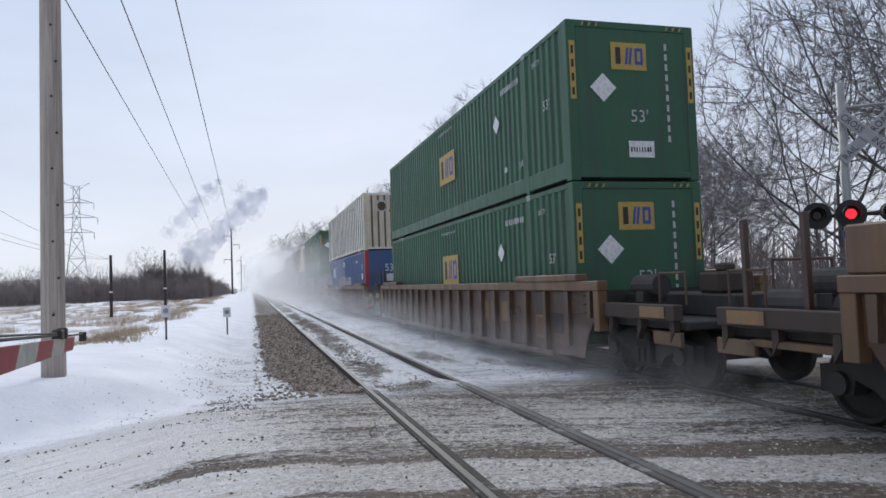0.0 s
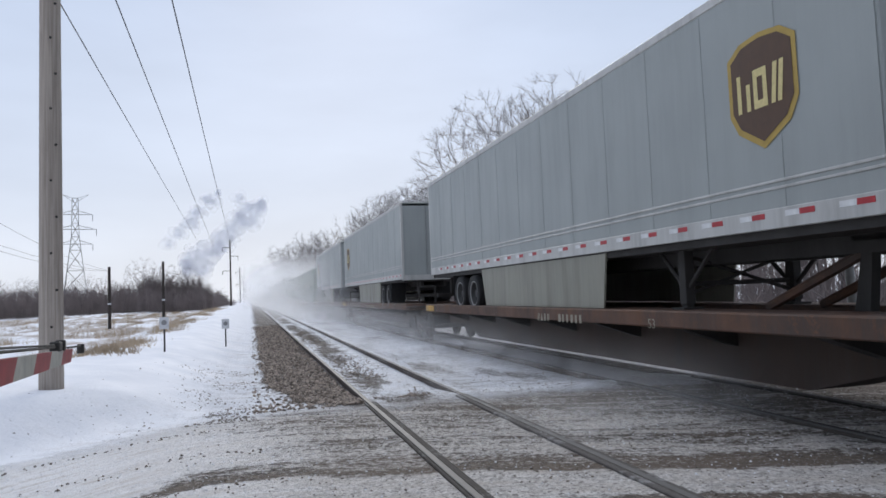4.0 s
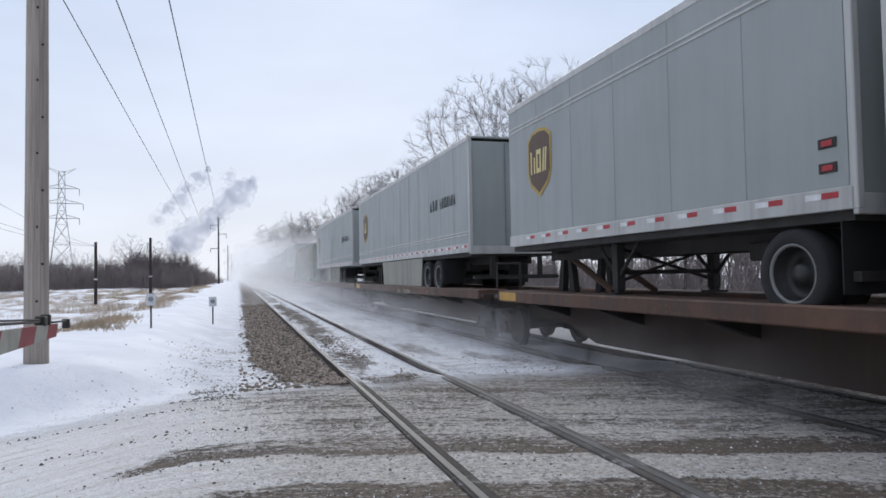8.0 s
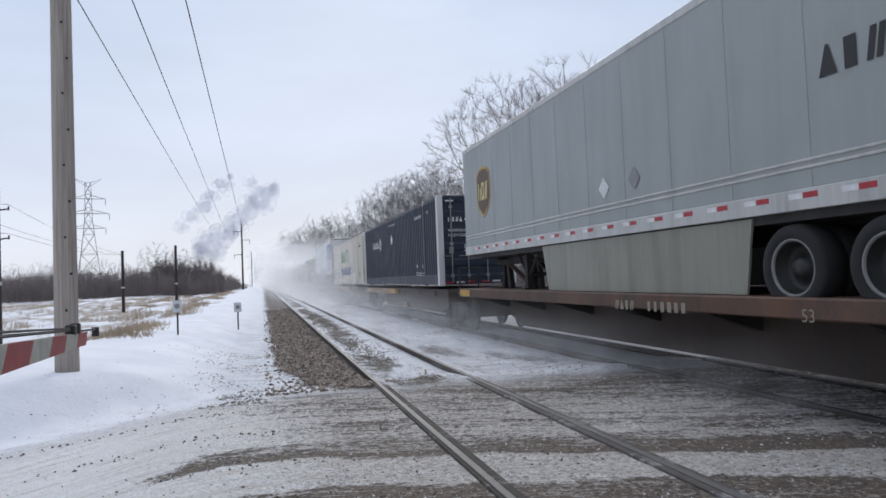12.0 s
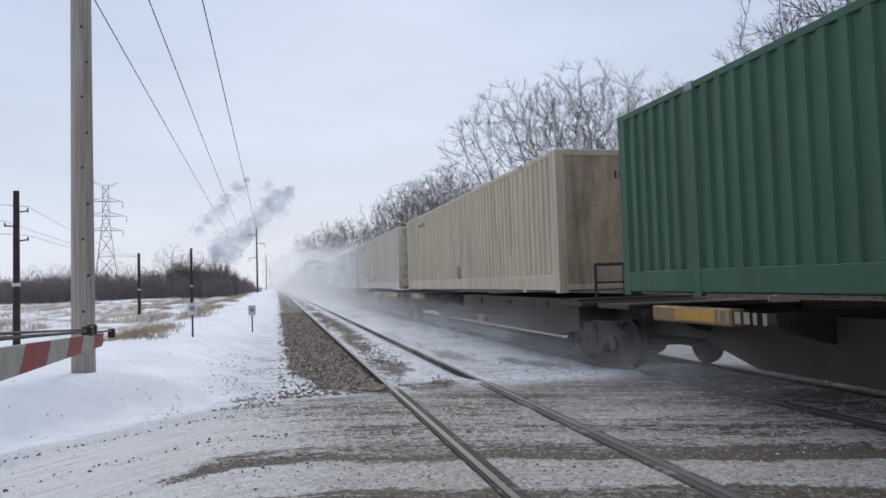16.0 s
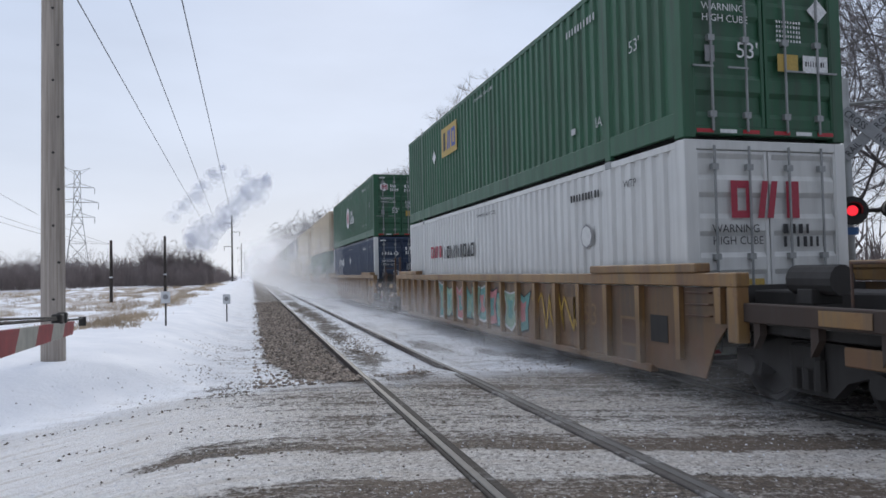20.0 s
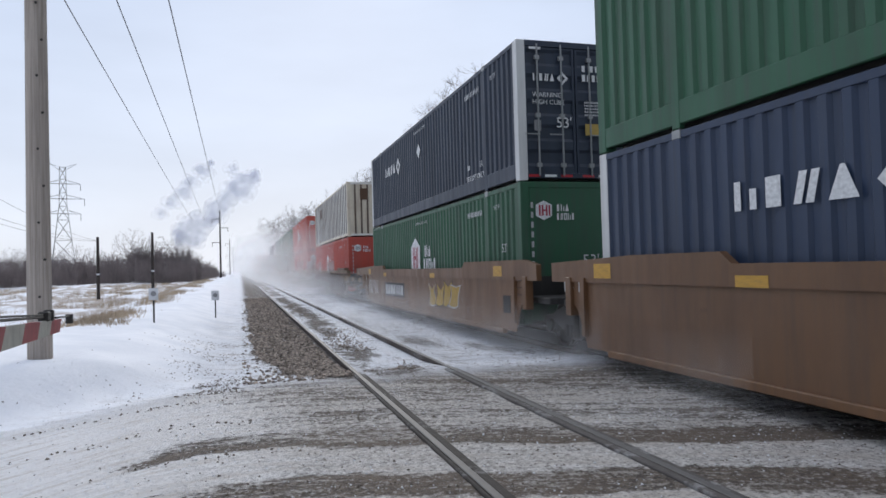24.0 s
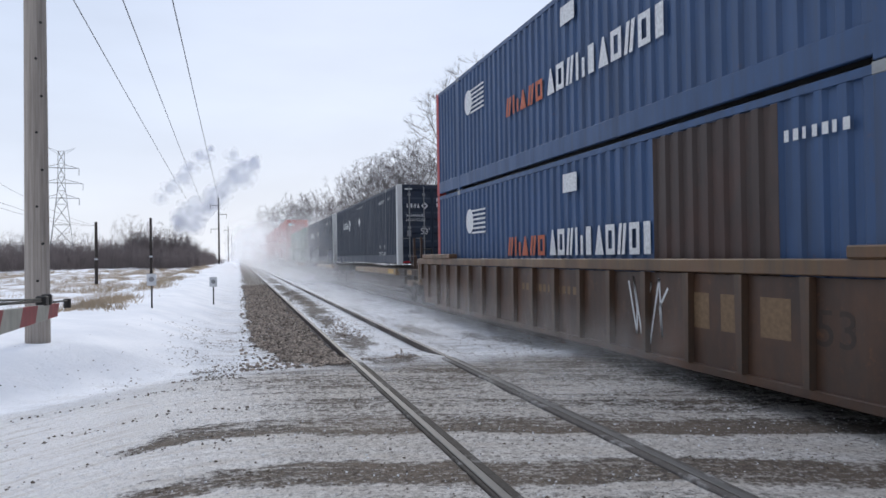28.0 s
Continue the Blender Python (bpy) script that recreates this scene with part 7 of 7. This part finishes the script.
def ballast_spots(r):
    for _ in range(13000):
        y = 10.6 + 36 * r.random() ** 1.9
        x = r.uniform(0.0, 1.62)
        edge = 0.24 + 0.12 * noise.noise((y * 0.55, 3.0, 0.0)) + 0.16 * noise.noise((y * 2.1, x * 2.1, 1.0)) + 0.19 * max(0.0, 15.0 - y) + 0.3 * max(0.0, 11.6 - y)
        if x < edge and r.random() < 0.93:
            continue
        yield x, y, (0.014 + 0.036 * r.random() ** 1.4) * (1 + 0.012 * y)
    for _ in range(3500):
        y = 10.9 + 30 * r.random() ** 1.6
        x = r.gauss(2.38, 0.22) if r.random() < 0.7 else r.uniform(3.6, 5.8)
        if 1.85 < x < 3.05 and noise.noise((x * 0.9, y * 0.2, 2.0)) > -0.12 or x > 3.5 and r.random() < 0.25:
            yield x, y, r.uniform(0.013, 0.030)


def clod_spots(r):
    for _ in range(15000):
        x, y = r.uniform(-3.6, 9.0), 3.8 + 7.6 * r.random()
        if min(abs(x - c) for c in (1.7, 3.2, 6.0, 7.5)) < 0.16:
            continue
        line = road_line(x, y)
        ridge = min(abs(line - c - 0.15 * noise.noise((x * 0.8, c, 0.0))) for c in (5.5, 6.75, 8.05, 9.55, 10.3))
        if x < -0.6:
            ridge = min(abs(y + 0.8 * road_bend(x) - c - 0.15 * noise.noise((x * 0.8, c, 0.0))) for c in (6.6, 8.1, 9.6))
        if r.random() > (0.75 if ridge < 0.09 else 0.13 if x > -0.8 else 0.03):
            continue
        yield x, y, r.uniform(0.005, 0.017) * (1.35 if ridge < 0.09 and x < 0.4 else 1.0)


def bank_crumbs(r):
    for _ in range(1500):
        x, y = r.gauss(-0.45, 0.55), 9.9 + 9.0 * r.random() ** 1.7
        if x < 0.3 and noise.noise((x * 1.4, y * 0.9, 21.0)) > -0.05:
            yield x, y, r.uniform(0.006, 0.022)


def snow_clods(r):
    for _ in range(2600):
        x, y = r.uniform(-2.6, 8.0), 4.2 + 7.5 * r.random()
        if min(abs(x - c) for c in (1.7, 3.2)) < 0.18:
            continue
        yield x, y, r.uniform(0.004, 0.015)


scatter("ballast_stones", "brown-grey crushed ballast stones beside the rails", "ballast", island_stone("ballast_stone", (0.03, 0.023, 0.019), (0.44, 0.365, 0.30), bloom=0.35), ballast_spots, 31)
scatter("dirt_clods", "small frozen clods of dark grit on the road", "grit", island_stone("frozen_grit", (0.045, 0.038, 0.032), (0.17, 0.135, 0.10)), clod_spots, 32)
scatter("bank_crumbs", "dark crumbs of gravel strewn over the snow bank", "grit", island_stone("strewn_gravel", (0.06, 0.05, 0.042), (0.26, 0.22, 0.18)), bank_crumbs, 34)
scatter("snow_lumps", "small lumps of churned snow on the road", "snow", island_stone("churned_snow", (0.45, 0.45, 0.46), (0.85, 0.87, 0.9)), snow_clods, 33)

# near utility pole with bolts
pole = thing("utility_pole", "tall weathered grey-brown wooden utility pole", "pole")
pb = B().tube((0, 0, -0.6), (0, 0, 16.0), 0.172, 0.105, 20, True)
part("shaft", pb.mesh("shaft", POLE_WOOD, smooth=True), pole)
bolt = B().lathe([(0.0, -0.02), (0.019, -0.016), (0.019, 0.02)], 0, 0, 0, 8).mesh("bolt", DARK_STEEL)
for i in range(12):
    a = radians(-75 + 25 * (i % 2))
    rr = 0.172 - 0.067 * (1.0 + 0.55 * i) / 16
    part("bolt", bolt, pole, at=pose(rr * math.cos(a), rr * math.sin(a), 1.0 + 0.55 * i, 0, 0, math.degrees(a) + 180))
part("crossarm", B().box(-1.6, 1.6, -0.09, 0.09, 14.2, 14.4, 0.01).mesh("crossarm", POLE_WOOD), pole)
pole.matrix_basis = pose(-2.9, 11.64, 0.33)


def line_pole(x, y, h, z):
    p = thing("line_pole", "tall dark wooden power line pole with side arms", "pole", "power line poles")
    part("shaft", cached("lshaft", lambda: B().tube((0, 0, -0.5), (0, 0, 15.0), 0.22, 0.14, 10).mesh("shaft", DARK_WOOD, smooth=True)), p)
    for zz, d in ((13.2, -1), (11.2, 1), (7.9, -1)):
        part("side_arm", cached(("larm", d), lambda: B().box(min(0, d * 1.7), max(0, d * 1.7), -0.06, 0.06, -0.06, 0.06).box(min(d * 1.6, d * 1.7), max(d * 1.6, d * 1.7), -0.08, 0.08, -0.9, -0.06).mesh("side_arm", DARK_WOOD)), p, at=(0, 0, zz))
    p.matrix_basis = pose(x, y, z) @ Matrix.Diagonal((1, 1, h / 15.0, 1))


for y in (160, 300, 440, 580, 720):
    line_pole(-4.2, y, 14.7, 0.45)

for x, y, h, arms in ((-8.72, 26.6, 4.95, True), (-10.1, 56.1, 4.2, False), (-6.75, 59.6, 4.7, False)):
    p = thing("old_line_pole", "short dark wooden line-side pole", "pole", "short poles in the field")
    part("shaft", B().tube((0, 0, -0.4), (0, 0, h), 0.12, 0.095, 10).mesh("shaft", DARK_WOOD), p)
    if arms:
        for z, d in ((h - 0.75, 1), (h - 1.25, -1), (h - 1.75, 1)):
            part("pin_arm", B().tube((0, 0, z), (d * 0.38, 0, z + 0.05), 0.025, n=6).tube((d * 0.36, 0, z), (d * 0.36, 0, z + 0.14), 0.03, n=6).mesh("pin_arm", DARK_WOOD), p)
    part("band", B().tube((0, 0, h * 0.33), (0, 0, h * 0.33 + 0.12), 0.125, n=10).mesh("band", SIGN_WHITE), p, "pale painted band")
    p.matrix_basis = pose(x, y, 0.27)


def wire(name, p0, p1, sag, r=0.03):
    b = B()
    p0, p1 = Vector(p0), Vector(p1)
    pts = [p0.lerp(p1, i / 24) - Vector((0, 0, sag * 4 * (i / 24) * (1 - i / 24))) for i in range(25)]
    ux = (p1 - p0).cross(Vector((0, 0, 1))).normalized() * r
    for p in pts:
        b.v += [tuple(p + ux), tuple(p + Vector((0, 0, r))), tuple(p - ux), tuple(p - Vector((0, 0, r)))]
    b.f = [(4 * i + k, 4 * i + (k + 1) % 4, 4 * i + 4 + (k + 1) % 4, 4 * i + 4 + k) for i in range(24) for k in range(4)]
    b.m = [0] * len(b.f)
    thing(name, "thin dark overhead power line wire", "wire", "overhead wires", me=b.mesh(name, WIRE))


wire("overhead_wire", (-2.6, -20, 15.4), (-4.2, 160, 15.1), 0.5)
wire("overhead_wire", (-4.4, -20, 15.4), (-9.0, 200, 15.2), 0.3)
wire("overhead_wire", (-6.6, -20, 15.4), (-12.0, 200, 15.2), 0.3)
for z, d in ((4.4, 0.36), (3.9, -0.36), (3.4, 0.36)):
    wire("line_wire", (-8.72 + d, 26.6, z + 0.27), (-24.0, 20.0, z + 2.2), 0.3, 0.008)
    wire("line_wire", (-8.72 + d, 26.6, z + 0.27), (-10.1, 56.1, 4.2), 0.25, 0.008)


# lattice transmission tower
def lattice_tower():
    tw = thing("transmission_tower", "grey steel lattice transmission tower with three crossarms", "pylon")
    b = B()
    lev = [(0, 3.6), (6, 2.9), (12, 2.2), (18, 1.5), (22, 1.05), (26, 0.9), (30, 0.85), (33.5, 0.8)]
    for (z0, w0), (z1, w1) in zip(lev, lev[1:]):
        for sx, sy in ((1, 1), (1, -1), (-1, 1), (-1, -1)):
            b.tube((sx * w0, sy * w0, z0), (sx * w1, sy * w1, z1), 0.10, n=4, caps=False)
        for s in (-1, 1):
            b.tube((-w0, s * w0, z0), (w1, s * w1, z1), 0.055, n=3, caps=False)
            b.tube((w0, s * w0, z0), (-w1, s * w1, z1), 0.055, n=3, caps=False)
            b.tube((s * w0, -w0, z0), (s * w1, w1, z1), 0.055, n=3, caps=False)
            b.tube((-w1, s * w1, z1), (w1, s * w1, z1), 0.055, n=3, caps=False)
    part("mast", b.mesh("mast", GALV), tw)
    for z, w in ((19.8, 4.6), (24.2, 5.6), (28.6, 4.6)):
        c = B()
        for s in (-1, 1):
            for sy in (-0.8, 0.8):
                c.tube((0, sy, z), (s * w, 0, z), 0.07, n=4, caps=False)
                c.tube((s * 0.9, sy, z + 1.1), (s * w, 0, z), 0.055, n=4, caps=False)
            c.tube((s * w, 0, z), (s * w, 0, z - 1.9), 0.09, n=5, caps=False)
        part("crossarm", c.mesh("crossarm", GALV), tw)
    c = B()
    for s in (-1, 1):
        c.tube((0, 0, 32.0), (s * 3.6, 0, 34.6), 0.07, n=4, caps=False)
        c.tube((s * 0.8, 0, 33.5), (s * 3.6, 0, 34.6), 0.06, n=4, caps=False)
    part("peak_arm", c.mesh("peak_arm", GALV), tw)
    return tw


tower = lattice_tower()
tower.matrix_basis = pose(-49.5, 224.6, 0.2, 0, 0, 12)

# marker signs in the snow
for x, y, z, h in ((-2.24, 19.87, 0.47, 0.76), (-0.82, 23.99, 0.32, 0.68)):
    sg = thing("marker_sign", "small white square marker sign on a thin post", "sign", "marker signs in the snow")
    part("post", B().box(-0.02, 0.02, -0.02, 0.02, -0.2, h - 0.02).mesh("post", DARK_STEEL), sg)
    part("plate", B().box(-0.12, 0.12, -0.035, -0.022, h - 0.3, h + 0.02, 0.004).mesh("plate", SIGN_WHITE), sg)
    part("symbol", B().tube((0, -0.036, h - 0.13), (0, -0.04, h - 0.13), 0.07, n=16).mesh("symbol", MARK_GREY), sg)
    sg.matrix_basis = pose(x, y, z, 0, 0, -4)

# crossing gate arm, lowered across the road
gate = thing("crossing_gate", "lowered red and white striped crossing gate arm", "crossing gate")
g0, g1 = Vector((-0.36, -2.4, 1.58)), Vector((-1.34, 5.95, 1.25))
ga = (g1 - g0)
glen = ga.length
gm = Matrix.LocRotScale(g0, ga.to_track_quat("Y", "Z"), None)
gate.matrix_basis = gm


def stripe(i):
    a, c = i * 0.55, min((i + 1) * 0.55, glen)
    h0, h1 = 0.075 - 0.028 * a / glen, 0.075 - 0.028 * c / glen
    sl = 0.06
    b = B()
    prof = [(a + sl, h0), (a - sl, -h0), (c - sl, -h1), (c + sl, h1)]
    b.extrude_x(prof, -0.018, 0.018)
    return b.mesh("stripe", GATE_RED if i % 2 == 0 else GATE_WHITE)


for i in range(int(glen / 0.55)):
    part("stripe", stripe(i), gate)
part("truss_rod", B().tube((0, 0.3, 0.12), (0, glen - 0.9, 0.075), 0.008, n=6).tube((0, 0.3, 0.15), (0, glen - 0.55, 0.085), 0.006, n=6).mesh("truss_rod", DARK_STEEL), gate)
part("tip_lamp_arm", B().tube((0, glen - 0.3, 0.06), (0.03, glen + 0.32, 0.06), 0.008, n=6).mesh("tip_lamp_arm", DARK_STEEL), gate)
part("tip_lamp", B().tube((0.03, glen + 0.32, 0.0), (0.03, glen + 0.32, 0.075), 0.028, n=10).mesh("tip_lamp", DARK_STEEL), gate)
part("arm_clamp", B().box(-0.03, 0.03, glen - 0.95, glen - 0.8, 0.045, 0.11, 0.008).mesh("arm_clamp", DARK_STEEL), gate)
part("arm_clamp", B().box(-0.03, 0.03, glen - 0.7, glen - 0.62, 0.045, 0.12, 0.008).mesh("arm_clamp", DARK_STEEL), gate)

part("gate_mast", B().tube((0, 0, -1.62), (0, 0, 0.6), 0.06, n=12).mesh("gate_mast", STEEL_BARE), gate)
part("gate_motor", B().box(-0.2, 0.2, -0.25, 0.15, -0.35, 0.2, 0.03).mesh("gate_motor", STEEL_BARE), gate)

# crossing signal behind the train
sig = thing("crossing_signal", "railroad crossing signal mast with crossbuck and red flashing lamps", "crossing signal")
part("mast", B().tube((0, 0, -0.4), (0, 0, 4.9), 0.075, 0.07, 14).mesh("mast", STEEL_BARE, smooth=True), sig)
part("cross_bar", B().tube((-0.12, 0, 4.45), (0.95, 0, 4.45), 0.03, n=8).mesh("cross_bar", STEEL_BARE), sig)
for s in (-1, 1):
    blade = part("crossbuck_blade", B().box(-0.58, 0.58, -0.012, 0.012, -0.10, 0.10, 0.004).mesh("crossbuck_blade", SIGN_GREY), sig, at=pose(0.36, -0.1 - 0.014 * s, 3.92, 0, s * 45, 0))
    for j, word in enumerate(("RAIL", "ROAD") if s < 0 else ("CROSS", "ING")):
        part("lettering", text_mesh(word, MARK_BLACK), blade, at=Matrix.Translation((-0.53 + 0.63 * j, -0.016, -0.055)) @ pose(0, 0, 0, 90, 0, 0) @ Matrix.Diagonal((0.14, 0.16, 1, 1)))
LAMP_ON = glow("lit_red_lens", (1.0, 0.03, 0.05), 1.1)
LAMP_OFF = plain("dark_red_lens", (0.03, 0.008, 0.009), 0.25)
part("lamp_bar", B().tube((-0.6, 0, 2.57), (0.75, 0, 2.57), 0.035, n=8).mesh("lamp_bar", DARK_STEEL), sig)


def hood(dx):
    b = B()
    for k in range(14):
        a0, a1 = radians(-25 + 230 * k / 14), radians(-25 + 230 * (k + 1) / 14)
        for ra, rb, y0, y1 in ((0.145, 0.135, -0.2, -0.40),):
            q = [(dx + r * math.cos(a), y, 2.57 + r * math.sin(a)) for r in (ra, rb) for y in (y0, y1) for a in (a0, a1)]
            b.face([q[0], q[1], q[3], q[2]])
            b.face([q[4], q[6], q[7], q[5]])
            b.face([q[2], q[3], q[7], q[6]])
    return b.mesh("hood", MARK_BLACK)


for dx, lit, r in ((-0.50, False, 0.235), (0.02, True, 0.245), (0.60, False, 0.16)):
    lamp = part("lamp", B().tube((dx, -0.20, 2.57), (dx, -0.18, 2.57), r, n=28).tube((dx, -0.18, 2.57), (dx, 0.05, 2.57), 0.15, 0.11, 16).mesh("lamp", MARK_BLACK), sig)
    part("lens", B().tube((dx, -0.205, 2.57), (dx, -0.22, 2.57), 0.088, 0.07, 20).mesh("lens", LAMP_ON if lit else LAMP_OFF), lamp, "lit red lens" if lit else "")
    part("hood", hood(dx), lamp)
part("blue_plate", B().box(-0.1, 0.12, -0.09, -0.08, 2.16, 2.29).mesh("blue_plate", SIGN_BLUE), sig, "small blue notice plate")
sig.matrix_basis = pose(10.05, 9.68, -0.05, 0, 0, -38)


# ---- drifting steam and blown snow ----
def vapour(name, col, alpha, scale, lo, hi):
    """Soft see-through vapour that thins out by its own noise."""
    m, n, l, bs = node_mat(name)
    out = n["Material Output"]
    co = n.new("ShaderNodeTexCoord").outputs["Object"]
    gen = n.new("ShaderNodeTexCoord").outputs["Generated"]
    sp = n.new("ShaderNodeSeparateXYZ")
    l.new(gen, sp.inputs[0])
    ex = maths(n, l, "MULTIPLY", remap(n, l, sp.outputs["X"], 0.0, 0.3), remap(n, l, sp.outputs["X"], 1.0, 0.7))
    ez = maths(n, l, "MULTIPLY", remap(n, l, sp.outputs["Z"], 1.0, 0.15), remap(n, l, sp.outputs["Z"], 0.0, 0.06))
    nz = remap(n, l, noise_tex(n, l, co, scale, 5, 0.6), lo, hi)
    al = maths(n, l, "MULTIPLY", maths(n, l, "MULTIPLY", maths(n, l, "MULTIPLY", ex, ez), nz), alpha)
    df = n.new("ShaderNodeBsdfDiffuse")
    df.inputs["Color"].default_value = rgba(col)
    tl = n.new("ShaderNodeBsdfTranslucent")
    tl.inputs["Color"].default_value = rgba(col)
    ad = n.new("ShaderNodeMixShader")
    ad.inputs[0].default_value = 0.75
    l.new(df.outputs[0], ad.inputs[1])
    l.new(tl.outputs[0], ad.inputs[2])
    tp = n.new("ShaderNodeBsdfTransparent")
    mx = n.new("ShaderNodeMixShader")
    l.new(al, mx.inputs[0])
    l.new(tp.outputs[0], mx.inputs[1])
    l.new(ad.outputs[0], mx.inputs[2])
    l.new(mx.outputs[0], out.inputs["Surface"])
    return m


MIST_LOW = vapour("blown_snow_low", (0.94, 0.95, 0.97), 0.30, 0.9, 0.30, 0.66)
MIST_FAR = vapour("blown_snow_far", (0.94, 0.95, 0.97), 0.46, 0.22, 0.15, 0.55)


def mist_sheet(w, h):
    b = B()
    n, k = 10, 6
    b.v = [(-w / 2 + w * i / n, 0.06 * w * math.sin(3.1 * i / n), h * j / k) for j in range(k + 1) for i in range(n + 1)]
    b.f = [(j * (n + 1) + i, j * (n + 1) + i + 1, (j + 1) * (n + 1) + i + 1, (j + 1) * (n + 1) + i) for j in range(k) for i in range(n)]
    b.m = [0] * len(b.f)
    return b


mist = []
for i in range(18):
    y = 6.4 + i * 2.1
    ob = thing("blown_snow", "thin veil of snow whirled up beside the train", "snow mist", kind="stuff", me=mist_sheet(3.4 + 0.03 * y, 0.8 + 0.03 * y).mesh("blown_snow", MIST_LOW))
    mist.append((ob, 4.6 + 0.25 * math.sin(i * 2.1), y, -0.1))
y = 42.0
while y < 420:
    ob = thing("blown_snow", "veil of snow hanging along the line", "snow mist", kind="stuff", me=mist_sheet(9 + 0.05 * y, 2.8 + y * 0.05).mesh("blown_snow", MIST_FAR))
    mist.append((ob, 6.2, y, -0.1))
    y *= 1.15


def steam_material():
    m, n, l, bs = node_mat("distant_steam")
    out = n["Material Output"]
    df = n.new("ShaderNodeBsdfDiffuse")
    df.inputs["Color"].default_value = (0.72, 0.74, 0.80, 1)
    tl = n.new("ShaderNodeBsdfTranslucent")
    tl.inputs["Color"].default_value = (0.72, 0.74, 0.80, 1)
    ad = n.new("ShaderNodeMixShader")
    ad.inputs[0].default_value = 0.75
    l.new(df.outputs[0], ad.inputs[1])
    l.new(tl.outputs[0], ad.inputs[2])
    tp = n.new("ShaderNodeBsdfTransparent")
    mx = n.new("ShaderNodeMixShader")
    co = n.new("ShaderNodeTexCoord").outputs["Object"]
    l.new(remap(n, l, noise_tex(n, l, co, 0.05, 4), 0.30, 0.6, 0.0, 0.105), mx.inputs[0])
    l.new(tp.outputs[0], mx.inputs[1])
    l.new(ad.outputs[0], mx.inputs[2])
    l.new(mx.outputs[0], out.inputs["Surface"])
    return m


def plume(name, y, pts):
    """Steam as many thin overlapping puffs: (x, z, radius) of each knot."""
    b = B()
    r = random.Random(5)
    for px, pz, pr in pts:
        pr *= 1.35
        for _ in range(13):
            c = Vector((px + r.gauss(0, pr * 0.5), y + r.gauss(0, pr * 0.5), pz + r.gauss(0, pr * 0.42)))
            rad = pr * r.uniform(0.45, 1.05)
            i0, nu, nv = len(b.v), 12, 7
            for j in range(nv + 1):
                for i in range(nu):
                    th, ph = math.pi * j / nv, 2 * math.pi * i / nu
                    dvec = Vector((math.sin(th) * math.cos(ph), math.sin(th) * math.sin(ph), math.cos(th)))
                    b.v.append(tuple(c + dvec * rad * (1 + 0.4 * noise.noise((c + dvec * rad) * (1.8 / pr)))))
            for j in range(nv):
                for i in range(nu):
                    b.f.append((i0 + j * nu + i, i0 + j * nu + (i + 1) % nu, i0 + (j + 1) * nu + (i + 1) % nu, i0 + (j + 1) * nu + i))
                    b.m.append(0)
    return thing(name, "grey-lavender plume of factory steam in the distance", "steam", kind="stuff", me=b.mesh(name, steam_material(), smooth=True))


steam = plume("steam_plume", 1000.0, ((-107.8, 81.3, 5), (-93.2, 95.0, 6), (-76.9, 110.3, 7), (-67.8, 127.4, 6), (-55.7, 141.5, 4.5), (-40.6, 151.0, 3), (-84.0, 44.0, 7), (-66.0, 46.0, 9), (-79.4, 54.5, 9), (-64.5, 65.0, 11), (-45.1, 75.6, 11), (-29.9, 87.9, 10), (-19.0, 105.1, 9), (-2.1, 116.1, 10), (11.9, 127.2, 7), (-13.4, 119.3, 6), (-52.5, 139.0, 6), (-13.0, 143.0, 5), (3.0, 130.0, 6), (16.0, 137.0, 5)))


def motions():
    """The train runs towards the crossing; the blown snow and the steam drift slowly."""
    steps = (0.0, 4.0, 8.0, 12.0, 16.0, 20.0, 24.0, 28.0)
    for ob, s, z in MOVING:
        walk(ob, [(t, pose(TRAIN_X, s - (30.5 * t - 0.016 * t * t), z)) for t in steps])
    for i, (ob, x, y, z) in enumerate(mist):
        walk(ob, [(t, pose(x + 0.2 * math.sin(0.8 * t + i), y + 0.7 * math.sin(0.5 * t + 2 * i), z, 0, 0, 4 * math.sin(t + i))) for t in range(0, 29, 2)])
    walk(steam, [(0.0, pose(0, 0, 0)), (28.0, pose(6, 0, 2))])


motions()
